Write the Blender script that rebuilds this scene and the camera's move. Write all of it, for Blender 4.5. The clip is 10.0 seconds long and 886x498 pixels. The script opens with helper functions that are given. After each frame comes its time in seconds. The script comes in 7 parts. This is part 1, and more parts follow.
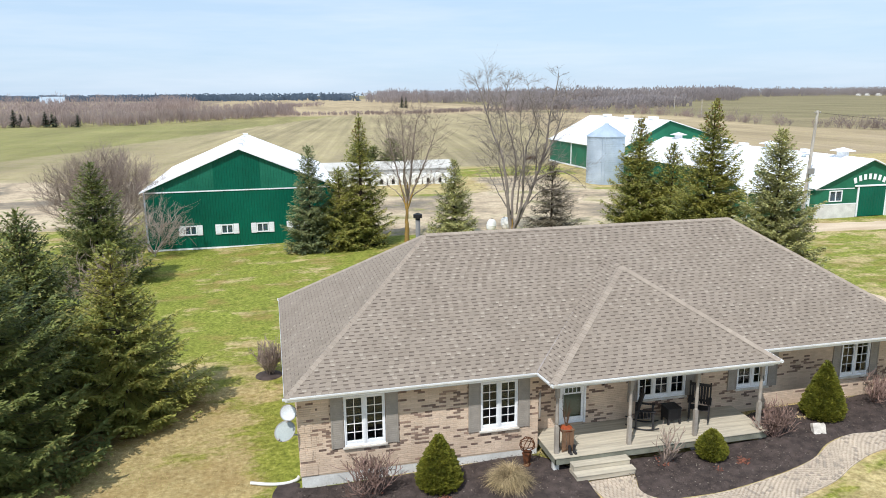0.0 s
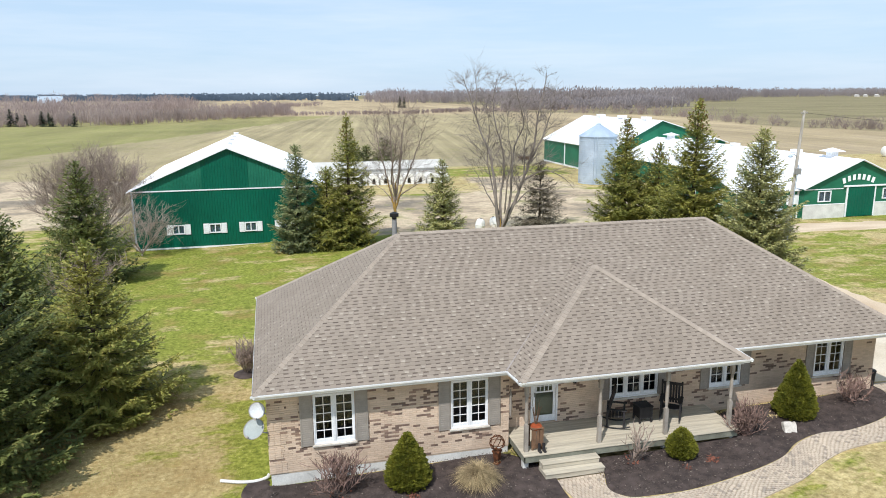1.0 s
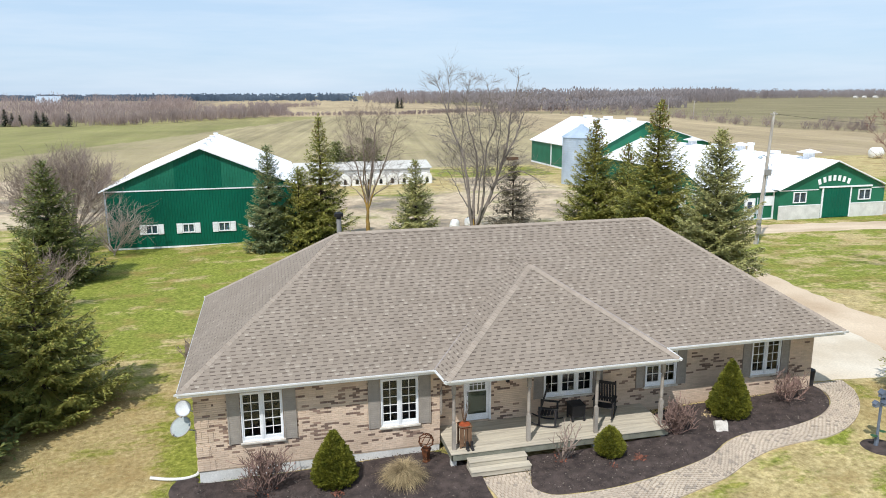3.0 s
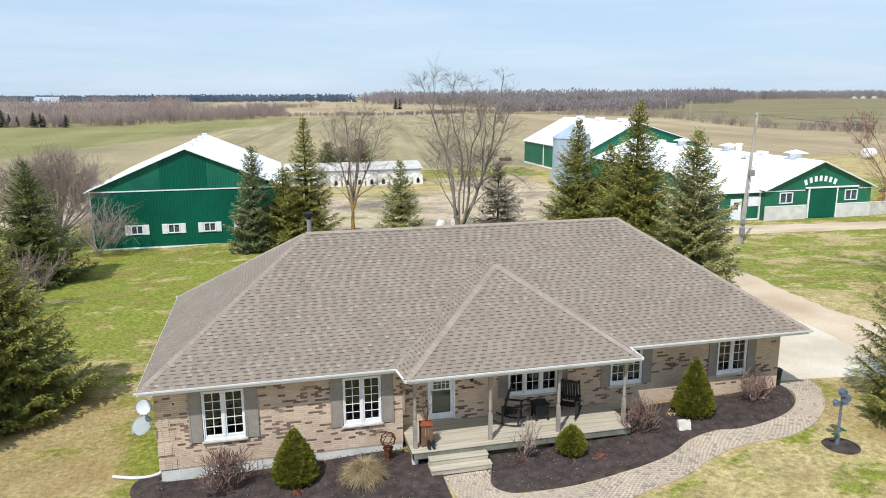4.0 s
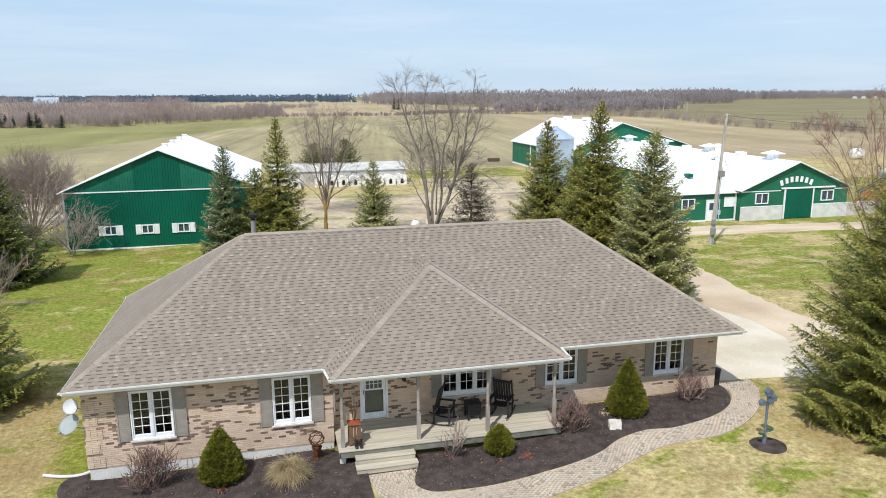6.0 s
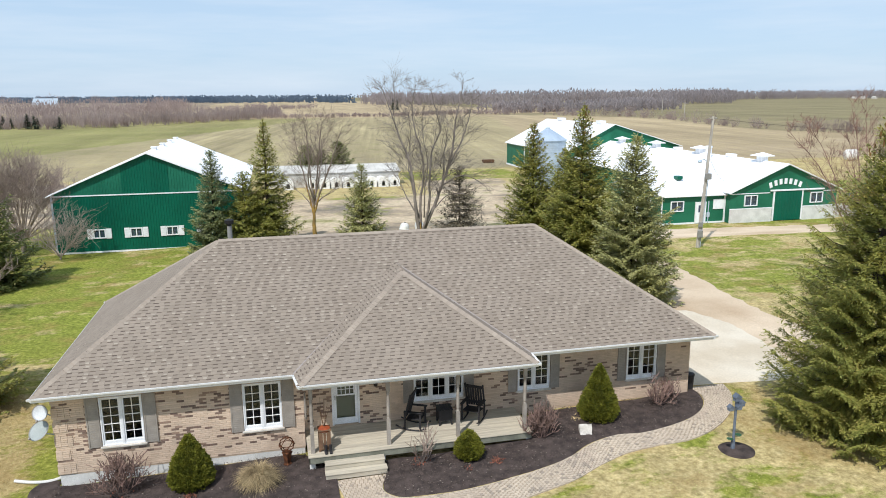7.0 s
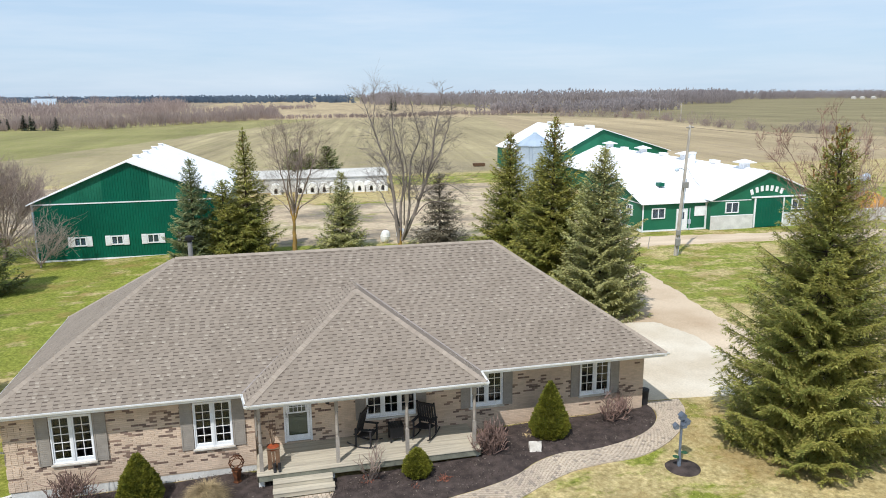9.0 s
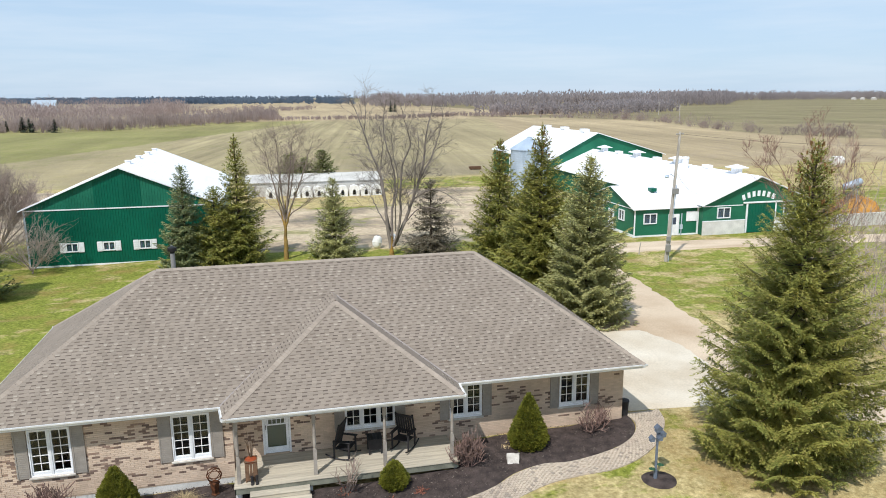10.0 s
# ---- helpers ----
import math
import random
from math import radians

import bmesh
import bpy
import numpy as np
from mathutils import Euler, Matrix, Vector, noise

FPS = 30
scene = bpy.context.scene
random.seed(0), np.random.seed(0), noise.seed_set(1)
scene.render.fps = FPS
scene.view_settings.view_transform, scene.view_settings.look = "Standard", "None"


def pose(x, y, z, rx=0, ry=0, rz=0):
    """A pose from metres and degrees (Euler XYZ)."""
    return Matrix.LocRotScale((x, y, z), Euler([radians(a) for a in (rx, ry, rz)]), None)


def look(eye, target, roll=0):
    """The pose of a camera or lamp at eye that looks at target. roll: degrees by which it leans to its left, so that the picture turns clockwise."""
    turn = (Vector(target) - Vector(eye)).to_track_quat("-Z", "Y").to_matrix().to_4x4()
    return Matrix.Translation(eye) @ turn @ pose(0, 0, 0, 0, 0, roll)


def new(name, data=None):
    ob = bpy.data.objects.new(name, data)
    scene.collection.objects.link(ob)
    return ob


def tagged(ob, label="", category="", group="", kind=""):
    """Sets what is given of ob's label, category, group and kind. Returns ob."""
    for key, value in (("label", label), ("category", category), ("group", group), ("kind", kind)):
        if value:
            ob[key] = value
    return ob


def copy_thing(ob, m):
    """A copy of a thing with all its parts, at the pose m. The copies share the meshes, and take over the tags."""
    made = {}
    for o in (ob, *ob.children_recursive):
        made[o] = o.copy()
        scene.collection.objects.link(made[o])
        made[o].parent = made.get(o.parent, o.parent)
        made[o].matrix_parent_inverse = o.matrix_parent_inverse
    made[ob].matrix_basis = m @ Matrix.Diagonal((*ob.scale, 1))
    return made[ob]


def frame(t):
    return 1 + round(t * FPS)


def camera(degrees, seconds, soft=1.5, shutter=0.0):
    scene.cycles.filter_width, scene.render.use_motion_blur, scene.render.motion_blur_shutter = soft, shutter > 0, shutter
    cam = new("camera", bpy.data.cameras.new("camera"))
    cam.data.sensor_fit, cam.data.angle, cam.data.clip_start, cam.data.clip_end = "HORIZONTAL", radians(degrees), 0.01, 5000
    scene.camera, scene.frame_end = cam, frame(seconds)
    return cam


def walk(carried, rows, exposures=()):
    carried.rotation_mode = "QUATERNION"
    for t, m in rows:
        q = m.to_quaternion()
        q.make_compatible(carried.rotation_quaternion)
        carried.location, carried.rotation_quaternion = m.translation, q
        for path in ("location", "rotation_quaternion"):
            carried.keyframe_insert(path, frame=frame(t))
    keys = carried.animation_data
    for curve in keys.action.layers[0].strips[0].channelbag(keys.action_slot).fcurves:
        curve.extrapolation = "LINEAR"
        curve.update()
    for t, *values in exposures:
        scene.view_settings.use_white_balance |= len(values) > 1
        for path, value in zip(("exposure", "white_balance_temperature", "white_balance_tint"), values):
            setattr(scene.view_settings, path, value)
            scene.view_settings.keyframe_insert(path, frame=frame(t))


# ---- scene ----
cam = camera(63.4, 10.0, soft=0.95)
PATH = [
    (0, (-0.358, -21.222, 12.359), (0.094, -19.321, 11.934), -0.5),
    (0.5, (0.07, -21.367, 12.333), (0.524, -19.466, 11.908), -0.4),
    (1, (0.54, -21.513, 12.319), (0.995, -19.612, 11.894), -0.4),
    (1.5, (1.051, -21.688, 12.297), (1.506, -19.787, 11.873), -0.3),
    (2, (1.611, -21.866, 12.297), (2.067, -19.965, 11.873), -0.3),
    (2.5, (2.185, -22.048, 12.315), (2.64, -20.147, 11.891), -0.3),
    (4, (3.967, -22.673, 12.296), (4.423, -20.772, 11.875), -0.3),
    (4.5, (4.591, -22.886, 12.327), (5.046, -20.985, 11.906), -0.3),
    (5, (5.199, -23.094, 12.339), (5.653, -21.192, 11.918), -0.3),
    (5.5, (5.777, -23.288, 12.332), (6.23, -21.386, 11.911), -0.3),
    (7, (7.326, -23.804, 12.592), (7.778, -21.901, 12.172), -0.4),
    (7.5, (7.783, -23.965, 12.768), (8.235, -22.063, 12.348), -0.4),
    (8, (8.22, -24.095, 12.936), (8.671, -22.193, 12.515), -0.4),
    (8.5, (8.65, -24.245, 13.131), (9.101, -22.342, 12.711), -0.4),
    (9, (9.054, -24.344, 13.339), (9.505, -22.442, 12.918), -0.4),
    (9.5, (9.456, -24.47, 13.569), (9.906, -22.568, 13.149), -0.4),
    (10, (9.845, -24.571, 13.797), (10.295, -22.668, 13.378), -0.4),
]
walk(cam, [(t, look(eye, target, roll)) for t, eye, target, roll in PATH], [(0, 0.02, 6370, 10), (4.5, -0.07, 6370, 10), (10, -0.10, 6390, 10)])

# ---- sky, sun and exposure ----
scene.view_settings.exposure = 0.0
SUN_FROM = Vector((-0.80, -1.0, 1.68)).normalized()
world = bpy.data.worlds.new("sky")
scene.world = world
world.use_nodes = True
wn, wl = world.node_tree.nodes, world.node_tree.links
sky = wn.new("ShaderNodeTexSky")
sky.sky_type, sky.sun_disc = "NISHITA", False
sky.sun_elevation, sky.sun_rotation = math.asin(SUN_FROM.z), radians(218.7)
sky.air_density, sky.dust_density, sky.ozone_density = 1.0, 0.6, 2.0
wback = wn["Background"]
wback.inputs["Strength"].default_value = 0.108
# thin high cloud, streaked sideways
wco = wn.new("ShaderNodeTexCoord")
wmap = wn.new("ShaderNodeMapping")
wmap.inputs["Scale"].default_value = (1.6, 1.6, 16.0)
wmap.inputs["Rotation"].default_value = (0.0, radians(3), radians(20))
wnoise = wn.new("ShaderNodeTexNoise")
wnoise.inputs["Scale"].default_value, wnoise.inputs["Detail"].default_value = 1.8, 4.0
wnoise.inputs["Roughness"].default_value = 0.62
wramp = wn.new("ShaderNodeValToRGB")
wramp.color_ramp.elements[0].position, wramp.color_ramp.elements[1].position = 0.40, 0.78
wramp.color_ramp.elements[0].color, wramp.color_ramp.elements[1].color = (0.0, 0.0, 0.0, 1), (0.45, 0.45, 0.45, 1)
wmix = wn.new("ShaderNodeMixRGB")
wmix.inputs["Color2"].default_value = (8.2, 8.9, 9.7, 1)
whaze = wn.new("ShaderNodeMixRGB")
whaze.inputs["Fac"].default_value = 0.74
whaze.inputs["Color2"].default_value = (5.75, 7.6, 9.8, 1)
wl.new(wco.outputs["Generated"], wmap.inputs["Vector"])
wl.new(wmap.outputs["Vector"], wnoise.inputs["Vector"])
wl.new(wnoise.outputs["Fac"], wramp.inputs["Fac"])
wl.new(wramp.outputs["Color"], wmix.inputs["Fac"])
wl.new(sky.outputs["Color"], whaze.inputs["Color1"])
wl.new(whaze.outputs["Color"], wmix.inputs["Color1"])
wl.new(wmix.outputs["Color"], wback.inputs["Color"])

sun = new("sun", bpy.data.lights.new("sun", "SUN"))
sun.data.energy, sun.data.angle, sun.data.color = 4.05, radians(0.6), (1.0, 0.975, 0.94)
sun.matrix_world = look(SUN_FROM * 60, (0, 0, 0))


# ---- materials ----
def lin(r, g, b):
    """Linear colour from the usual 0 to 255 values."""
    return tuple(((c / 255 + 0.055) / 1.055) ** 2.4 if c > 10 else c / 255 / 12.92 for c in (r, g, b)) + (1.0,)


def mat(name, c1, c2, scale=3.0, fine=40.0, rough=0.8, bump=0.15, depth=0.01, metal=0.0, spread=0.25, c3=None, share=0.0, own="island",
        stretch=(1, 1, 1), contrast=(0.35, 0.65), spec=0.3):
    """Two colours in soft patches, a fine grain, and each piece a little lighter or darker; c3 takes a share of the pieces."""
    m = bpy.data.materials.new(name)
    m.use_nodes = True
    n, l = m.node_tree.nodes, m.node_tree.links
    b = n["Principled BSDF"]
    b.inputs["Roughness"].default_value, b.inputs["Metallic"].default_value = rough, metal
    b.inputs["Specular IOR Level"].default_value = spec
    g = n.new("ShaderNodeNewGeometry")
    mp = n.new("ShaderNodeMapping")
    mp.inputs["Scale"].default_value = stretch
    l.new(g.outputs["Position"], mp.inputs["Vector"])
    big, small = n.new("ShaderNodeTexNoise"), n.new("ShaderNodeTexNoise")
    big.inputs["Scale"].default_value, big.inputs["Detail"].default_value = scale, 5.0
    small.inputs["Scale"].default_value, small.inputs["Detail"].default_value = fine, 4.0
    for t in (big, small):
        l.new(mp.outputs["Vector"], t.inputs["Vector"])
    ramp = n.new("ShaderNodeValToRGB")
    e = ramp.color_ramp.elements
    e[0].position, e[1].position = contrast
    e[0].color, e[1].color = c1, c2
    l.new(big.outputs["Fac"], ramp.inputs["Fac"])
    col = ramp.outputs["Color"]
    if own == "object":
        rnd = n.new("ShaderNodeObjectInfo").outputs["Random"]
    else:
        rnd = g.outputs["Random Per Island"]
    if c3 is not None:
        cut = n.new("ShaderNodeMath")
        cut.operation = "LESS_THAN"
        cut.inputs[1].default_value = share
        l.new(rnd, cut.inputs[0])
        mx = n.new("ShaderNodeMixRGB")
        mx.inputs["Color2"].default_value = c3
        l.new(cut.outputs[0], mx.inputs["Fac"])
        l.new(col, mx.inputs["Color1"])
        col = mx.outputs["Color"]
    wob = n.new("ShaderNodeMath")
    wob.operation = "MULTIPLY_ADD"
    wob.inputs[1].default_value, wob.inputs[2].default_value = 2 * spread, 1.0 - spread
    l.new(rnd, wob.inputs[0])
    gr = n.new("ShaderNodeMath")
    gr.operation = "MULTIPLY_ADD"
    gr.inputs[1].default_value, gr.inputs[2].default_value = 0.5, 0.75
    l.new(small.outputs["Fac"], gr.inputs[0])
    both = n.new("ShaderNodeMath")
    both.operation = "MULTIPLY"
    l.new(wob.outputs[0], both.inputs[0])
    l.new(gr.outputs[0], both.inputs[1])
    mul = n.new("ShaderNodeVectorMath")
    mul.operation = "SCALE"
    l.new(col, mul.inputs[0])
    l.new(both.outputs[0], mul.inputs["Scale"])
    l.new(mul.outputs[0], b.inputs["Base Color"])
    if bump:
        bp = n.new("ShaderNodeBump")
        bp.inputs["Strength"].default_value, bp.inputs["Distance"].default_value = bump, depth
        l.new(small.outputs["Fac"], bp.inputs["Height"])
        l.new(bp.outputs["Normal"], b.inputs["Normal"])
    return m


def plain(name, c, rough=0.5, metal=0.0, spec=0.4):
    return mat(name, c, tuple(0.88 * k for k in c[:3]) + (1,), scale=2.5, fine=30, rough=rough, metal=metal, bump=0.05, depth=0.004, spread=0.04, spec=spec)


def leafy(m, share=0.35):
    """Leaves and needles let some light through."""
    n, l = m.node_tree.nodes, m.node_tree.links
    b, out = n["Principled BSDF"], n["Material Output"]
    tr, mx = n.new("ShaderNodeBsdfTranslucent"), n.new("ShaderNodeMixShader")
    l.new(b.inputs["Base Color"].links[0].from_socket, tr.inputs["Color"])
    mx.inputs["Fac"].default_value = share
    l.new(b.outputs[0], mx.inputs[1])
    l.new(tr.outputs[0], mx.inputs[2])
    l.new(mx.outputs[0], out.inputs["Surface"])
    return m


M_BRICK = mat("tan_brick", lin(216, 193, 170), lin(199, 176, 154), scale=1.2, fine=50, rough=0.9, bump=0.3, depth=0.004, spread=0.08, own="island")
M_BRICK_OBJ = mat("tan_brick_single", lin(216, 193, 170), lin(199, 176, 154), scale=1.2, fine=50, rough=0.9, bump=0.3, depth=0.004, spread=0.08, own="object")
M_BRICK_DARK = mat("brown_brick", lin(128, 107, 95), lin(108, 90, 80), scale=2, fine=50, rough=0.9, bump=0.3, depth=0.004, spread=0.3, c3=lin(164, 138, 120), share=0.35)
M_BRICK_DARK_OBJ = mat("brown_brick_single", lin(128, 107, 95), lin(108, 90, 80), scale=2, fine=50, rough=0.9, bump=0.3, depth=0.004, spread=0.3, c3=lin(164, 138, 120), share=0.35, own="object")
M_MORTAR = mat("mortar", lin(204, 182, 158), lin(190, 168, 145), scale=2, fine=60, rough=0.95, spread=0.0)
M_CONCRETE = mat("concrete", lin(220, 218, 212), lin(200, 198, 192), scale=1.3, fine=25, rough=0.9, spread=0.05)
M_DISH = plain("pale_grey_dish", lin(205, 208, 210), rough=0.5)
M_DISH_GREY = plain("grey_dish", lin(158, 164, 160), rough=0.6)
M_STONE_W = mat("white_stone", lin(215, 208, 198), lin(180, 172, 160), scale=3, fine=20, rough=0.85, spread=0.1)
M_SHINGLE = mat("taupe_shingle", lin(144, 132, 119), lin(137, 125, 112), scale=0.9, fine=120, rough=0.95, bump=0.5, depth=0.004, spread=0.08)
M_SHINGLE_OBJ = mat("taupe_shingle_single", lin(144, 132, 119), lin(137, 125, 112), scale=0.9, fine=120, rough=0.95, bump=0.5, depth=0.004, spread=0.08, own="object")
M_SHINGLE_DARK = mat("dark_shingle_band", lin(103, 91, 82), lin(93, 82, 74), scale=1.5, fine=120, rough=0.95, bump=0.5, depth=0.004, spread=0.18)
M_SHINGLE_LIGHT = mat("light_shingle_tab", lin(163, 152, 138), lin(155, 144, 131), scale=1.5, fine=120, rough=0.95, bump=0.5, depth=0.004, spread=0.08)
M_FELT = mat("shingle_base", lin(140, 127, 114), lin(133, 120, 108), scale=1.5, fine=90, rough=0.95, spread=0.0)
M_CAP = mat("ridge_cap_shingle", lin(161, 148, 134), lin(152, 139, 126), scale=2, fine=90, rough=0.95, bump=0.5, depth=0.004, spread=0.08)
M_VALLEY = plain("grey_valley_metal", lin(156, 147, 142), rough=0.85, spec=0.1)
M_FASCIA = plain("white_aluminium", lin(236, 236, 234), rough=0.45)
M_SOFFIT = plain("white_soffit", lin(222, 220, 214), rough=0.6)
M_VINYL = plain("white_vinyl", lin(240, 241, 242), rough=0.4)
M_SHUTTER = mat("taupe_grey_shutter", lin(158, 150, 140), lin(148, 140, 131), scale=4, fine=30, rough=0.65, spread=0.04)
M_DECK = mat("weathered_pale_deck", lin(190, 180, 160), lin(162, 153, 137), scale=1.6, fine=14, rough=0.85, bump=0.3, depth=0.004, spread=0.12, stretch=(0.35, 6, 6))
M_SKIRT = mat("grey_green_skirt", lin(128, 128, 114), lin(106, 106, 94), scale=2, fine=20, rough=0.8, spread=0.1)
M_POST = mat("weathered_grey_post", lin(160, 152, 142), lin(140, 132, 123), scale=3, fine=30, rough=0.8, spread=0.05)
M_DARKWOOD = mat("charcoal_wood", lin(50, 48, 49), lin(38, 37, 39), scale=4, fine=30, rough=0.6, spread=0.15)
M_OLDWOOD = mat("old_brown_wood", lin(120, 92, 70), lin(92, 70, 54), scale=4, fine=30, rough=0.85, spread=0.2)
M_ORANGE = mat("orange_cloth", lin(170, 84, 46), lin(140, 66, 38), scale=6, fine=30, rough=0.8, spread=0.1)
M_RUST = mat("rusted_iron", lin(116, 72, 46), lin(70, 46, 34), scale=8, fine=40, rough=0.8, metal=0.3, spread=0.1)
M_IRON = plain("dark_iron", lin(48, 46, 46), rough=0.5, metal=0.5)
M_BOX = plain("dull_grey_metal", lin(142, 140, 136), rough=0.6)
M_GREEN = mat("green_ribbed_steel", lin(0, 96, 74), lin(0, 82, 63), scale=0.35, fine=8, rough=0.42, bump=0.03, spread=0.03, contrast=(0.3, 0.7))
M_GREEN_FADED = mat("faded_green_steel", lin(34, 112, 88), lin(22, 98, 76), scale=0.4, fine=8, rough=0.5, bump=0.03, spread=0.03)
M_GREEN_D = mat("green_dairy_siding", lin(36, 110, 82), lin(26, 96, 70), scale=0.4, fine=8, rough=0.5, bump=0.03, spread=0.04)
M_ROOFSTEEL = mat("white_roof_steel", lin(245, 245, 246), lin(232, 233, 236), scale=0.3, fine=6, rough=0.45, bump=0.03, spread=0.02)
M_GALV = mat("galvanised_steel", lin(196, 208, 220), lin(172, 186, 200), scale=0.5, fine=9, rough=0.45, metal=0.35, bump=0.05, spread=0.06)
M_GREYROOF = mat("grey_fibre_sheet", lin(206, 202, 194), lin(184, 180, 172), scale=0.5, fine=6, rough=0.8, spread=0.1)
M_FARROOF = plain("weathered_blue_grey_roof", lin(168, 180, 190), rough=0.7)
M_WHITEPLASTIC = plain("white_plastic", lin(240, 238, 232), rough=0.5)
M_POLE = mat("weathered_utility_pole", lin(196, 188, 178), lin(156, 148, 138), scale=1.5, fine=30, rough=0.9, spread=0.05, stretch=(4, 4, 0.6))
M_CABLE = plain("black_cable", lin(40, 40, 42), rough=0.6)
M_BLUEPAINT = mat("blue_grey_paint", lin(108, 116, 128), lin(84, 92, 104), scale=6, fine=30, rough=0.6, spread=0.2)
M_LEAFGREEN = plain("leaf_green_paint", lin(46, 84, 52), rough=0.6)
M_MULCH = mat("dark_brown_mulch", lin(92, 80, 75), lin(65, 56, 53), scale=3.0, fine=45, rough=0.98, bump=0.9, depth=0.05, spread=0.0)
M_CHIP = mat("mulch_chip", lin(90, 78, 72), lin(65, 56, 51), scale=5, fine=20, rough=0.98, spread=0.4, c3=lin(165, 152, 138), share=0.06)
M_PAVER = mat("tan_grey_paver", lin(194, 178, 158), lin(181, 165, 147), scale=0.6, fine=30, rough=0.92, bump=0.3, depth=0.006, spread=0.11, c3=lin(166, 153, 138), share=0.10)
M_PAVER_OBJ = mat("tan_grey_paver_single", lin(194, 178, 158), lin(181, 165, 147), scale=0.6, fine=30, rough=0.92, bump=0.3, depth=0.006, spread=0.11, c3=lin(166, 153, 138), share=0.10, own="object")
M_SAND = mat("joint_sand", lin(170, 154, 135), lin(156, 141, 123), scale=3, fine=50, rough=0.98, spread=0.0)
M_GRAVEL = mat("pale_gravel_drive", lin(212, 192, 166), lin(184, 160, 132), scale=0.22, fine=12, rough=0.98, bump=0.5, depth=0.02, spread=0.0, contrast=(0.3, 0.7))
M_SLAB = mat("pale_concrete_apron", lin(218, 207, 188), lin(198, 183, 160), scale=0.35, fine=14, rough=0.95, bump=0.3, depth=0.01, spread=0.0)
M_TRACK = mat("brown_dirt_track", lin(212, 192, 166), lin(184, 161, 134), scale=0.3, fine=9, rough=0.98, bump=0.4, depth=0.02, spread=0.0, stretch=(0.4, 1.6, 1))
M_SPRUCE = leafy(mat("spruce_needles", lin(163, 158, 80), lin(132, 138, 72), scale=0.6, fine=3, rough=0.6, bump=0, spread=0.22, c3=lin(186, 174, 98), share=0.15), 0.18)
M_SPRUCE_BLUE = leafy(mat("blue_spruce_needles", lin(146, 152, 106), lin(116, 128, 92), scale=0.6, fine=3, rough=0.6, bump=0, spread=0.22, c3=lin(164, 162, 110), share=0.22), 0.14)
M_SPRUCE_DARK = leafy(mat("dark_spruce_needles", lin(124, 130, 70), lin(96, 106, 60), scale=0.6, fine=3, rough=0.6, bump=0, spread=0.22, c3=lin(146, 142, 80), share=0.2), 0.14)
M_SPRUCE_THIN = leafy(mat("sparse_spruce_needles", lin(144, 133, 112), lin(119, 111, 94), scale=0.5, fine=3, rough=0.7, bump=0, spread=0.3))
M_SPRUCE_GREY = leafy(mat("grey_spruce_needles", lin(184, 181, 120), lin(154, 155, 104), scale=0.6, fine=3, rough=0.6, bump=0, spread=0.22, c3=lin(200, 192, 134), share=0.15), 0.14)
M_CONES = mat("spruce_cones", lin(136, 102, 62), lin(108, 80, 48), scale=3, fine=10, rough=0.7, bump=0, spread=0.3)
M_FARPINE = mat("dark_conifer", lin(74, 84, 66), lin(60, 70, 56), scale=0.5, fine=3, rough=0.9, bump=0, spread=0.25)
M_DWARF = leafy(mat("dwarf_spruce_needles", lin(126, 125, 44), lin(90, 96, 34), scale=3.5, fine=12, rough=0.6, bump=0, spread=0.42, c3=lin(154, 150, 60), share=0.2), 0.25)
M_BARK = mat("grey_bark", lin(134, 122, 113), lin(102, 91, 85), scale=1.5, fine=14, rough=0.95, bump=0.5, depth=0.02, spread=0.18)
M_BARK_DARK = mat("dark_bark", lin(96, 82, 72), lin(70, 60, 54), scale=1.5, fine=14, rough=0.95, bump=0.5, depth=0.02, spread=0.18)
M_BARK_PALE = mat("pale_bark", lin(144, 133, 125), lin(116, 105, 98), scale=1.5, fine=14, rough=0.95, bump=0.3, depth=0.02, spread=0.22)
M_LICHEN = mat("ochre_lichen_bark", lin(168, 132, 60), lin(130, 108, 70), scale=1.2, fine=14, rough=0.95, bump=0.5, depth=0.02, spread=0.1)
M_TWIG = mat("grey_brown_twigs", lin(154, 137, 125), lin(130, 114, 104), scale=0.5, fine=5, rough=0.95, bump=0, spread=0.3)
M_TWIG_PALE = mat("pale_mauve_twigs", lin(172, 158, 148), lin(146, 132, 122), scale=0.5, fine=5, rough=0.95, bump=0, spread=0.25)
M_TWIG_RED = mat("reddish_twigs", lin(158, 124, 112), lin(126, 98, 88), scale=1.5, fine=5, rough=0.9, bump=0, spread=0.35)
M_SHRUB = mat("dark_reddish_shrub_twigs", lin(140, 114, 104), lin(110, 90, 82), scale=1.5, fine=5, rough=0.9, bump=0, spread=0.35)
M_STRAW = mat("dry_grass_blades", lin(178, 158, 120), lin(138, 120, 90), scale=3, fine=10, rough=0.9, bump=0, spread=0.45)
M_REDLEAF = mat("russet_leaves", lin(132, 84, 66), lin(104, 66, 54), scale=5, fine=10, rough=0.85, bump=0, spread=0.35)
M_GRASSBLADE = leafy(mat("lawn_blades", lin(160, 166, 92), lin(206, 190, 138), scale=0.45, fine=6, rough=0.8, bump=0, spread=0.2, contrast=(0.4, 0.6)), 0.5)
# aerial haze put into paler, greyer base colours; half translucency evens their shading
M_BRUSH_HAZED = leafy(mat("hazed_brush", lin(184, 166, 158), lin(156, 140, 134), scale=0.03, fine=0.3, rough=0.98, bump=0, spread=0.10, spec=0.0), 0.5)
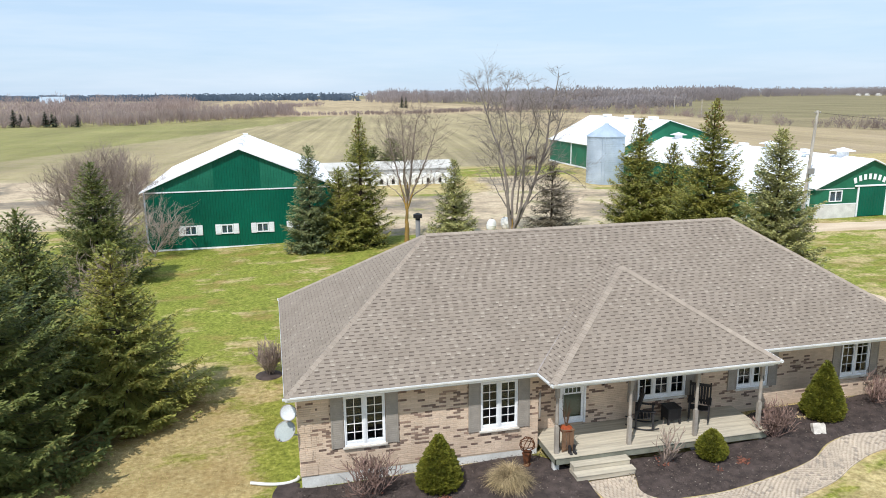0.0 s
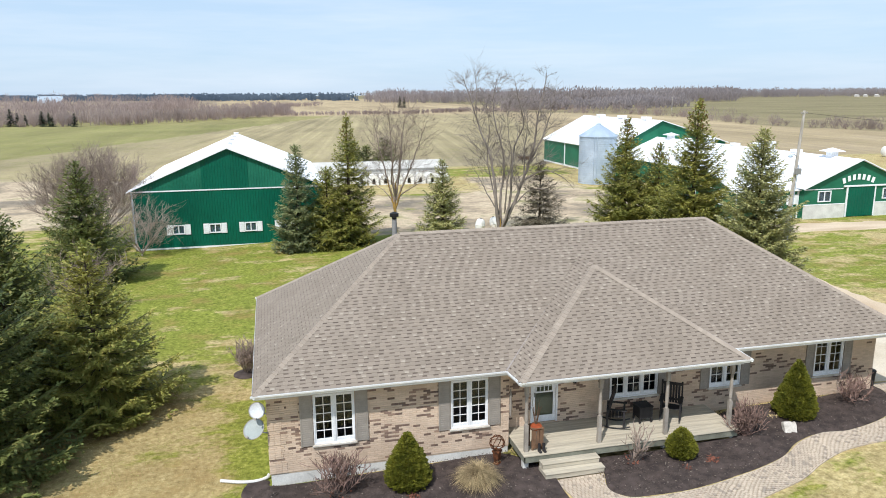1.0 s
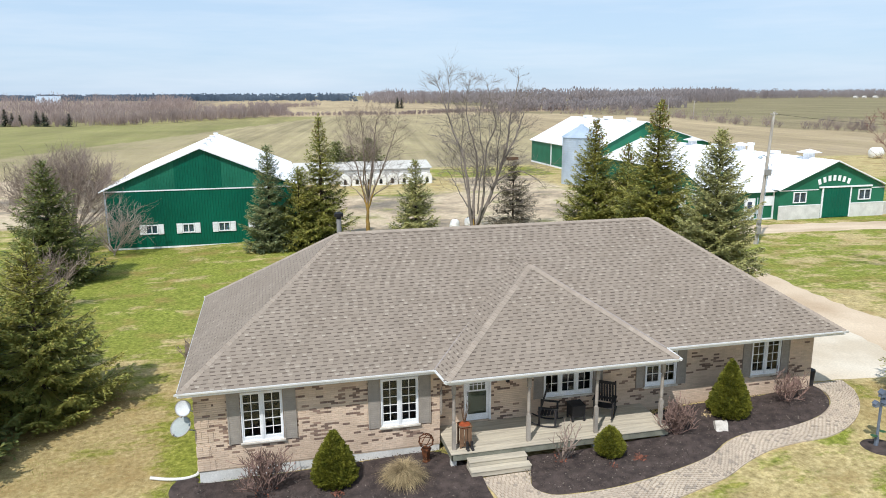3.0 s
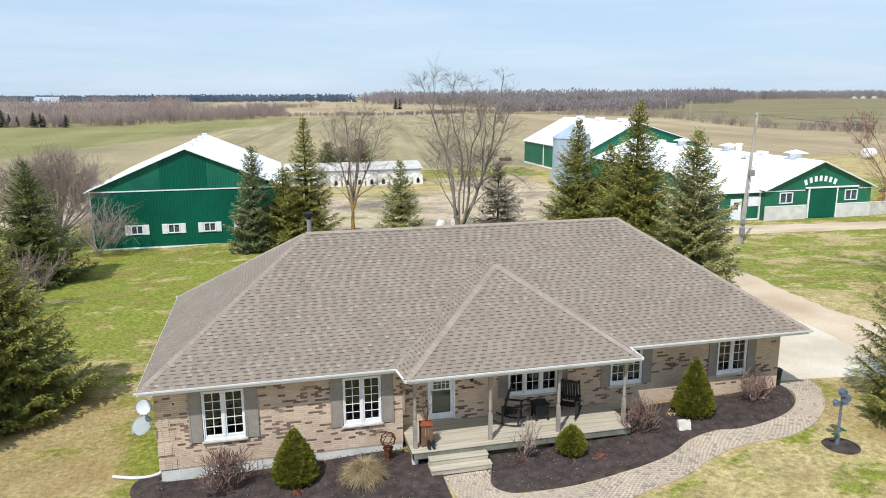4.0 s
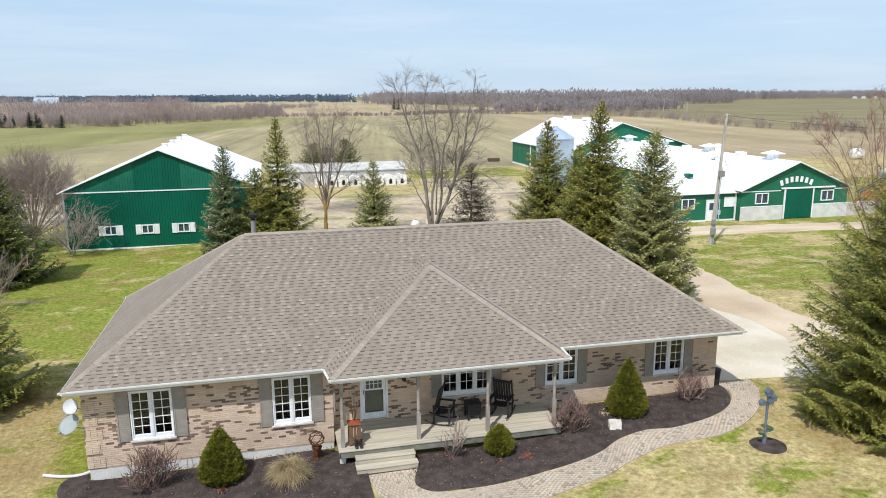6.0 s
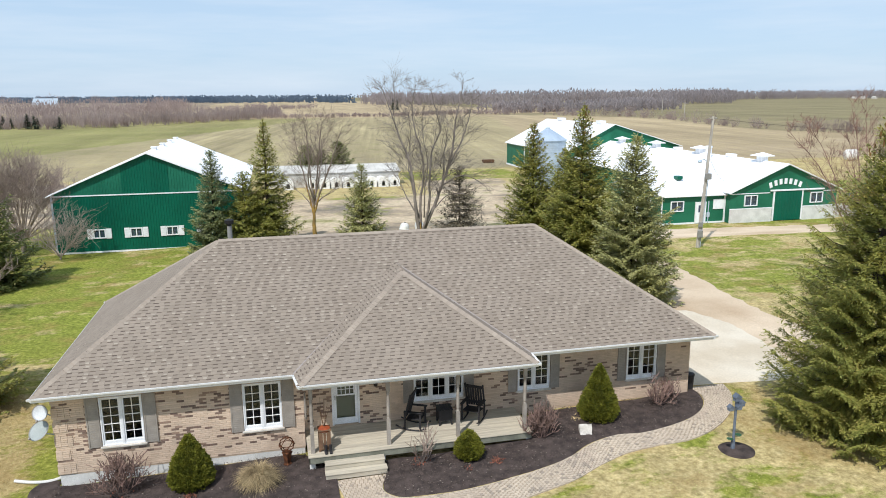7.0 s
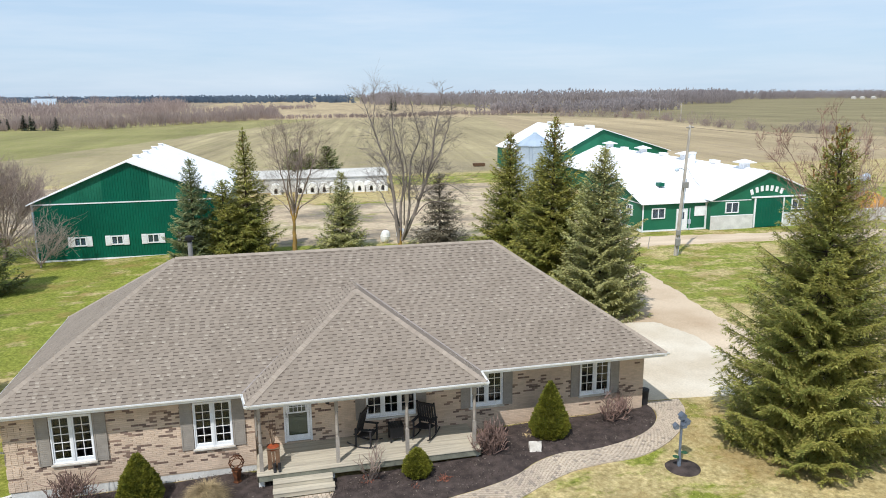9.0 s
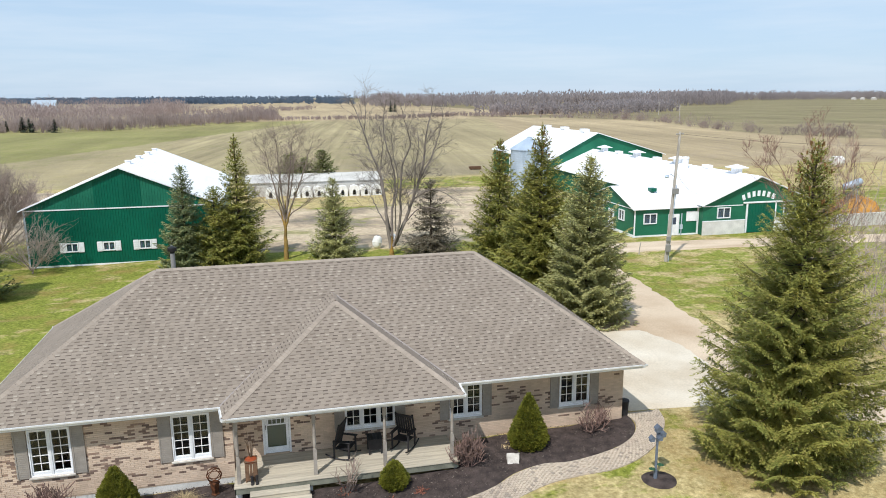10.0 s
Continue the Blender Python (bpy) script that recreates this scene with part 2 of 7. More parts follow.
M_WOODS_HAZED = leafy(mat("hazed_leafless_woods", lin(174, 163, 160), lin(160, 150, 149), scale=0.006, fine=0.08, rough=0.98, bump=0, spread=0.03, spec=0.0), 0.5)
M_CONIFERS_HAZED = leafy(mat("hazed_conifer_woods", lin(112, 126, 142), lin(100, 114, 130), scale=0.006, fine=0.08, rough=0.98, bump=0, spread=0.04, spec=0.0), 0.5)
M_STRAWPILE = mat("orange_straw", lin(196, 146, 74), lin(166, 116, 54), scale=0.8, fine=6, rough=0.98, bump=0.8, depth=0.1, spread=0.0)


def glass_material():
    m = bpy.data.materials.new("window_glass")
    m.use_nodes = True
    n = m.node_tree.nodes
    b = n["Principled BSDF"]
    b.inputs["Base Color"].default_value = (0.62, 0.72, 0.74, 1)
    b.inputs["Roughness"].default_value = 0.03
    b.inputs["Transmission Weight"].default_value = 1.0
    b.inputs["IOR"].default_value = 1.45
    return m


M_GLASS = glass_material()
# indoor dimness put into the colour, so windows look dark from outside
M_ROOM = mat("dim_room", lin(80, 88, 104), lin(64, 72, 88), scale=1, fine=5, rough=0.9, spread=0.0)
M_INNER = mat("olive_painted_door", lin(150, 145, 116), lin(136, 131, 105), scale=1, fine=8, rough=0.6, spread=0.0)


# ---- mesh helpers ----
class Geo:
    """Collects points and faces for one mesh."""

    def __init__(self):
        self.v, self.f = [], []

    def poly(self, *pts):
        k = len(self.v)
        self.v.extend(tuple(p) for p in pts)
        self.f.append(tuple(range(k, k + len(pts))))
        return self

    def box(self, x0, x1, y0, y1, z0, z1, m=None):
        k = len(self.v)
        pts = [(x, y, z) for z in (z0, z1) for y in (y0, y1) for x in (x0, x1)]
        if m is not None:
            pts = [tuple(m @ Vector(p)) for p in pts]
        self.v.extend(pts)
        for a, b, c, d in ((0, 2, 3, 1), (4, 5, 7, 6), (0, 1, 5, 4), (2, 6, 7, 3), (0, 4, 6, 2), (1, 3, 7, 5)):
            self.f.append((k + a, k + b, k + c, k + d))
        return self

    def tube(self, pts, radii, n=8, cap=True):
        """A tube along points, one radius a point."""
        pts = [Vector(p) for p in pts]
        k = len(self.v)
        side = None
        for i, p in enumerate(pts):
            d = (pts[min(i + 1, len(pts) - 1)] - pts[max(i - 1, 0)])
            d = d.normalized() if d.length > 1e-9 else Vector((0, 0, 1))
            if side is None:
                side = d.orthogonal().normalized()
            side = (side - d * side.dot(d))
            side = side.normalized() if side.length > 1e-6 else d.orthogonal().normalized()
            up = d.cross(side)
            for j in range(n):
                a = 2 * math.pi * j / n
                self.v.append(tuple(p + (side * math.cos(a) + up * math.sin(a)) * radii[i]))
        for i in range(len(pts) - 1):
            for j in range(n):
                a, b = k + i * n + j, k + i * n + (j + 1) % n
                self.f.append((a, b, b + n, a + n))
        if cap and n > 2:
            self.f.append(tuple(k + j for j in reversed(range(n))))
            self.f.append(tuple(k + (len(pts) - 1) * n + j for j in range(n)))
        return self

    def lathe(self, rings, n=16, at=(0, 0, 0)):
        """Turned about z: rings of (radius, height)."""
        k = len(self.v)
        for r, z in rings:
            for j in range(n):
                a = 2 * math.pi * j / n
                self.v.append((at[0] + r * math.cos(a), at[1] + r * math.sin(a), at[2] + z))
        for i in range(len(rings) - 1):
            for j in range(n):
                a, b = k + i * n + j, k + i * n + (j + 1) % n
                self.f.append((a, b, b + n, a + n))
        self.f.append(tuple(k + j for j in reversed(range(n))))
        self.f.append(tuple(k + (len(rings) - 1) * n + j for j in range(n)))
        return self

    def kite(self, p, d, side, length, width, belly=0.45):
        k = len(self.v)
        m = p + d * (length * belly)
        self.v.extend((tuple(p), tuple(m + side * width), tuple(p + d * length), tuple(m - side * width)))
        self.f.append((k, k + 1, k + 2, k + 3))

    def mesh(self, name, material, smooth=False, bev=0.0, weld=False):
        me = bpy.data.meshes.new(name)
        me.from_pydata(self.v, [], self.f)
        if bev or weld:
            bm = bmesh.new()
            bm.from_mesh(me)
            if weld:
                bmesh.ops.remove_doubles(bm, verts=list(bm.verts), dist=0.0005)
        if bev:
            bmesh.ops.bevel(bm, geom=list(bm.edges), offset=bev, segments=1, affect="EDGES", clamp_overlap=True)
        if bev or weld:
            bm.to_mesh(me)
            bm.free()
        if smooth:
            me.polygons.foreach_set("use_smooth", [True] * len(me.polygons))
        me.materials.append(material)
        me.update()
        return me


def part(name, geo, material, parent=None, label="", smooth=False, bev=0.0, kind="", weld=False):
    ob = new(name, geo.mesh(name, material, smooth, bev, weld))
    if parent is not None:
        ob.parent = parent
    return tagged(ob, label=label, kind=kind)


def piece(name, me, parent, m):
    """One more object on a shared mesh."""
    ob = new(name, me)
    ob.parent = parent
    ob.matrix_basis = m
    return ob


def thing(name, label, category, group="", at=(0, 0, 0), kind=""):
    ob = new(name)
    ob.location = at
    ob.empty_display_size = 0.3
    return tagged(ob, label, category, group, kind)


def step01(a, b, x):
    t = min(1.0, max(0.0, (x - a) / (b - a)))
    return t * t * (3 - 2 * t)


def ground_height(x, y):
    """A low mound under the house, falling to the yard behind."""
    if x < 19:
        hx = np.interp(x, (-2, 0, 7, 12, 19), (0.0, 0.03, 0.22, 0.30, 0.60))
    else:
        hx = np.interp(x, (19, 25, 33, 48), (0.60, 0.58, 0.32, 0.0))
    if y < 0:
        fy = 1.0 - 0.42 * step01(0.0, -4.0, y) - 0.45 * step01(-4.0, -11.0, y)
    else:
        fy = 1.0 - step01(9.0, 24.0, y)
    low = -0.15 * step01(14, 30, y) - 0.3 * step01(6, -8, x) * step01(20, 40, y) * step01(120, 60, y)
    return float(hx * fy + low * step01(260, 120, y))


# ---- ground ----
def spaced(lo, a, b, hi, near, grow):
    mid = list(np.arange(a, b + 0.01, near))
    out, s = [], near
    p = b
    while p < hi:
        s *= grow
        p += s
        out.append(min(p, hi))
    pre, s, p = [], near, a
    while p > lo:
        s *= grow
        p -= s
        pre.append(max(p, lo))
    return list(reversed(pre)) + mid + out


def build_ground():
    xs = spaced(-4200, -34, 80, 4800, 1.6, 1.06)
    ys = spaced(-700, -14, 90, 4900, 1.6, 1.05)
    me = bpy.data.meshes.new("ground")
    verts = [(x, y, ground_height(x, y)) for y in ys for x in xs]
    w = len(xs)
    faces = [(j * w + i, j * w + i + 1, (j + 1) * w + i + 1, (j + 1) * w + i) for j in range(len(ys) - 1) for i in range(w - 1)]
    me.from_pydata(verts, [], faces)
    me.polygons.foreach_set("use_smooth", [True] * len(me.polygons))
    # what grows where: red lush grass, green dry straw, blue bare earth, alpha crop rows
    att = me.color_attributes.new("growth", "FLOAT_COLOR", "POINT")
    tint = me.color_attributes.new("crop", "FLOAT_COLOR", "POINT")
    vals, crop = [], []
    for x, y, z in verts:
        # the crop or turf of each field, and how strongly it shows
        c, f = (0.3, 0.3, 0.1), 0.0
        west = float(np.interp(y, (100, 149, 222, 390, 420), (-66, -47, -22, 35, 50)))
        east = float(np.interp(y, (120, 160, 190, 228, 290, 350, 447), (205, 188, 179, 179, 197, 200, 135)))
        if y > 98:
            if x < west:
                c, f = lin(136, 131, 86), 0.97
            elif x < 62 + 0.25 * (y - 100):
                c, f = lin(155, 142, 111), 0.98
            else:
                c, f = lin(163, 145, 117), 0.97
            if y > 405:
                c, f = (lin(168, 149, 121) if x > -75 else lin(138, 123, 108)), 0.97
            if x > east and y < 447 or x > 210 and y >= 447:
                c, f = lin(128, 117, 91), 1.0
        elif x < 6 and y < 18:
            c, f = lin(134, 106, 64), 0.36 * step01(6, -5, x) * step01(18, 6, y) * (1 - step01(-1.7, -0.5, x) * step01(8, 6, y))
        crop.extend(c[:3] + (f,))
        lush, dry, earth, rows = 0.55, 0.35, 0.0, 0.0
        if y < 100:
            # lawn: drier in front, green at the back
            lush = 0.40 + 0.20 * step01(6, 20, y)
            dry = 0.70 - 0.25 * step01(6, 20, y)
            wet = step01(22, 8, x) * step01(11, 17, y) * step01(44, 38, y)
            lush, dry = lush + 0.12 * wet, dry - 0.10 * wet
            east = step01(24, 32, x)
            lush, dry = lush - (0.16 - 0.12 * step01(8, 18, y)) * east, dry + (0.16 - 0.12 * step01(8, 18, y)) * east
            fl = step01(5, 0, x) * step01(16, 5, y)
            dry, lush = dry + 0.08 * fl, lush - 0.08 * fl
            strip = step01(-1.3, -0.3, x) * step01(1.5, 0.8, x) * step01(9, 6, y) * step01(-5, -2.5, y)
            dry, lush = dry - 0.5 * strip, lush + 0.5 * strip
            back = step01(38.5, 42, y) * step01(4, 9, x) * step01(46, 40, x)
            earth = 0.68 * back * step01(72, 64, y)
            earth = max(earth, 0.75 * step01(64, 70, y) * step01(-18, -26, x + 0.1 * y), 0.6 * step01(26, 30, x) * step01(44, 40, x) * step01(38, 44, y) * step01(92, 84, y))
            if y > 66:
                lush, dry = 0.18, 0.78
            if 28 < x < 47 and 83 < y < 97:
                earth, lush, dry = 0.0, 0.62, 0.4
            # bare strip beyond the west shed
            earth = max(earth, 0.9 * step01(52, 58, y) * step01(-13, -17, x) * step01(98, 92, y))
        else:
            edge = 205 + (x + 29) * 2.9 if x > -60 else 115
            if x < -20 or y > edge + 0 and x < 40:
                lush, dry, rows = (0.50, 0.50, 0.15) if y < 300 else (0.25, 0.75, 0.5)
                if y < 150 + (x + 35) * 3.5:
                    lush, dry = 0.2, 0.75
            else:
                lush, dry, rows = 0.25, 0.70, 0.9
            if y < 150 and x > 0:
                earth = 0.35 + 0.35 * step01(122, 108, y) * step01(60, 50, x)
            if x > 60:
                lush, dry, rows = 0.12, 0.85, 0.55
            if y > 420:
                lush, dry, rows = 0.15, 0.85, 0.3
            if x > 230 and y > 260 + 0.0 * x or x > 320:
                lush, dry, rows = 0.45, 0.55, 0.35
        vals.extend((lush, dry, earth, rows))
    att.data.foreach_set("color", vals)
    tint.data.foreach_set("color", crop)
    m = bpy.data.materials.new("grass_and_fields")
    m.use_nodes = True
    n, l = m.node_tree.nodes, m.node_tree.links
    b = n["Principled BSDF"]
    b.inputs["Roughness"].default_value, b.inputs["Specular IOR Level"].default_value = 0.95, 0.15
    at = n.new("ShaderNodeVertexColor")
    at.layer_name = "growth"
    sep = n.new("ShaderNodeSeparateColor")
    l.new(at.outputs["Color"], sep.inputs["Color"])
    g = n.new("ShaderNodeNewGeometry")

    def tex(scale, detail, stretch=(1, 1, 1), rough=0.6):
        mp = n.new("ShaderNodeMapping")
        mp.inputs["Scale"].default_value = stretch
        t = n.new("ShaderNodeTexNoise")
        t.inputs["Scale"].default_value, t.inputs["Detail"].default_value, t.inputs["Roughness"].default_value = scale, detail, rough
        l.new(g.outputs["Position"], mp.inputs["Vector"])
        l.new(mp.outputs["Vector"], t.inputs["Vector"])
        return t.outputs["Fac"]

    def math2(op, a, c):
        k = n.new("ShaderNodeMath")
        k.operation = op
        for i, q in enumerate((a, c)):
            if isinstance(q, (int, float)):
                k.inputs[i].default_value = q
            else:
                l.new(q, k.inputs[i])
        return k.outputs[0]

    def ramp(fac, stops):
        r = n.new("ShaderNodeValToRGB")
        e = r.color_ramp.elements
        e[0].position, e[0].color = stops[0]
        e[1].position, e[1].color = stops[-1]
        for p, c in stops[1:-1]:
            k = e.new(p)
            k.color = c
        l.new(fac, r.inputs["Fac"])
        return r.outputs["Color"]

    def mix(fac, a, c, kind="MIX"):
        k = n.new("ShaderNodeMixRGB")
        k.blend_type = kind
        if isinstance(fac, (int, float)):
            k.inputs["Fac"].default_value = fac
        else:
            l.new(fac, k.inputs["Fac"])
        for s, q in (("Color1", a), ("Color2", c)):
            if isinstance(q, tuple):
                k.inputs[s].default_value = q
            else:
                l.new(q, k.inputs[s])
        return k.outputs["Color"]

    patch = tex(0.40, 8, (0.7, 1.15, 1), 0.74)
    wide = tex(0.045, 4, (1, 1, 1))
    grain = tex(5.0, 5, (1, 1, 1), 0.7)
    speck = tex(26.0, 3, (1, 1, 1), 0.7)
    green = ramp(grain, [(0.3, lin(96, 104, 40)), (0.52, lin(130, 136, 56)), (0.75, lin(164, 162, 86))])
    straw = ramp(grain, [(0.3, lin(152, 134, 90)), (0.55, lin(186, 168, 119)), (0.8, lin(211, 194, 151))])
    churn = tex(0.11, 6, (0.8, 1.0, 1), 0.62)
    soil = ramp(churn, [(0.34, lin(128, 118, 104)), (0.43, lin(150, 136, 116)), (0.49, lin(182, 162, 136)), (0.56, lin(196, 178, 150)), (0.64, lin(150, 142, 100))])
    # dryness wins where the patch noise is high
    a = math2("ADD", math2("MULTIPLY", math2("SUBTRACT", sep.outputs["Green"], sep.outputs["Red"]), 0.20), patch)
    a = math2("ADD", a, math2("MULTIPLY", math2("SUBTRACT", wide, 0.5), 0.35))
    k = ramp(a, [(0.47, (0, 0, 0, 1)), (0.56, (1, 1, 1, 1))])
    col = mix(k, green, straw)
    rust = tex(0.35, 7, (1, 1, 1), 0.7)
    col = mix(math2("MULTIPLY", ramp(rust, [(0.50, (0, 0, 0, 1)), (0.68, (1, 1, 1, 1))]), 0.75), col, lin(138, 112, 70))
    e = math2("ADD", sep.outputs["Blue"], math2("MULTIPLY", math2("ADD", math2("SUBTRACT", patch, 0.5), math2("SUBTRACT", wide, 0.5)), 1.2))
    col = mix(ramp(e, [(0.35, (0, 0, 0, 1)), (0.6, (1, 1, 1, 1))]), col, soil)
    mott = tex(1.4, 6, (1, 1, 1), 0.78)
    tone = n.new("ShaderNodeVectorMath")
    tone.operation = "SCALE"
    l.new(col, tone.inputs[0])
    l.new(math2("ADD", 0.25, math2("MULTIPLY", mott, 1.5)), tone.inputs["Scale"])
    col = tone.outputs[0]
    ct = n.new("ShaderNodeVertexColor")
    ct.layer_name = "crop"
    col = mix(math2("MULTIPLY", ct.outputs["Alpha"], math2("ADD", math2("MULTIPLY", patch, 1.5), 0.10)), col, ct.outputs["Color"])
    streak = tex(0.055, 7, (1.0, 0.10, 1), 0.7)
    cross = tex(0.018, 6, (0.35, 1.0, 1), 0.7)
    worn = math2("ADD", math2("MULTIPLY", math2("SUBTRACT", streak, 0.5), 1.1), math2("MULTIPLY", math2("SUBTRACT", cross, 0.5), 0.9))
    fleck = n.new("ShaderNodeVectorMath")
    fleck.operation = "SCALE"
    l.new(col, fleck.inputs[0])
    l.new(math2("ADD", 1.0, math2("MULTIPLY", worn, ct.outputs["Alpha"])), fleck.inputs["Scale"])
    col = fleck.outputs[0]
    # crop rows run away from the house
    turn = n.new("ShaderNodeMapping")
    turn.inputs["Rotation"].default_value = (0, 0, radians(8.4))
    l.new(g.outputs["Position"], turn.inputs["Vector"])

    def rows_tex(scale, across, length):
        mp, t = n.new("ShaderNodeMapping"), n.new("ShaderNodeTexNoise")
        mp.inputs["Scale"].default_value = (1 / across, 1 / length, 0)
        t.inputs["Scale"].default_value, t.inputs["Detail"].default_value, t.inputs["Roughness"].default_value = scale, 3.0, 0.65
        l.new(turn.outputs["Vector"], mp.inputs["Vector"])
        l.new(mp.outputs["Vector"], t.inputs["Vector"])
        return t.outputs["Fac"]

    fine_rows, wide_rows = rows_tex(1.0, 2.2, 160.0), rows_tex(1.0, 11.0, 260.0)
    rowed = math2("MULTIPLY", at.outputs["Alpha"], math2("ADD", math2("MULTIPLY", math2("SUBTRACT", fine_rows, 0.5), 1.1), math2("MULTIPLY", math2("SUBTRACT", wide_rows, 0.5), 1.1)))
    lines = n.new("ShaderNodeVectorMath")
    lines.operation = "SCALE"
    l.new(col, lines.inputs[0])
    l.new(math2("ADD", 1.0, rowed), lines.inputs["Scale"])
    col = lines.outputs[0]
    shade = math2("MULTIPLY", math2("ADD", math2("MULTIPLY", speck, 0.7), 0.65), math2("ADD", math2("MULTIPLY", grain, 0.7), 0.65))
    out = n.new("ShaderNodeVectorMath")
    out.operation = "SCALE"
    l.new(col, out.inputs[0])
    l.new(shade, out.inputs["Scale"])
    l.new(out.outputs[0], b.inputs["Base Color"])
    bp = n.new("ShaderNodeBump")
    bp.inputs["Strength"].default_value, bp.inputs["Distance"].default_value = 0.5, 0.05
    l.new(math2("ADD", grain, speck), bp.inputs["Height"])
    l.new(bp.outputs["Normal"], b.inputs["Normal"])
    me.materials.append(m)
    return tagged(new("ground", me), "patchy spring lawn running into wide dry fields", "ground", kind="structure")


build_ground()


def strip_sheet(name, left, right, lift, material, label, category, cross=8):
    """A road or path: a sheet between two edges, laid just over the ground."""
    g = Geo()
    n = len(left)
    g.v = []
    for (ax, ay), (bx, by) in zip(left, right):
        for i in range(cross + 1):
            t = i / cross
            x, y = ax + (bx - ax) * t, ay + (by - ay) * t
            inside = 0 < i < cross and 0 < len(g.v) // (cross + 1) < n - 1
            g.v.append((x, y, ground_height(x, y) + (lift if inside else -0.02)))
    c = cross + 1
    for j in range(n - 1):
        for i in range(cross):
            g.f.append((j * c + i, j * c + i + 1, (j + 1) * c + i + 1, (j + 1) * c + i))
    return tagged(part(name, g, material, smooth=True), label, category, kind="structure")


def curve_pts(pts, n):
    """Smooth line through a few points (Catmull-Rom)."""
    p = [Vector(q) for q in pts]
    p = [p[0] * 2 - p[1]] + p + [p[-1] * 2 - p[-2]]
    out = []
    segs = len(p) - 3
    for k in range(n):
        u = k / (n - 1) * segs
        i = min(int(u), segs - 1)
        t = u - i
        a, b, c, d = p[i:i + 4]
        out.append(0.5 * ((2 * b) + (c - a) * t + (2 * a - 5 * b + 4 * c - d) * t * t + (3 * b - a - 3 * c + d) * t ** 3))
    return out


def rough_edge(pts, n, amount, seed):
    rng = random.Random(seed)
    return [(p.x + rng.uniform(-amount, amount), p.y + rng.uniform(-amount, amount)) for p in curve_pts([(x, y, 0) for x, y in pts], n)]


strip_sheet("driveway", rough_edge([(40.0, -30), (36.0, -18), (32.5, -4.0), (27.5, 1.6), (27.0, 6.0), (27.6, 11.5), (30.0, 18.5), (32.2, 25.5), (33.5, 33)], 90, 0.12, 1),
            rough_edge([(48, -30), (44, -18), (39.5, -4.0), (36.4, 3.0), (35.2, 7.0), (34.7, 11.6), (36.0, 19.5), (37.2, 27.6), (38.2, 32.5)], 90, 0.15, 2), 0.035,
            M_GRAVEL, "pale gravel driveway curving past the house to the barns", "driveway", 14)
strip_sheet("apron", rough_edge([(23.9, 1.2), (24.2, 5.0), (24.6, 9.0), (25.0, 12.0)], 30, 0.06, 3),
            rough_edge([(30.2, 1.0), (31.2, 5.0), (31.4, 8.8), (30.4, 11.6)], 30, 0.15, 4), 0.06, M_SLAB,
            "pale worn concrete apron beside the house", "pavement", 8)
strip_sheet("farm_track", rough_edge([(34, 32.4), (42, 32.6), (54, 32.0), (75, 29.5), (110, 24)], 60, 0.2, 5),
            rough_edge([(34, 37.0), (42, 37.2), (54, 36.2), (75, 33.5), (110, 28)], 60, 0.25, 6), 0.04, M_TRACK,
            "dry brown dirt track in front of the dairy barn", "track", 6)


# ---- house ----
HX0, HX1, HY1 = 0.0, 23.36, 9.68           # outer walls
YL, YR = 0.0, 0.62                          # front wall of the west wing, and of the porch and east wing
XW = 7.95                                   # where the west wing ends
EX0, EX1, EY0, EY1, EZ = -0.37, 23.6, -0.645, 10.33, 3.47   # eaves
RX0, RX1, RY, RZ = 5.15, 18.17, 4.84, 7.13  # ridge
SLOPE = (RZ - EZ) / (RY - EY0)
PX0, PX1, PY0, PZ = 7.79, 16.0, -1.59, 3.43  # porch eave
APEX = Vector((11.9, 2.17, 6.11))
APEX_BACK = Vector((11.88, 3.32, 6.12))
ROOM_Z = 0.82
house = thing("house", "long tan brick bungalow with a taupe shingled hip roof", "house")

# openings in the front walls: x0, x1, z0, z1
WINDOWS = [("west", 1.41, 2.73, 1.34, 3.04), ("west", 5.92, 7.21, 1.34, 3.04), ("east", 11.97, 13.88, 1.48, 2.72), ("east", 16.02, 17.32, 1.48, 2.97), ("east", 20.56, 21.86, 1.47, 3.06)]
DOOR = (8.96, 9.97, ROOM_Z + 0.06, 2.95)


def wall_with_holes(g, x0, x1, y0, y1, z0, z1, holes):
    """A slab of wall along x, split round its holes."""
    cuts = sorted({x0, x1, *(h[0] for h in holes), *(h[1] for h in holes)})
    for a, b in zip(cuts, cuts[1:]):
        col = sorted((h[2], h[3]) for h in holes if h[0] <= a + 1e-6 and h[1] >= b - 1e-6)
        z = z0
        for lo, hi in col:
            g.box(a, b, y0, y1, z, lo)
            z = hi
        g.box(a, b, y0, y1, z, z1)


TOPW = 3.36
west_holes = [w[1:] for w in WINDOWS if w[0] == "west"]
east_holes = [w[1:] for w in WINDOWS if w[0] == "east"] + [DOOR]
g = Geo()
wall_with_holes(g, HX0, XW, YL + 0.012, YL + 0.24, 0.45, TOPW, west_holes)
g.box(XW - 0.24, XW - 0.012, YL + 0.24, YR + 0.012, 0.45, TOPW)
wall_w = part("wall", g, M_MORTAR, house, "tan brick front wall with brown accent bricks", weld=True)
g = Geo()
wall_with_holes(g, XW - 0.24, HX1, YR + 0.012, YR + 0.24, 0.45, TOPW, east_holes)
wall_e = part("wall", g, M_MORTAR, house, "tan brick wall behind the porch", weld=True)
g = Geo()
g.box(HX0 + 0.012, HX0 + 0.24, YL + 0.24, HY1, 0.2, TOPW)
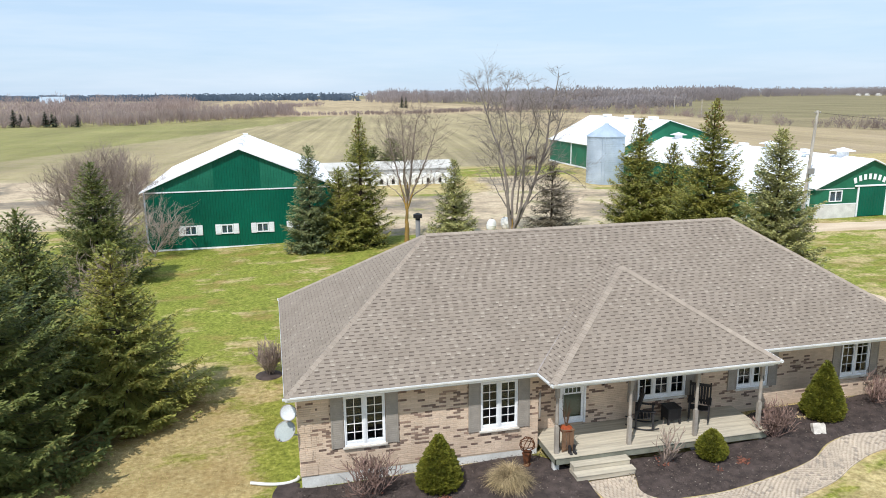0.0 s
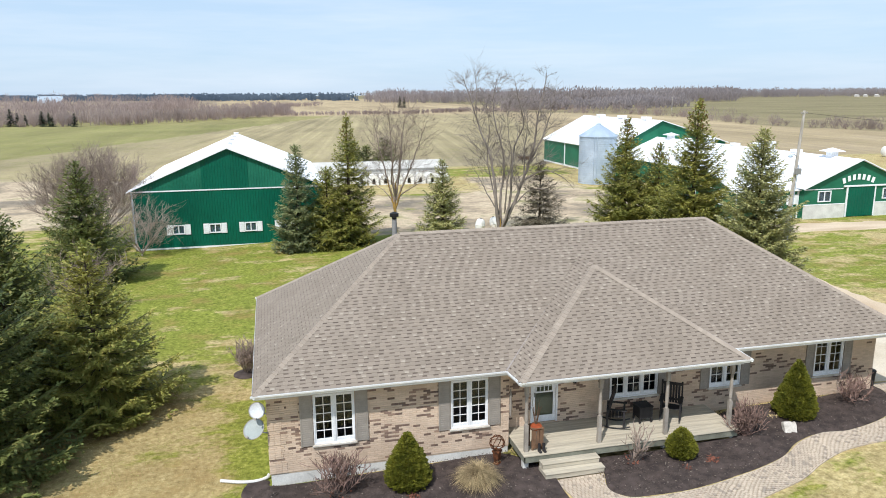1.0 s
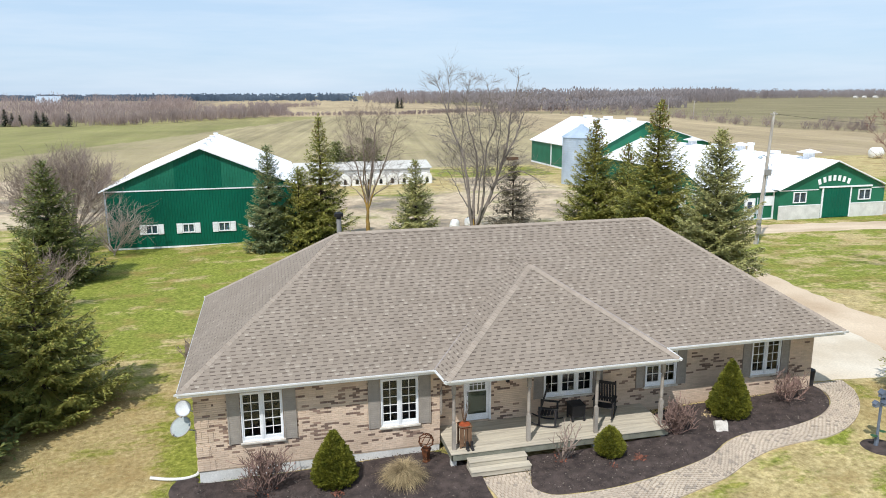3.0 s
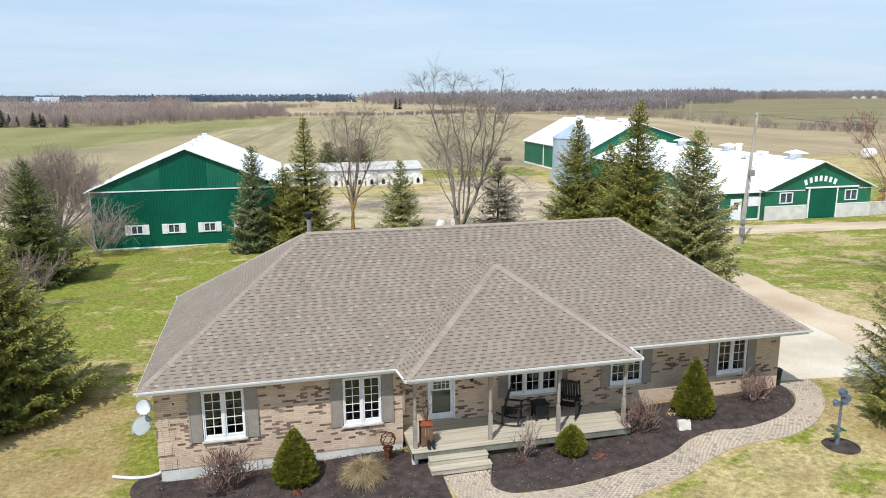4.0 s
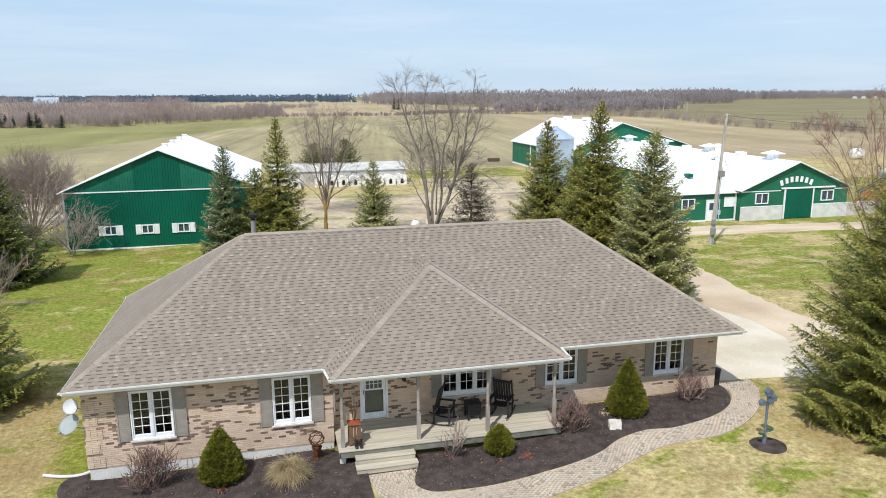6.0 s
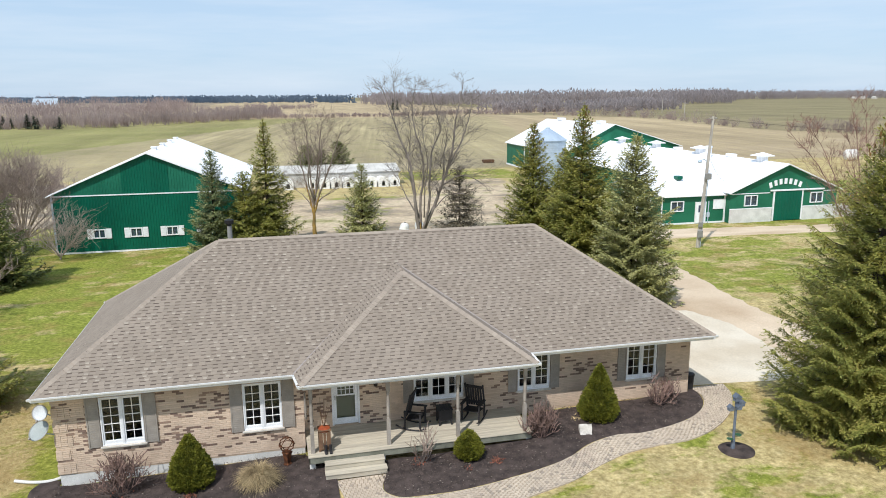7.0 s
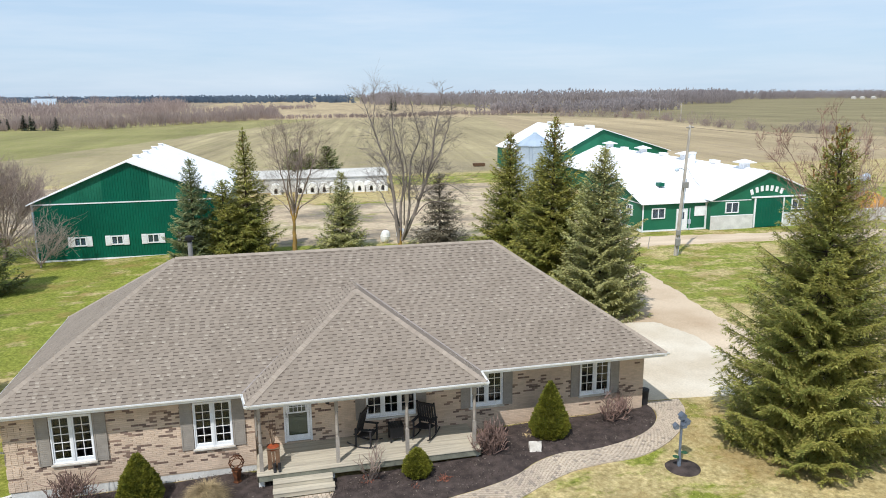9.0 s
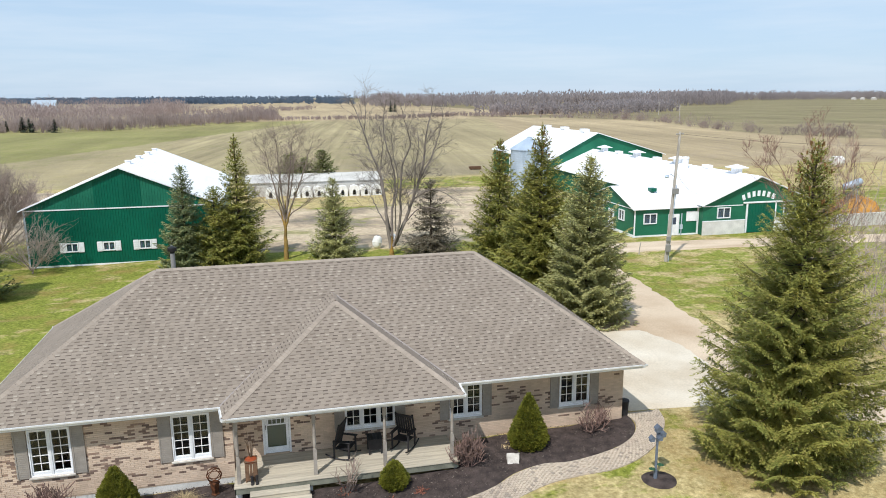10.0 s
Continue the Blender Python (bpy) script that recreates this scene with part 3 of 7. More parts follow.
g.box(HX1 - 0.24, HX1 - 0.012, YR + 0.24, HY1, 0.4, TOPW)
g.box(HX0 + 0.24, HX1 - 0.24, HY1 - 0.24, HY1 - 0.012, 0.2, TOPW)
part("wall", g, M_MORTAR, house)
# poured foundation, showing where the ground falls away
g = Geo()
g.box(HX0 + 0.02, XW - 0.02, YL + 0.02, YL + 0.26, -0.5, 0.5)
g.box(HX0 + 0.02, HX0 + 0.26, YL + 0.26, HY1 - 0.02, -0.5, 0.45)
g.box(XW - 0.26, HX1 - 0.02, YR + 0.02, YR + 0.26, -0.3, 0.60)
g.box(HX1 - 0.26, HX1 - 0.02, YR + 0.26, HY1 - 0.02, -0.3, 0.6)
g.box(HX0 + 0.26, HX1 - 0.26, HY1 - 0.28, HY1 - 0.02, -0.5, 0.5)
part("foundation", g, M_CONCRETE, house, "pale poured concrete foundation")
g = Geo()
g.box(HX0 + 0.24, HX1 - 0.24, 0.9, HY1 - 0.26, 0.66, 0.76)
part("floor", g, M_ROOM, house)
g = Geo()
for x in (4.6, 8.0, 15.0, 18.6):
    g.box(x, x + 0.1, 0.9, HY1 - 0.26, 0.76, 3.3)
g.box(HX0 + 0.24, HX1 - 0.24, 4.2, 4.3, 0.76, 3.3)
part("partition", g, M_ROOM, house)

# bricks with clusters of brown ones
BL, BH = 0.228, 0.0615
PITCH, COURSE = 0.238, 0.0705


def brick_field(x0, x1, y, z0, z1, holes, shade, rng, calm):
    """Spots for bricks: (along, z, length, dark); calm(x, z) thins the brown ones."""
    out, below = [], []
    rows = int((z1 - z0) / COURSE)
    for r in range(rows):
        z = z0 + r * COURSE
        x = x0 - (PITCH / 2 if r % 2 else 0)
        run, here = 0, []
        while x < x1 - 0.02:
            a, b = max(x, x0), min(x + BL, x1)
            spans = [(a, b)]
            for h in holes:
                if z + BH > h[2] and z < h[3]:
                    spans = [s for q in spans for s in ((q[0], min(q[1], h[0])), (max(q[0], h[1]), q[1])) if s[1] - s[0] > 0.03]
            for s in spans:
                under = sum(1 for q in below if q[0] < s[1] and q[1] > s[0])
                group = max(0.05, 1.0 + 2.4 * noise.noise(Vector((s[0] * 0.8, z * 1.7, y + 9.0))))
                chance = 0.21 * group * shade * calm(s[0], z)
                if run:
                    chance = (0.26, 0.08, 0.0)[min(run, 3) - 1]
                if under == 1:
                    chance *= 0.9
                elif under > 1:
                    chance *= 0.25
                dark = rng.random() < chance
                run = run + 1 if dark else 0
                if dark:
                    here.append(s)
                out.append((s[0], z, s[1] - s[0], dark))
            x += PITCH
        below = here
    return out


rng = random.Random(11)
full = Geo().box(0, BL, -0.014, 0.02, 0, BH).mesh("brick", M_BRICK_OBJ, bev=0.004)
full_dark = Geo().box(0, BL, -0.017, 0.02, 0, BH).mesh("brick", M_BRICK_DARK_OBJ, bev=0.004)
west_bricks = brick_field(HX0, XW, YL, 0.5, TOPW - 0.02, west_holes, 1.15, rng, lambda x, z: 0.12 if z < 0.85 else 1.0)
east_bricks = brick_field(XW, HX1, YR, 0.62, TOPW - 0.02, east_holes, 1.1, rng, lambda x, z: 0.10 if z < 1.3 and x > 16.8 else 1.0)
rest_t, rest_d = Geo(), Geo()
singles = []
for x, z, w, dark in west_bricks:
    if abs(w - BL) < 1e-4 and 2.9 < x < 5.6 and 0.5 < z < 3.4:
        singles.append((x, z, dark))
    else:
        (rest_d if dark else rest_t).box(x, x + w, YL - 0.002 - (0.003 if dark else 0), YL + 0.03, z, z + BH)
part("brickwork", rest_t, M_BRICK, wall_w, kind="stuff")
part("brickwork", rest_d, M_BRICK_DARK, wall_w, kind="stuff")
for x, z, dark in singles[:300]:
    piece("brick", full_dark if dark else full, wall_w, Matrix.Translation((x, YL + 0.012, z)))
singles_extra = singles[300:]
g1, g2 = Geo(), Geo()
for x, z, dark in singles_extra:
    (g2 if dark else g1).box(x, x + BL, YL - 0.002 - (0.003 if dark else 0), YL + 0.03, z, z + BH)
if g1.v:
    part("brickwork", g1, M_BRICK, wall_w, kind="stuff")
if g2.v:
    part("brickwork", g2, M_BRICK_DARK, wall_w, kind="stuff")
rest_t, rest_d = Geo(), Geo()
for x, z, w, dark in east_bricks:
    (rest_d if dark else rest_t).box(x, x + w, YR - 0.002 - (0.003 if dark else 0), YR + 0.03, z, z + BH)
# return of the west wing beside the porch, and the east end
for r in range(int(2.78 / COURSE)):
    z = 0.5 + r * COURSE
    y = YL + 0.02 - (PITCH / 2 if r % 2 else 0)
    while y < YR:
        a, b = max(y, YL + 0.03), min(y + BL, YR)
        if b - a > 0.03:
            (rest_d if rng.random() < 0.1 else rest_t).box(XW - 0.03, XW + 0.002, a, b, z, z + BH)
        y += PITCH
    y = YR - (PITCH / 2 if r % 2 else 0)
    while y < HY1:
        a, b = max(y, YR + 0.03), min(y + BL, HY1)
        if b - a > 0.03:
            (rest_d if rng.random() < 0.15 else rest_t).box(HX1 - 0.03, HX1 + 0.002, a, b, z + 0.08, z + 0.08 + BH)
            (rest_d if rng.random() < 0.15 else rest_t).box(HX0 - 0.002, HX0 + 0.03, a, b, z, z + BH)
        y += PITCH
part("brickwork", rest_t, M_BRICK, wall_e, kind="stuff")
part("brickwork", rest_d, M_BRICK_DARK, wall_e, kind="stuff")
# slightly raised corner blocks of brick
g = Geo()
for k in range(6):
    z = 0.5 + k * 7 * COURSE
    wide = 0.42 if k % 2 else 0.54
    for r in range(5):
        x = HX0 - 0.022
        while x < wide - 0.02:
            g.box(x, min(x + 0.2, wide) - 0.01, YL - 0.022, YL + 0.2, z + r * COURSE, z + r * COURSE + BH)
            x += 0.2
part("brickwork", g, M_BRICK, wall_w, kind="stuff")
def build_window(parent, x0, x1, z0, z1, y, lights, cols, rows, shutter_w, low_shutter=True):
    """A white casement window with grilles, sill and shutters."""
    win = tagged(new("window"), "white vinyl casement window with grilles")
    win.parent = parent
    mx, mz = (x0 + x1) / 2, z0
    win.location = (mx, y, mz)
    o = lambda xa, xb, ya, yb, za, zb, gg: gg.box(xa - mx, xb - mx, ya, yb, za - mz, zb - mz)
    fr = Geo()
    t, post, rail = 0.045, 0.09, 0.12
    o(x0, x1, -0.03, 0.11, z1 - t, z1, fr), o(x0, x1, -0.03, 0.11, z0, z0 + t, fr)
    o(x0, x0 + t, -0.03, 0.11, z0 + t, z1 - t, fr), o(x1 - t, x1, -0.03, 0.11, z0 + t, z1 - t, fr)
    w = (x1 - x0 - 2 * t - (lights - 1) * post) / lights
    for i in range(1, lights):
        a = x0 + t + i * w + (i - 1) * post
        o(a, a + post, -0.025, 0.105, z0 + t, z1 - t, fr)
    part("window_frame", fr, M_VINYL, win, bev=0.008)
    sl = Geo()
    o(x0 - 0.06, x1 + 0.06, -0.09, 0.1, z0 - 0.07, z0, sl)
    part("sill", sl, M_STONE_W, win, "white stone sill", bev=0.012)
    # added dark strip over the sunlit inner ledge, keeps the lower panes dark
    rv = Geo()
    o(x0 + 0.01, x1 - 0.01, 0.112, 0.32, z0 + 0.002, z0 + 0.02, rv)
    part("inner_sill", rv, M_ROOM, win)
    for i in range(lights):
        a = x0 + t + i * (w + post)
        b = a + w
        s = 0.042
        sg = Geo()
        o(a, b, 0.0, 0.07, z1 - t - s, z1 - t, sg), o(a, b, 0.0, 0.07, z0 + t, z0 + t + rail, sg)
        o(a, a + s, 0.0, 0.07, z0 + t + rail, z1 - t - s, sg), o(b - s, b, 0.0, 0.07, z0 + t + rail, z1 - t - s, sg)
        sash = part("sash", sg, M_VINYL, win, bev=0.006)
        pa = Geo()
        o(a + s, b - s, 0.038, 0.048, z0 + t + rail, z1 - t - s, pa)
        pane = part("pane", pa, M_GLASS, win)
        pane.visible_shadow = False
        gr = Geo()
        for c in range(1, cols):
            xx = a + s + (b - a - 2 * s) * c / cols
            o(xx - 0.011, xx + 0.011, 0.022, 0.036, z0 + t + rail, z1 - t - s, gr)
        for r in range(1, rows):
            zz = z0 + t + rail + (z1 - z0 - 2 * t - s - rail) * r / rows
            o(a + s, b - s, 0.020, 0.034, zz - 0.011, zz + 0.011, gr)
        part("grille", gr, M_VINYL, win)
    if shutter_w:
        for a, b in ((x0 - shutter_w - 0.02, x0 - 0.02), (x1 + 0.02, x1 + 0.02 + shutter_w)):
            sh = Geo()
            o(a, b, -0.035, -0.003, z0 - 0.02, z1 + 0.02, sh)
            for k in range(22):
                zz = z0 + 0.06 + k * (z1 - z0 - 0.12) / 22
                o(a + 0.05, b - 0.05, -0.041, -0.034, zz, zz + 0.045, sh)
            o(a, a + 0.045, -0.052, -0.035, z0 - 0.02, z1 + 0.02, sh), o(b - 0.045, b, -0.052, -0.035, z0 - 0.02, z1 + 0.02, sh)
            part("shutter", sh, M_SHUTTER, win, "taupe louvred shutter")
    return win


for side, a, b, c, d in WINDOWS:
    y = YL if side == "west" else YR
    three = b - a > 1.6
    build_window(house, a, b, c, d, y, 3 if three else 2, 2, 3 if three else 4 if side == "east" else 5, 0.40 if side == "west" else 0.37)

# front door with a storm door over it
door = tagged(new("door"), "white storm door with a tall glass panel")
door.parent = house
a, b, c, d = DOOR
door.location = ((a + b) / 2, YR, c)
hw, hh = (b - a) / 2, d - c
g = Geo()
g.box(-hw, -hw + 0.07, -0.04, 0.14, 0, hh).box(hw - 0.07, hw, -0.04, 0.14, 0, hh).box(-hw + 0.07, hw - 0.07, -0.04, 0.14, hh - 0.07, hh)
part("door_frame", g, M_VINYL, door, bev=0.008)
g = Geo()
g.box(-hw + 0.075, hw - 0.075, 0.0, 0.04, 0.02, 0.26).box(-hw + 0.075, hw - 0.075, 0.0, 0.04, hh - 0.2, hh - 0.075)
g.box(-hw + 0.075, -hw + 0.17, 0.0, 0.04, 0.26, hh - 0.2).box(hw - 0.17, hw - 0.075, 0.0, 0.04, 0.26, hh - 0.2)
part("storm_door", g, M_VINYL, door, bev=0.006)
g = Geo().box(-hw + 0.17, hw - 0.17, 0.012, 0.02, 0.26, hh - 0.2)
part("pane", g, M_GLASS, door).visible_shadow = False
g = Geo()
gl, gh = 2.00 - c, 2.42 - c
g.box(-hw + 0.175, hw - 0.175, -0.012, 0.010, gl, gl + 0.05).box(-hw + 0.175, hw - 0.175, -0.012, 0.010, gh, gh + 0.05)
g.box(-hw + 0.175, -hw + 0.215, -0.012, 0.010, gl + 0.05, gh).box(hw - 0.215, hw - 0.175, -0.012, 0.010, gl + 0.05, gh)
for k in range(1, 4):
    x = -hw + 0.20 + k * (2 * hw - 0.40) / 4
    g.box(x - 0.012, x + 0.012, -0.008, 0.008, gl + 0.05, gh)
g.box(-hw + 0.215, hw - 0.215, -0.009, 0.007, gl + 0.23, gl + 0.25)
part("transom_grille", g, M_VINYL, door)
g = Geo().box(-hw + 0.075, hw - 0.075, 0.10, 0.14, 0.02, hh - 0.08)
part("inner_door", g, M_INNER, door)
g = Geo().tube([(-hw + 0.12, -0.06, 1.0), (-hw + 0.12, -0.06, 1.16)], [0.012, 0.012], 8)
part("door_handle", g, M_IRON, door, "dark metal handle")
g = Geo().lathe([(0.0, 0), (0.07, 0.0), (0.08, 0.12), (0.05, 0.2), (0.015, 0.25), (0.0, 0.25)], 10)
lamp = part("wall_lamp", g, M_IRON, house, "small black iron wall lantern")
lamp.location = (10.55, YR - 0.13, 2.30)

# ---- roof ----
roof_v = {"fl": Vector((EX0, EY0, EZ)), "fr": Vector((EX1, EY0, EZ)), "bl": Vector((EX0, EY1, EZ)), "br": Vector((EX1, EY1, EZ)),
          "rl": Vector((RX0, RY, RZ)), "rr": Vector((RX1, RY, RZ))}
TH = Vector((0, 0, -0.12))


def slab(g, *pts):
    """A roof plane with thickness."""
    k = len(g.v)
    n = len(pts)
    g.v.extend(tuple(p) for p in pts)
    g.v.extend(tuple(p + TH) for p in pts)
    g.f.append(tuple(k + i for i in range(n)))
    g.f.append(tuple(k + n + i for i in reversed(range(n))))
    for i in range(n):
        j = (i + 1) % n
        g.f.append((k + i, k + n + i, k + n + j, k + j))


P1, P2 = Vector((PX0, PY0, PZ)), Vector((PX1, PY0, PZ))
V1, V2 = Vector((7.66, EY0, EZ)), Vector((16.02, EY0, EZ))
g = Geo()
slab(g, roof_v["fl"], roof_v["fr"], roof_v["rr"], roof_v["rl"])
slab(g, roof_v["br"], roof_v["bl"], roof_v["rl"], roof_v["rr"])
slab(g, roof_v["bl"], roof_v["fl"], roof_v["rl"])
slab(g, roof_v["fr"], roof_v["br"], roof_v["rr"])
roof = part("roof", g, M_FELT, house, "taupe grey asphalt shingle hip roof", weld=True)
UP = Vector((0, 0, 0.012))
g = Geo()
slab(g, P1 + UP, P2 + UP, APEX + UP)
slab(g, V1 + UP, P1 + UP, APEX + UP)
slab(g, V1 + UP, APEX + UP, APEX_BACK + UP)
slab(g, P2 + UP, V2 + UP, APEX + UP)
slab(g, V2 + UP, APEX_BACK + UP, APEX + UP)
part("porch_roof", g, M_FELT, house, "shingled hip roof over the porch", weld=True)

EXPO = 0.143


def shingle_spots(origin, along, pts, rng, skip=None):
    """Courses of laminated shingles on one plane: origin at the eave, along the eave; yields (u, v, width, dark)."""
    along = along.normalized()
    nrm = None
    for p in pts:
        c = along.cross(p - origin)
        if c.length > 0.5:
            nrm = c.normalized()
            break
    if nrm.z < 0:
        nrm = -nrm
    up = nrm.cross(along)
    if up.z < 0:
        up = -up
    poly = [((p - origin).dot(along), (p - origin).dot(up)) for p in pts]
    u0, u1 = min(p[0] for p in poly), max(p[0] for p in poly)
    v1 = max(p[1] for p in poly)
    out = []
    rows = int(v1 / EXPO) + 1
    for r in range(rows):
        v = r * EXPO
        vm = v + EXPO * 0.5
        # ends of this course
        cut = []
        for i in range(len(poly)):
            (xa, ya), (xb, yb) = poly[i], poly[(i + 1) % len(poly)]
            if (ya > vm) != (yb > vm):
                cut.append(xa + (xb - xa) * (vm - ya) / (yb - ya))
        if len(cut) < 2:
            continue
        lo, hi = min(cut), max(cut)
        u = lo - rng.random() * 0.35
        tooth = True
        while u < hi:
            w = rng.uniform(0.155, 0.205) if tooth else rng.uniform(0.145, 0.185)
            a, b = max(u, lo), min(u + w, hi)
            if b - a > 0.03:
                out.append((a, v, b - a, not tooth))
            u += w
            tooth = not tooth
    frame_m = Matrix((along, up, nrm)).transposed().to_4x4()
    frame_m.translation = origin
    return frame_m, out


def lay(m, spots, light, dark, skip, thin=0.0):
    inv_skip = skip if skip is not None else (lambda p: False)
    for u, v, w, dk in spots:
        if inv_skip(m @ Vector((u + w / 2, v + EXPO / 2, 0))):
            continue
        if dk:
            cut = 0.64 + thin + 0.14 * ((u * 37.3) % 1.0)
            dark.box(u, u + w, v + EXPO * cut, v + EXPO * 1.0, -0.01, 0.007, m)
            light.box(u, u + w, v + 0.002, v + EXPO * cut, -0.01, 0.006, m)
        else:
            k = len(light.v)
            light.box(u, u + w - 0.004, v - 0.004, v + EXPO, -0.01, 0.012, m)
            for i in (6, 7):
                x, y, z = light.v[k + i]
                q = m.to_3x3() @ Vector((0, 0, 0.008))
                light.v[k + i] = (x - q.x, y - q.y, z - q.z)
            if rs.random() < (0.06 if thin else 0.20):
                fleck.box(u + w * 0.15, u + w * 0.80, v + 0.002, v + EXPO * 0.48, 0.002, 0.0145, m)


def on_porch(p):
    """Covered by the porch roof's planes."""
    t = (p.y - PY0) / (APEX_BACK.y - PY0)
    if t < 0 or t > 1:
        return False
    return V1.x + (APEX_BACK.x - V1.x) * max(0, (p.y - EY0) / (APEX_BACK.y - EY0)) - 0.05 < p.x < V2.x + (APEX_BACK.x - V2.x) * max(0, (p.y - EY0) / (APEX_BACK.y - EY0)) + 0.05


rs = random.Random(5)
light, dark, fleck = Geo(), Geo(), Geo()
m, s = shingle_spots(roof_v["fl"], Vector((1, 0, 0)), [roof_v[k] for k in ("fl", "fr", "rr", "rl")], rs)
lay(m, s, light, dark, on_porch)
m, s = shingle_spots(roof_v["bl"], Vector((0, -1, 0)), [roof_v[k] for k in ("bl", "fl", "rl")], rs)
lay(m, s, light, dark, None, 0.14)
m, s = shingle_spots(roof_v["fr"], Vector((0, 1, 0)), [roof_v[k] for k in ("fr", "br", "rr")], rs)
lay(m, s, light, dark, None)
m, s = shingle_spots(V1 + UP, (P1 - V1), [V1 + UP, P1 + UP, APEX + UP, APEX_BACK + UP], rs)
lay(m, s, light, dark, None)
m, s = shingle_spots(P2 + UP, (V2 - P2), [P2 + UP, V2 + UP, APEX_BACK + UP, APEX + UP], rs)
lay(m, s, light, dark, None)
# the porch roof: its lower courses lie nearest
m, s = shingle_spots(P1 + UP, Vector((1, 0, 0)), [P1 + UP, P2 + UP, APEX + UP], rs)
near = [q for q in s if not q[3] and q[1] < EXPO * 22 and q[2] > 0.1][:300]
near_set = set(near)
lay(m, [q for q in s if q not in near_set], light, dark, None)
part("shingles", light, M_SHINGLE, roof, kind="stuff")
part("shingles", dark, M_SHINGLE_DARK, roof, kind="stuff")
part("shingles", fleck, M_SHINGLE_LIGHT, roof, kind="stuff")
one = Geo().box(0, 1, -0.004, EXPO, -0.01, 0.012)
one.v[6], one.v[7] = (0, EXPO, 0.004), (1, EXPO, 0.004)
one_me = one.mesh("shingle", M_SHINGLE_OBJ)
for u, v, w, dk in near:
    piece("shingle", one_me, roof, m @ Matrix.Translation((u, v, 0)) @ Matrix.Diagonal((w - 0.004, 1, 1, 1)))


def caps(g, a, b, half=0.12):
    """Overlapping cap shingles along a hip or ridge."""
    d = (b - a)
    L = d.length
    d.normalize()
    side = d.cross(Vector((0, 0, 1))).normalized()
    up = side.cross(d).normalized()
    n = int(L / 0.16)
    for i in range(n):
        p = a + d * (i * 0.16)
        q = a + d * (i * 0.16 + 0.22)
        h = 0.030
        k = len(g.v)
        for c, lift in ((p, 0.016), (q, 0.0)):
            g.v.extend((tuple(c - side * half - up * (0.055 - lift)), tuple(c + up * (h + lift)), tuple(c + side * half - up * (0.055 - lift))))
        g.f.extend(((k, k + 1, k + 4, k + 3), (k + 1, k + 2, k + 5, k + 4), (k, k + 2, k + 1)))


g = Geo()
caps(g, roof_v["fl"], roof_v["rl"]), caps(g, roof_v["fr"], roof_v["rr"]), caps(g, roof_v["bl"], roof_v["rl"]), caps(g, roof_v["br"], roof_v["rr"])
caps(g, roof_v["rl"], roof_v["rr"], 0.12)
part("ridge_cap", g, M_CAP, roof, kind="stuff")
g = Geo()
caps(g, P1 + UP, APEX + UP, 0.15), caps(g, P2 + UP, APEX + UP, 0.15), caps(g, APEX + UP, APEX_BACK + UP, 0.15)
part("ridge_cap", g, M_CAP, roof, kind="stuff")
# narrow metal valleys beside the porch roof
g = Geo()
nrm = Vector((0, -SLOPE, 1)).normalized() * 0.02
for a, b in ((V1, APEX_BACK), (V2, APEX_BACK)):
    d = (b - a).normalized()
    s_ = d.cross(nrm).normalized()
    if s_.x > 0:
        s_ = -s_
    if a is V2:
        s_ = -s_
    g.poly(a + nrm, a + s_ * 0.05 + nrm, b + s_ * 0.05 + nrm, b + nrm)
part("valley", g, M_VALLEY, roof, "grey metal valley flashing")

# fascia, gutter and soffit
g = Geo()


def gutter(g, a, b, out):
    d = (b - a)
    L = d.length
    d.normalize()
    out = Vector(out)
    m = Matrix((d, out, Vector((0, 0, 1)))).transposed().to_4x4()
    m.translation = a
    g.box(0, L, -0.02, 0.005, -0.13, -0.02, m)
    prof = [(0.006, 0.0), (0.006, -0.07), (0.05, -0.075), (0.078, -0.04), (0.088, 0.012), (0.078, 0.012), (0.066, -0.035), (0.044, -0.062), (0.016, -0.058), (0.016, 0.0)]
    k = len(g.v)
    for t in (-0.08, L + 0.08):
        g.v.extend(tuple(m @ Vector((t, y, z))) for y, z in prof)
    n = len(prof)
    for i in range(n):
        j = (i + 1) % n
        g.f.append((k + i, k + j, k + n + j, k + n + i))
    g.f.append(tuple(k + i for i in range(n)))
    g.f.append(tuple(k + n + i for i in reversed(range(n))))


gutter(g, roof_v["fl"], V1, (0, -1, 0)), gutter(g, V2, roof_v["fr"], (0, -1, 0)), gutter(g, P1, P2, (0, -1, 0))
gutter(g, roof_v["bl"] + Vector((0.06, 0, -0.01)), roof_v["fl"] + Vector((0.06, 0, -0.01)), (-1, 0, 0)), gutter(g, roof_v["fr"] + Vector((-0.13, 0, -0.03)), roof_v["br"] + Vector((-0.13, 0, -0.03)), (1, 0, 0)), gutter(g, roof_v["br"], roof_v["bl"], (0, 1, 0))
d1, d2 = (P1 - V1), (P2 - V2)
gutter(g, V1, P1, Vector((d1.y, -d1.x, 0)).normalized()), gutter(g, P2, V2, Vector((1, 0, 0)))
part("gutter", g, M_FASCIA, house, "white aluminium eavestrough and fascia")
g = Geo()
z0, z1 = EZ - 0.15, EZ - 0.13
g.box(EX0, PX0 + 0.1, EY0, YL + 0.02, z0, z1).box(PX1 - 0.2, EX1, EY0, YR + 0.02, z0, z1).box(EX0, HX0 + 0.02, YL + 0.02, EY1, z0, z1).box(HX1 - 0.02, EX1, YR + 0.02, EY1, z0, z1)
g.box(PX0 + 0.1, PX1 - 0.2, PY0 + 0.02, YR + 0.02, PZ - 0.17, PZ - 0.15)
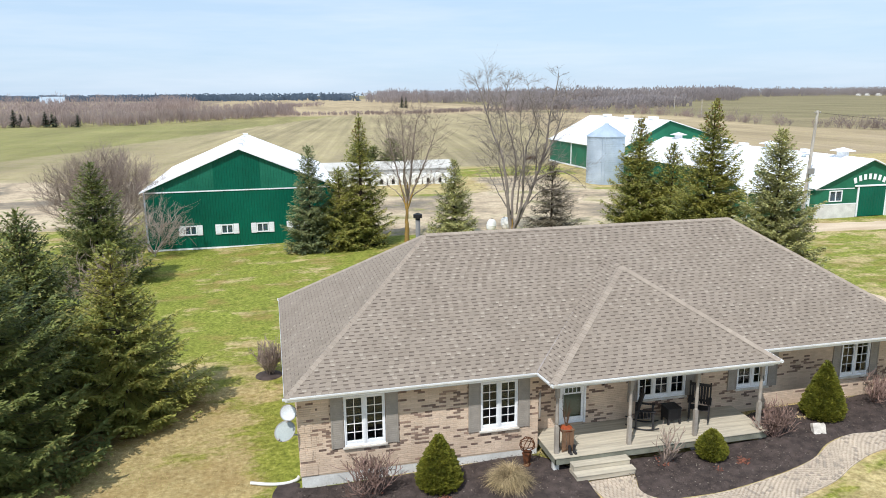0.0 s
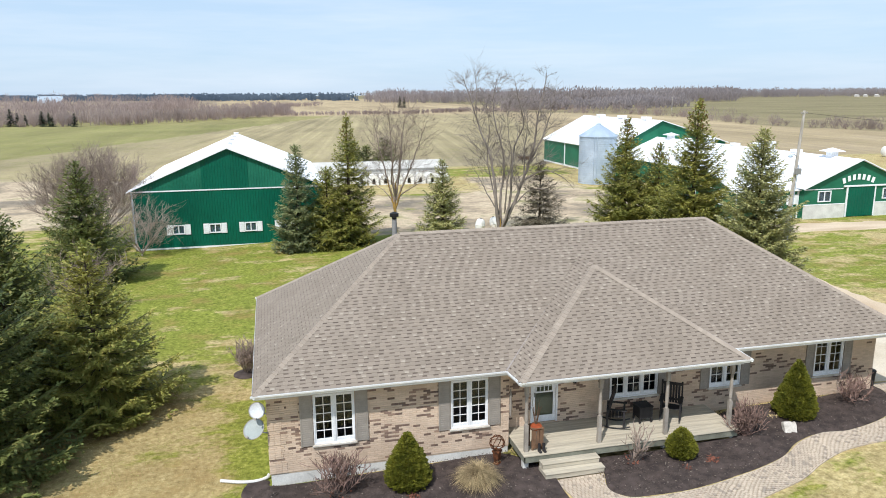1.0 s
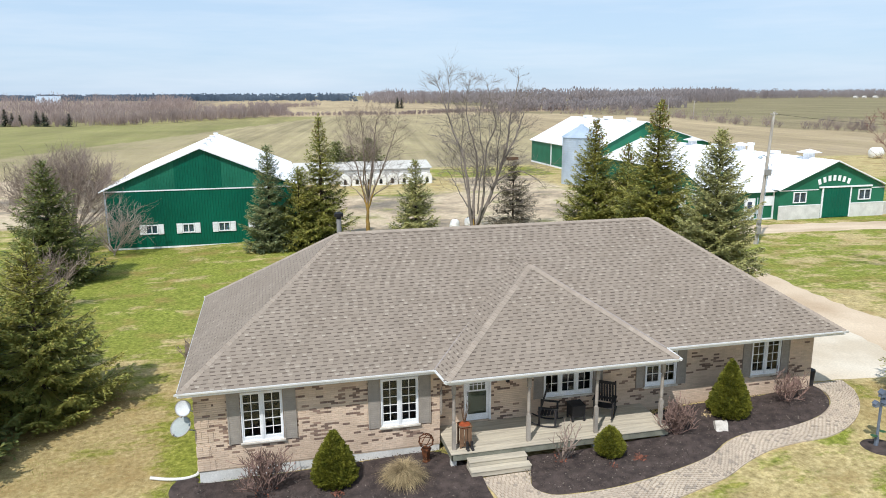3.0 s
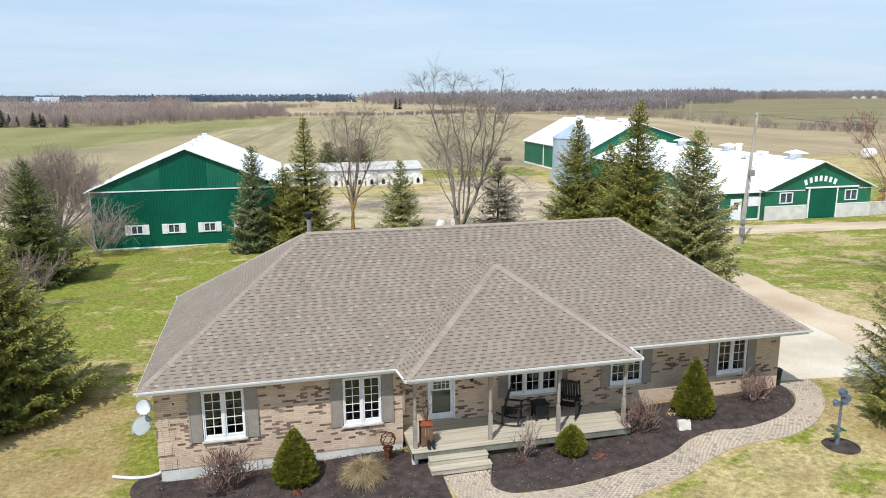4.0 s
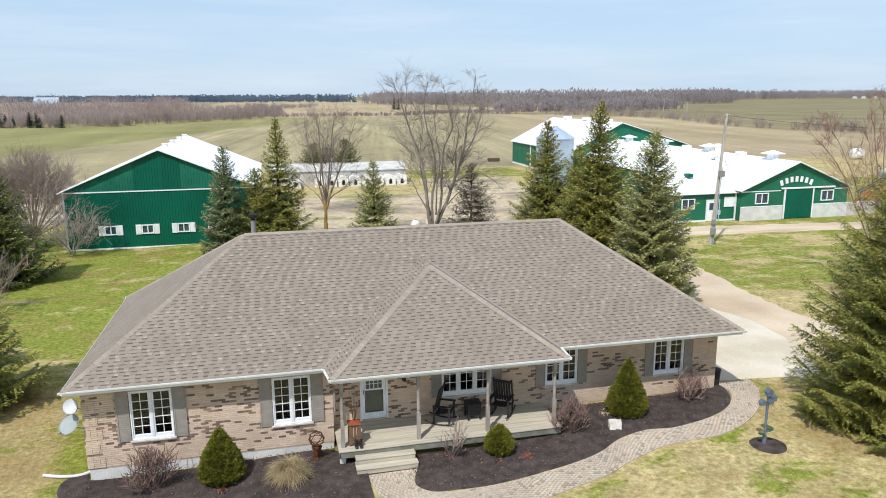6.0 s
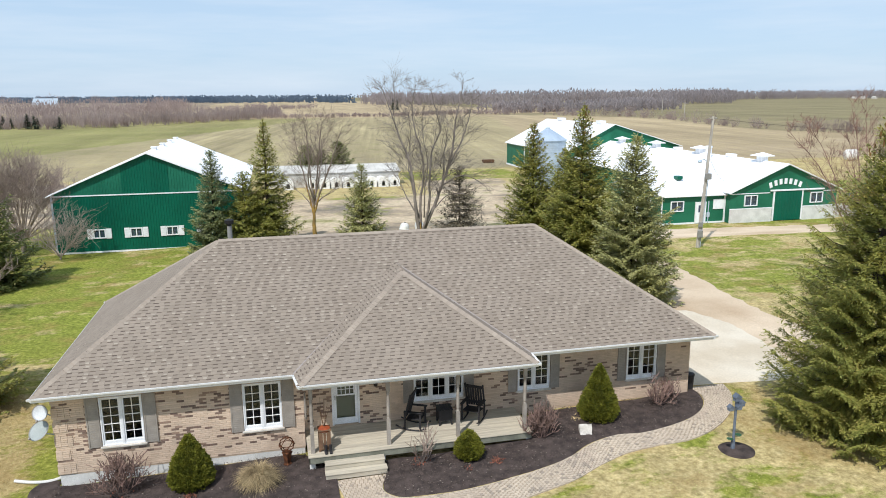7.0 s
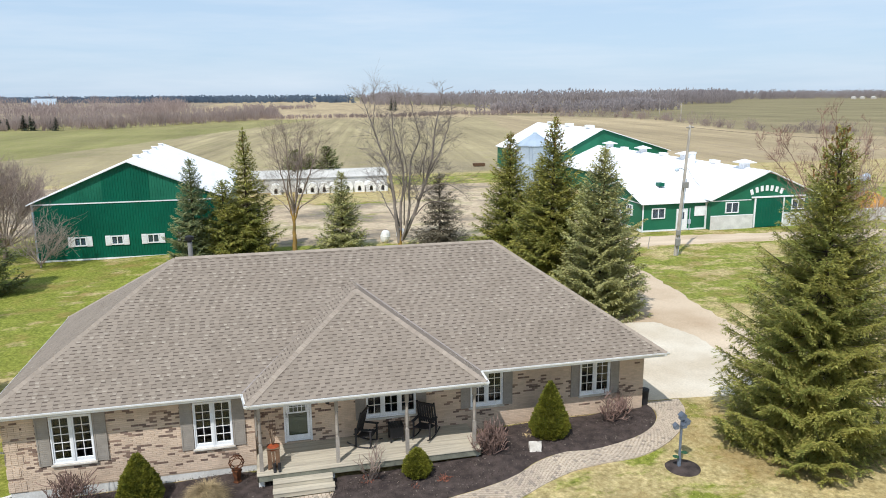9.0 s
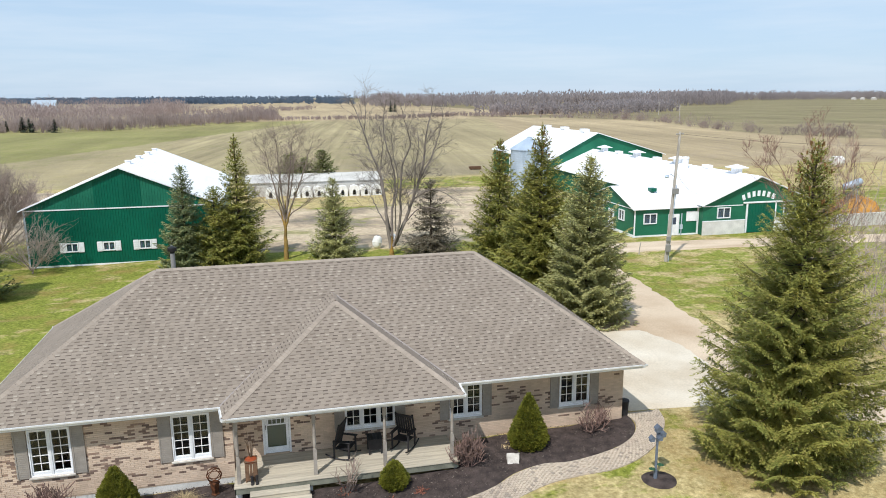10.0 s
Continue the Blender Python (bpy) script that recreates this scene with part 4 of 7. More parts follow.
part("soffit", g, M_SOFFIT, house)
# flue
flue = part("flue", Geo().lathe([(0.0, 0), (0.10, 0.0), (0.10, 2.05), (0.0, 2.05)], 16), M_BOX, house, "round galvanised chimney flue with a dark cap")
flue.location = (5.43, 7.6, 5.15)
part("flue_cap", Geo().lathe([(0.0, 2.06), (0.10, 2.06), (0.10, 2.14), (0.19, 2.16), (0.19, 2.30), (0.05, 2.36), (0.0, 2.36)], 16), M_IRON, flue)

# west end: two dishes on one bracket
def dish(name, at, r, facing, label, paint):
    th = thing(name, label, "satellite dish", group="satellite dishes on the west wall", at=at)
    rot = Vector(facing).to_track_quat("Z", "Y").to_matrix().to_4x4()
    g = Geo()
    rings = [(r * t, 0.22 * r * t * t) for t in (0.02, 0.3, 0.55, 0.8, 1.0)]
    g.lathe(rings + [(r * 1.0, 0.22 * r - 0.015), (r * 0.8, 0.14 * r - 0.02), (r * 0.3, -0.02)], 22)
    g.v = [tuple(rot @ Vector(v)) for v in g.v]
    part("reflector", g, paint, th, smooth=True)
    g = Geo()
    a, b = rot @ Vector((0, -r * 0.98, 0.06)), rot @ Vector((0, -r * 1.0, r * 0.75))
    g.tube([a, b], [0.014, 0.014], 6)
    part("feed_arm", g, M_GALV, th)
    part("rim", Geo().tube([rot @ Vector((r * math.cos(k * 0.2856), r * math.sin(k * 0.2856), 0.22 * r)) for k in range(23)], [0.012] * 23, 5, cap=False), M_SHUTTER, th)
    g = Geo()
    g.box(-0.03, 0.03, -0.03, 0.03, -0.04, 0.04, Matrix.Translation(b) @ rot)
    part("receiver", g, M_SHUTTER, th, bev=0.01)
    g = Geo()
    wall = Vector((HX0 - at[0], 0.25, -0.28))
    g.tube([rot @ Vector((0, 0, -0.03)), rot @ Vector((0, 0, -0.14)), wall], [0.022, 0.022, 0.022], 6)
    part("bracket", g, M_GALV, th)
    return th


dish("satellite_dish", (-0.28, -0.10, 2.76), 0.25, (-0.25, -1.0, 0.38), "round white satellite dish on the brick wall", M_DISH)
dish("satellite_dish", (-0.40, 0.0, 2.08), 0.34, (-0.45, -0.75, 0.9), "larger grey-white satellite dish on the brick wall", M_DISH_GREY)

# ---- porch ----
porch = thing("porch", "weathered grey wooden porch with turned posts and steps", "porch")
DX0, DX1, DY0, DY1 = 8.0, 15.86, -1.46, YR - 0.005
board = Geo().box(0, DX1 - DX0 + 0.04, 0, 0.136, -0.035, 0).mesh("deck_board", M_DECK, bev=0.004)
y = DY0 - 0.03
while y < DY1 - 0.05:
    ob = piece("deck_board", board, porch, Matrix.Translation((DX0 - 0.02, y, ROOM_Z)))
    y += 0.142
g = Geo()
g.box(DX0, DX1, DY0, DY0 + 0.04, ROOM_Z - 0.26, ROOM_Z - 0.036).box(DX0, DX0 + 0.04, DY0, 0.0, ROOM_Z - 0.26, ROOM_Z - 0.036).box(DX1 - 0.04, DX1, DY0, DY1, ROOM_Z - 0.26, ROOM_Z - 0.036)
part("rim_joist", g, M_SKIRT, porch, bev=0.005)
for x in (8.12, 10.5, 13.2, 15.8):
    part("pier", Geo().box(x - 0.1, x + 0.1, -1.3, -1.1, -0.05, ROOM_Z - 0.26), M_CONCRETE, porch, bev=0.02)
for x in (8.15, 10.74, 13.20, 15.67):
    g = Geo()
    b = 0.062
    g.box(-b, b, -b, b, 0, 0.95).box(-b, b, -b, b, 1.95, 2.35)
    g.lathe([(0.05, 0.94), (0.062, 0.97), (0.042, 1.02), (0.058, 1.08), (0.060, 1.45), (0.048, 1.82), (0.058, 1.88), (0.040, 1.92), (0.055, 1.96)], 12)
    ob = part("post", g, M_POST, porch)
    ob.location = (x, -1.17, ROOM_Z)
g = Geo()
g.box(DX0 + 0.05, 15.9, -1.23, -1.11, PZ - 0.27, PZ - 0.172)
part("beam", g, M_POST, porch, bev=0.006)
for k, (zz, ya) in enumerate(((ROOM_Z - 0.18, -1.80), (ROOM_Z - 0.36, -2.12))):
    w0, w1 = 8.50 - 0.02 * k, 10.50 + 0.04 * k
    g = Geo()
    g.box(w0, w1, ya, ya + 0.155, zz - 0.04, zz).box(w0, w1, ya + 0.165, ya + 0.33, zz - 0.04, zz)
    st = part("step", g, M_DECK, porch, "weathered wooden step", bev=0.006)
    g = Geo().box(w0 + 0.02, w1 - 0.02, ya + 0.025, ya + 0.05, zz - 0.20, zz - 0.041)
    g.box(w0 + 0.02, w0 + 0.06, ya + 0.05, DY0, zz - 0.3, zz - 0.041).box(w1 - 0.06, w1 - 0.02, ya + 0.05, DY0, zz - 0.3, zz - 0.041)
    part("riser", g, M_DECK, st)


def rocking_chair(at, turn):
    """A tall slatted porch rocker."""
    th = thing("rocking_chair", "charcoal painted wooden rocking chair with slatted back", "chair", "rocking chairs on the porch", at=at)
    th.rotation_euler = (0, 0, radians(turn))
    tilt = pose(0, 0.22, 0.42, 14, 0, 0)
    for k in range(6):
        g = Geo().box(-0.25 + k * 0.085, -0.18 + k * 0.085, -0.01, 0.012, 0, 0.72 + 0.06 * math.sin(math.pi * (k + 0.5) / 6), tilt)
        part("back_slat", g, M_DARKWOOD, th, bev=0.004)
    for z0, z1 in ((0.68, 0.77), (0.10, 0.17)):
        part("back_rail", Geo().box(-0.30, 0.30, -0.02, 0.03, z0, z1, tilt), M_DARKWOOD, th, bev=0.006)
    for s in (-1, 1):
        part("back_post", Geo().box(s * 0.30 - 0.025, s * 0.30 + 0.025, -0.02, 0.035, -0.05, 0.82, tilt), M_DARKWOOD, th, bev=0.006)
    for k in range(5):
        g = Geo().box(-0.28, 0.28, -0.30 + k * 0.105, -0.21 + k * 0.105, 0.40 - 0.012 * k, 0.422 - 0.012 * k)
        part("seat_slat", g, M_DARKWOOD, th, bev=0.004)
    for s in (-1, 1):
        g = Geo().box(s * 0.29 - 0.06, s * 0.29 + 0.06, -0.34, 0.26, 0.62, 0.645)
        part("armrest", g, M_DARKWOOD, th, bev=0.008)
        part("leg", Geo().box(s * 0.29 - 0.025, s * 0.29 + 0.025, -0.30, -0.24, 0.06, 0.62), M_DARKWOOD, th, bev=0.005)
        part("leg", Geo().box(s * 0.29 - 0.025, s * 0.29 + 0.025, 0.20, 0.26, 0.06, 0.66), M_DARKWOOD, th, bev=0.005)
        pts = [(s * 0.29, -0.46 + 0.1 * k, 0.03 + 0.09 * ((k - 4.6) / 4.6) ** 2) for k in range(11)]
        g = Geo().tube(pts, [0.024] * 11, 6)
        part("rocker", g, M_DARKWOOD, th)
    return th


for at_c, turn in (((11.85, -0.12, ROOM_Z), 62), ((14.08, -0.05, ROOM_Z), -36)):
    rocking_chair(at_c, turn).scale = (1.14, 1.14, 1.14)
tab = thing("side_table", "small charcoal wooden side table between the rockers", "table", at=(12.98, -0.02, ROOM_Z))
tab.scale = (1.05, 1.05, 1.22)
g = Geo()
for k in range(5):
    g.box(-0.26 + k * 0.105, -0.165 + k * 0.105, -0.26, 0.26, 0.48, 0.505)
part("tabletop", g, M_DARKWOOD, tab, bev=0.004)
for sx in (-1, 1):
    for sy in (-1, 1):
        part("leg", Geo().box(sx * 0.21 - 0.03, sx * 0.21 + 0.03, sy * 0.21 - 0.03, sy * 0.21 + 0.03, 0, 0.48), M_DARKWOOD, tab, bev=0.004)
for x0, x1, y0, y1 in ((-0.2, 0.2, -0.225, -0.205), (-0.2, 0.2, 0.205, 0.225), (-0.225, -0.205, -0.2, 0.2), (0.205, 0.225, -0.2, 0.2)):
    part("side_panel", Geo().box(x0, x1, y0, y1, 0.14, 0.478), M_DARKWOOD, tab)

# rustic wooden stand with an orange cloth on top, by the first post
stand = thing("wooden_stand", "rustic brown wooden stand topped with an orange cloth", "plant stand", at=(8.56, -0.97, ROOM_Z))
for sx in (-1, 1):
    for sy in (-1, 1):
        part("leg", Geo().box(sx * 0.17 - 0.03, sx * 0.17 + 0.03, sy * 0.17 - 0.03, sy * 0.17 + 0.03, 0, 0.74), M_OLDWOOD, stand, bev=0.005)
for k in range(3):
    part("board", Geo().box(-0.15 + k * 0.105, -0.06 + k * 0.105, -0.205, -0.185, 0.06, 0.70), M_OLDWOOD, stand, bev=0.004)
    part("board", Geo().box(0.185, 0.205, -0.15 + k * 0.105, -0.06 + k * 0.105, 0.06, 0.70), M_OLDWOOD, stand, bev=0.004)
part("tabletop", Geo().box(-0.22, 0.22, -0.22, 0.22, 0.74, 0.77), M_OLDWOOD, stand, bev=0.006)
cl = Geo().lathe([(0.19, 0.66), (0.20, 0.72), (0.20, 0.775), (0.17, 0.80), (0.10, 0.83), (0.0, 0.84)], 14)
cl.v = [(x * (1 + 0.14 * math.sin(7 * math.atan2(y, x))), y * (1 + 0.14 * math.sin(7 * math.atan2(y, x))), z) for x, y, z in cl.v]
part("cloth", cl, M_ORANGE, stand, "crumpled orange cloth")
for k in range(9):
    a = k * 0.7
    part("dry_stem", Geo().tube([(0.03 * math.cos(a), 0.03 * math.sin(a), 0.85), (0.12 * math.cos(a), 0.12 * math.sin(a), 1.25 + 0.1 * (k % 3)), (0.2 * math.cos(a), 0.2 * math.sin(a), 1.45 + 0.12 * (k % 4))], [0.012, 0.009, 0.004], 4), M_OLDWOOD, stand)
for s in (-0.08, 0.08):
    boot = thing("boot", "dark rubber boot standing on the porch boards", "boot", "pair of boots on the porch", at=(8.66 + s, -1.26, ROOM_Z))
    part("shaft", Geo().lathe([(0.05, 0.0), (0.055, 0.05), (0.045, 0.12), (0.055, 0.26), (0.05, 0.26)], 10), M_DARKWOOD, boot)
    part("toe", Geo().box(-0.045, 0.045, -0.17, -0.02, 0.0, 0.08), M_DARKWOOD, boot, bev=0.02)
bal = thing("old_baluster", "weathered turned wooden baluster hung on the brick", "ornament", at=(8.0, -0.02, 1.55))
part("spindle", Geo().lathe([(0.03, 0), (0.04, 0.1), (0.03, 0.2), (0.05, 0.35), (0.035, 0.55), (0.045, 0.75), (0.03, 0.85), (0.02, 1.0)], 10), M_POST, bal)


# ---- trees and shrubs ----
def spruce(name, at, height, radius, seed, material, label, density=1.0, cones=False, low=0.3, gap=0.0, power=0.72, lean=0.0, group="spruces round the house", shoot=0.20, full=0.85, layer=0.55, droop=0.3, fat=0.22):
    """Whorls of sagging boughs; each bough is a frond of side branchlets set with needled shoots."""
    rng = random.Random(seed)
    uni = rng.uniform
    th = thing(name, label, "spruce tree", group, at=at)
    tr = Geo()
    tr.tube([(0, 0, -0.3), (0, 0, height * 0.3), (lean, 0, height * 0.7), (lean, 0, height * 0.99)], [height * 0.017 + 0.03, height * 0.013 + 0.02, height * 0.006 + 0.01, 0.012], 7)
    part("trunk", tr, M_BARK_DARK, th)
    cr, co, wood = Geo(), Geo(), Geo()
    up = Vector((0, 0, 1))
    step = shoot * 0.50 / density

    def needles(p, d, size):
        """A shoot: one kite lying nearly flat."""
        if p.z < 0.1:
            return
        sd = d.cross(Vector((uni(-0.45, 0.45), uni(-0.45, 0.45), 1)))
        if sd.length < 0.05:
            return
        size *= 1.05 - 0.25 * max(0.0, p.z / height)
        cr.kite(p, d, sd.normalized(), size, size * fat * uni(0.8, 1.25), 0.5)

    z = low
    while z < height * 0.975:
        t = z / height
        reach = radius * min(1.0, (1 - t) / full) ** (1.04 * power) * (0.90 + 0.10 * min(1.0, t / 0.10)) + 0.05
        n = max(7, int(7.2 + 1.55 * reach))
        a0 = rng.random() * 6.3
        for k in range(n):
            if rng.random() < gap:
                continue
            a = a0 + 2 * math.pi * (k + uni(-0.3, 0.3)) / n
            out = Vector((math.cos(a), math.sin(a), 0))
            side = Vector((-out.y, out.x, 0))
            lobe = 1.0 + 0.34 * noise.noise(Vector((out.x * 1.6 + seed, out.y * 1.6, z * 0.9)))
            L = reach * lobe * (uni(0.74, 1.02) if rng.random() < 0.85 else uni(0.98, 1.05))
            if z < 1.3:
                L = min(L, reach)
            rise = 0.85 * t ** 1.6 - 0.22 * (1 - t) + uni(-0.07, 0.07)
            if z < 1.3:
                rise += 0.16 * (1.3 - z) / 1.3
            base = Vector((lean * t, 0, z + uni(-0.12, 0.12)))
            sag = uni(0.12, 0.22) * (1 - 0.7 * t)

            def along(q):
                return base + out * (L * q) + up * (L * (rise * q - sag * math.sin(math.pi * q) + 0.09 * q ** 3))
            if L > 0.5:
                wood.tube([along(q) for q in (0, 0.33, 0.66, 0.95)], [0.020 * (1 - t) + 0.012, 0.017, 0.011, 0.005], 3, cap=False)
            m = max(3, int(L * 0.86 / step))
            for i in range(m):
                q = 0.14 + 0.86 * (i + rng.random()) / m
                p0 = along(q)
                fw = (along(min(1.0, q + 0.05)) - along(q - 0.05)).normalized()
                reachs = min(0.42 * L * (1.03 - q) ** 0.5 + 0.10, 0.85) * uni(0.75, 1.1)
                s = 1 if i % 2 else -1
                ld = (fw * uni(0.55, 0.9) + side * (s * uni(0.6, 0.95)) - up * uni(0.0, 0.2)).normalized()
                c = max(2, int(reachs / (step * 0.60)))
                for h in range(c):
                    f = (h + uni(0.2, 0.9)) / c
                    p = p0 + ld * (reachs * f) - up * (droop * reachs * f * f)
                    turn = 1 if h % 2 else -1
                    cross = Vector((-ld.y, ld.x, 0)) * turn
                    d = (ld + cross * uni(0.1, 0.7) + up * uni(-0.25, 0.2)).normalized()
                    needles(p, d, shoot * uni(0.75, 1.25))
                    if rng.random() < 0.22:
                        needles(p, (ld * 0.5 + up * uni(-1.0, -0.3) + cross * 0.3).normalized(), shoot * uni(0.7, 1.1))
                needles(p0, (fw + up * uni(-0.1, 0.35) + side * uni(-0.3, 0.3)).normalized(), shoot * uni(0.8, 1.3))
                needles(p0 - up * 0.05, (fw * 0.6 - up * uni(0.3, 0.9) + side * uni(-0.5, 0.5)).normalized(), shoot * uni(0.9, 1.4))
            tip = along(1.0)
            for h in range(3):
                needles(tip - out * 0.04, (out + side * uni(-0.5, 0.5) + up * (0.05 + 0.5 * t + uni(-0.25, 0.2))).normalized(), shoot * uni(0.9, 1.3))
            for h in range(6):
                q = uni(0.02, 0.30)
                d = (out + side * uni(-0.6, 0.6) + up * (rise + uni(-0.3, 0.1))).normalized()
                cr.kite(along(q) - up * 0.05, d, (side + up * uni(-0.5, 0.5)).normalized(), 0.45 * L, 0.03 * L + 0.02, 0.5)
            if cones and t > 0.80 and rng.random() < 0.7:
                for h in range(2):
                    c0 = along(uni(0.55, 1.05))
                    co.tube([c0 + out * 0.06, c0 + out * 0.07 - up * uni(0.11, 0.17)], [0.036, 0.018], 5)
        z += layer * 0.9 * (0.62 + 0.55 * (1 - t)) * uni(0.85, 1.15)
    top = Vector((lean, 0, height))
    for q in range(26):
        f = rng.random()
        d = Vector((uni(-0.7, 0.7), uni(-0.7, 0.7), 0.9)).normalized()
        cr.kite(top - up * (0.75 * f), d, d.orthogonal().normalized(), uni(0.16, 0.28), 0.03)
    part("bough_wood", wood, M_BARK_DARK, th, kind="stuff")
    part("crown", cr, material, th)
    if co.v:
        part("cone_cluster", co, M_CONES, th, "brown cones near the top", kind="stuff")
    return th


def gz(x, y):
    return ground_height(x, y)


L_OLIVE = "tall olive green spruce with drooping boughs"
L_DENSE = "dense green spruce on the lawn"
for (x, y), h, r, seed, m, label, kw in (
        ((27.9, -3.3), 12.0, 3.2, 21, M_SPRUCE, "large olive green spruce with boughs down to the lawn", dict(density=1.18, cones=True, low=0.2, lean=0.3, power=1.0, full=0.62, layer=0.47, shoot=0.14, droop=0.4, fat=0.165)),
        ((-6.5, 7.4), 6.95, 3.3, 22, M_SPRUCE, "bushy olive green spruce on the lawn beside the house", dict(density=1.12, gap=0.0, full=0.92, power=0.92, layer=0.52, shoot=0.17)),
        ((-9.9, 8.6), 8.1, 3.3, 23, M_SPRUCE_DARK, L_DENSE, dict(power=0.8, layer=0.48)),
        ((-10.6, 2.9), 8.9, 4.2, 24, M_SPRUCE_DARK, L_DENSE, dict(power=0.7, full=0.75, layer=0.48, shoot=0.19)),
        ((-12.1, 30.6), 8.4, 3.5, 25, M_SPRUCE_DARK, "dark green spruce near the steel barn", dict(power=0.9, shoot=0.23)),
        ((2.5, 37.3), 8.6, 2.3, 26, M_SPRUCE_BLUE, "blue green spruce in front of the barn", dict(power=0.8, shoot=0.22, density=1.15, layer=0.5)),
        ((6.8, 38.5), 10.9, 2.7, 27, M_SPRUCE, "tall narrow olive spruce behind the house", dict(cones=True, gap=0.08, power=0.95, shoot=0.23)),
        ((4.9, 37.6), 6.6, 2.6, 28, M_SPRUCE, "shorter yellow green spruce between taller ones", dict(shoot=0.23)),
        ((14.85, 38.4), 6.9, 2.5, 29, M_SPRUCE_GREY, "small olive spruce behind the house", dict(power=0.85, shoot=0.23)),
        ((23.3, 37.0), 6.6, 2.9, 30, M_SPRUCE_THIN, "thin browned spruce behind the house", dict(gap=0.12, power=0.8, shoot=0.22, density=0.75)),
        ((27.1, 28.9), 10.6, 3.3, 31, M_SPRUCE, L_OLIVE + " and brown cones", dict(cones=True, power=0.92, shoot=0.22, density=1.1)),
        ((29.2, 27.6), 8.7, 3.0, 32, M_SPRUCE, L_OLIVE, dict(cones=True, power=0.92, shoot=0.22, density=1.1)),
        ((26.7, 19.0), 11.9, 3.8, 33, M_SPRUCE, "tall open olive spruce behind the house, cones at its top", dict(cones=True, gap=0.06, power=1.0, layer=0.55, shoot=0.21, density=1.1)),
        ((27.9, 14.2), 10.0, 3.1, 34, M_SPRUCE_GREY, "grey green spruce at the back corner of the house", dict(power=0.84, shoot=0.19, layer=0.44, density=1.15))):
    spruce("spruce", (x, y, gz(x, y)), h, r, seed, m, label, **kw)
for k, (x, y, h, r) in enumerate(((12.4, 85.0, 5.4, 3.0), (17.2, 85.0, 5.8, 3.0), (14.6, 86.0, 4.8, 2.6))):
    spruce("spruce", (x, y, gz(x, y)), h, r, 40 + k, M_SPRUCE_DARK, "dark young spruce behind the calf shed", 1.0, shoot=0.4, group="young spruces behind the calf shed")


def grow(g, rng, p, d, length, r, level, depth, spread, kids, bend=0.25, thin=0.5, tips=None, n0=6, lift=0.12):
    """One limb as a crooked tube, side shoots along it, then its forks."""
    pts, rad = [p], [r]
    q, dd = p.copy(), d.copy()
    for i in range(3):
        dd = (dd + Vector((rng.uniform(-bend, bend), rng.uniform(-bend, bend), rng.uniform(-bend * 0.7, bend * 0.9) + lift * 0.2)) * 0.9).normalized()
        q = q + dd * (length / 3)
        pts.append(q)
        rad.append(r * (1 - (1 - thin) * (i + 1) / 3))
    g.tube(pts, rad, max(3, n0 - level), cap=False)
    if level >= depth:
        return
    for k in range(kids if level else kids + 1):
        s = rng.uniform(0.30, 1.0) if k else 1.0
        j = min(2, int(s * 3))
        o = pts[j].lerp(pts[j + 1], s * 3 - j)
        axis = Vector((rng.uniform(-1, 1), rng.uniform(-1, 1), rng.uniform(-0.5, 0.7))).normalized()
        nd = (dd * (0.9 if k else 1.4) + axis * spread * (1.25 if k else 0.6) + Vector((0, 0, lift))).normalized()
        grow(g, rng, o, nd, length * rng.uniform(0.50, 0.88) * (1.0 if k < 2 else 0.8), max(0.013, r * thin * (1.05 if not k else 0.74)), level + 1, depth, spread, kids, bend, thin, tips, n0, lift)


def bare_tree(at, stems, height, seed, label, bark, depth=6, spread=0.75, kids=2, r=0.14, low=None, group="leafless trees", trunk_h=0.5, tilt=0.42, bend=0.30, lift=0.10, first=0.30):
    rng = random.Random(seed)
    th = thing("bare_tree", label, "tree", group, at=at)
    tk = Geo()
    tk.tube([(0, 0, -0.3), (0, 0, 0.1), (0.03, 0.02, trunk_h * 0.6), (0, 0, trunk_h)], [r * 1.9, r * 1.5, r * 1.35, r * 1.2], 9)
    part("trunk", tk, low or bark, th, smooth=True)
    for k in range(stems):
        g = Geo()
        a = 2 * math.pi * k / stems + rng.uniform(-0.4, 0.4)
        tip = rng.uniform(0.15, 1.0) * tilt
        d = Vector((math.cos(a) * tip, math.sin(a) * tip, 1)).normalized()
        start = trunk_h - 0.1 - (rng.uniform(0, 0.45) * trunk_h if trunk_h > 1.5 and k else 0)
        grow(g, rng, Vector((math.cos(a) * r * 0.6 * (stems > 1), math.sin(a) * r * 0.6 * (stems > 1), start)), d, height * first * rng.uniform(0.8, 1.15), r * (1.0 if stems == 1 else rng.uniform(0.55, 0.85)), 0, depth, spread, kids, bend, lift=lift)
        part("limb", g, bark, th)
    return th


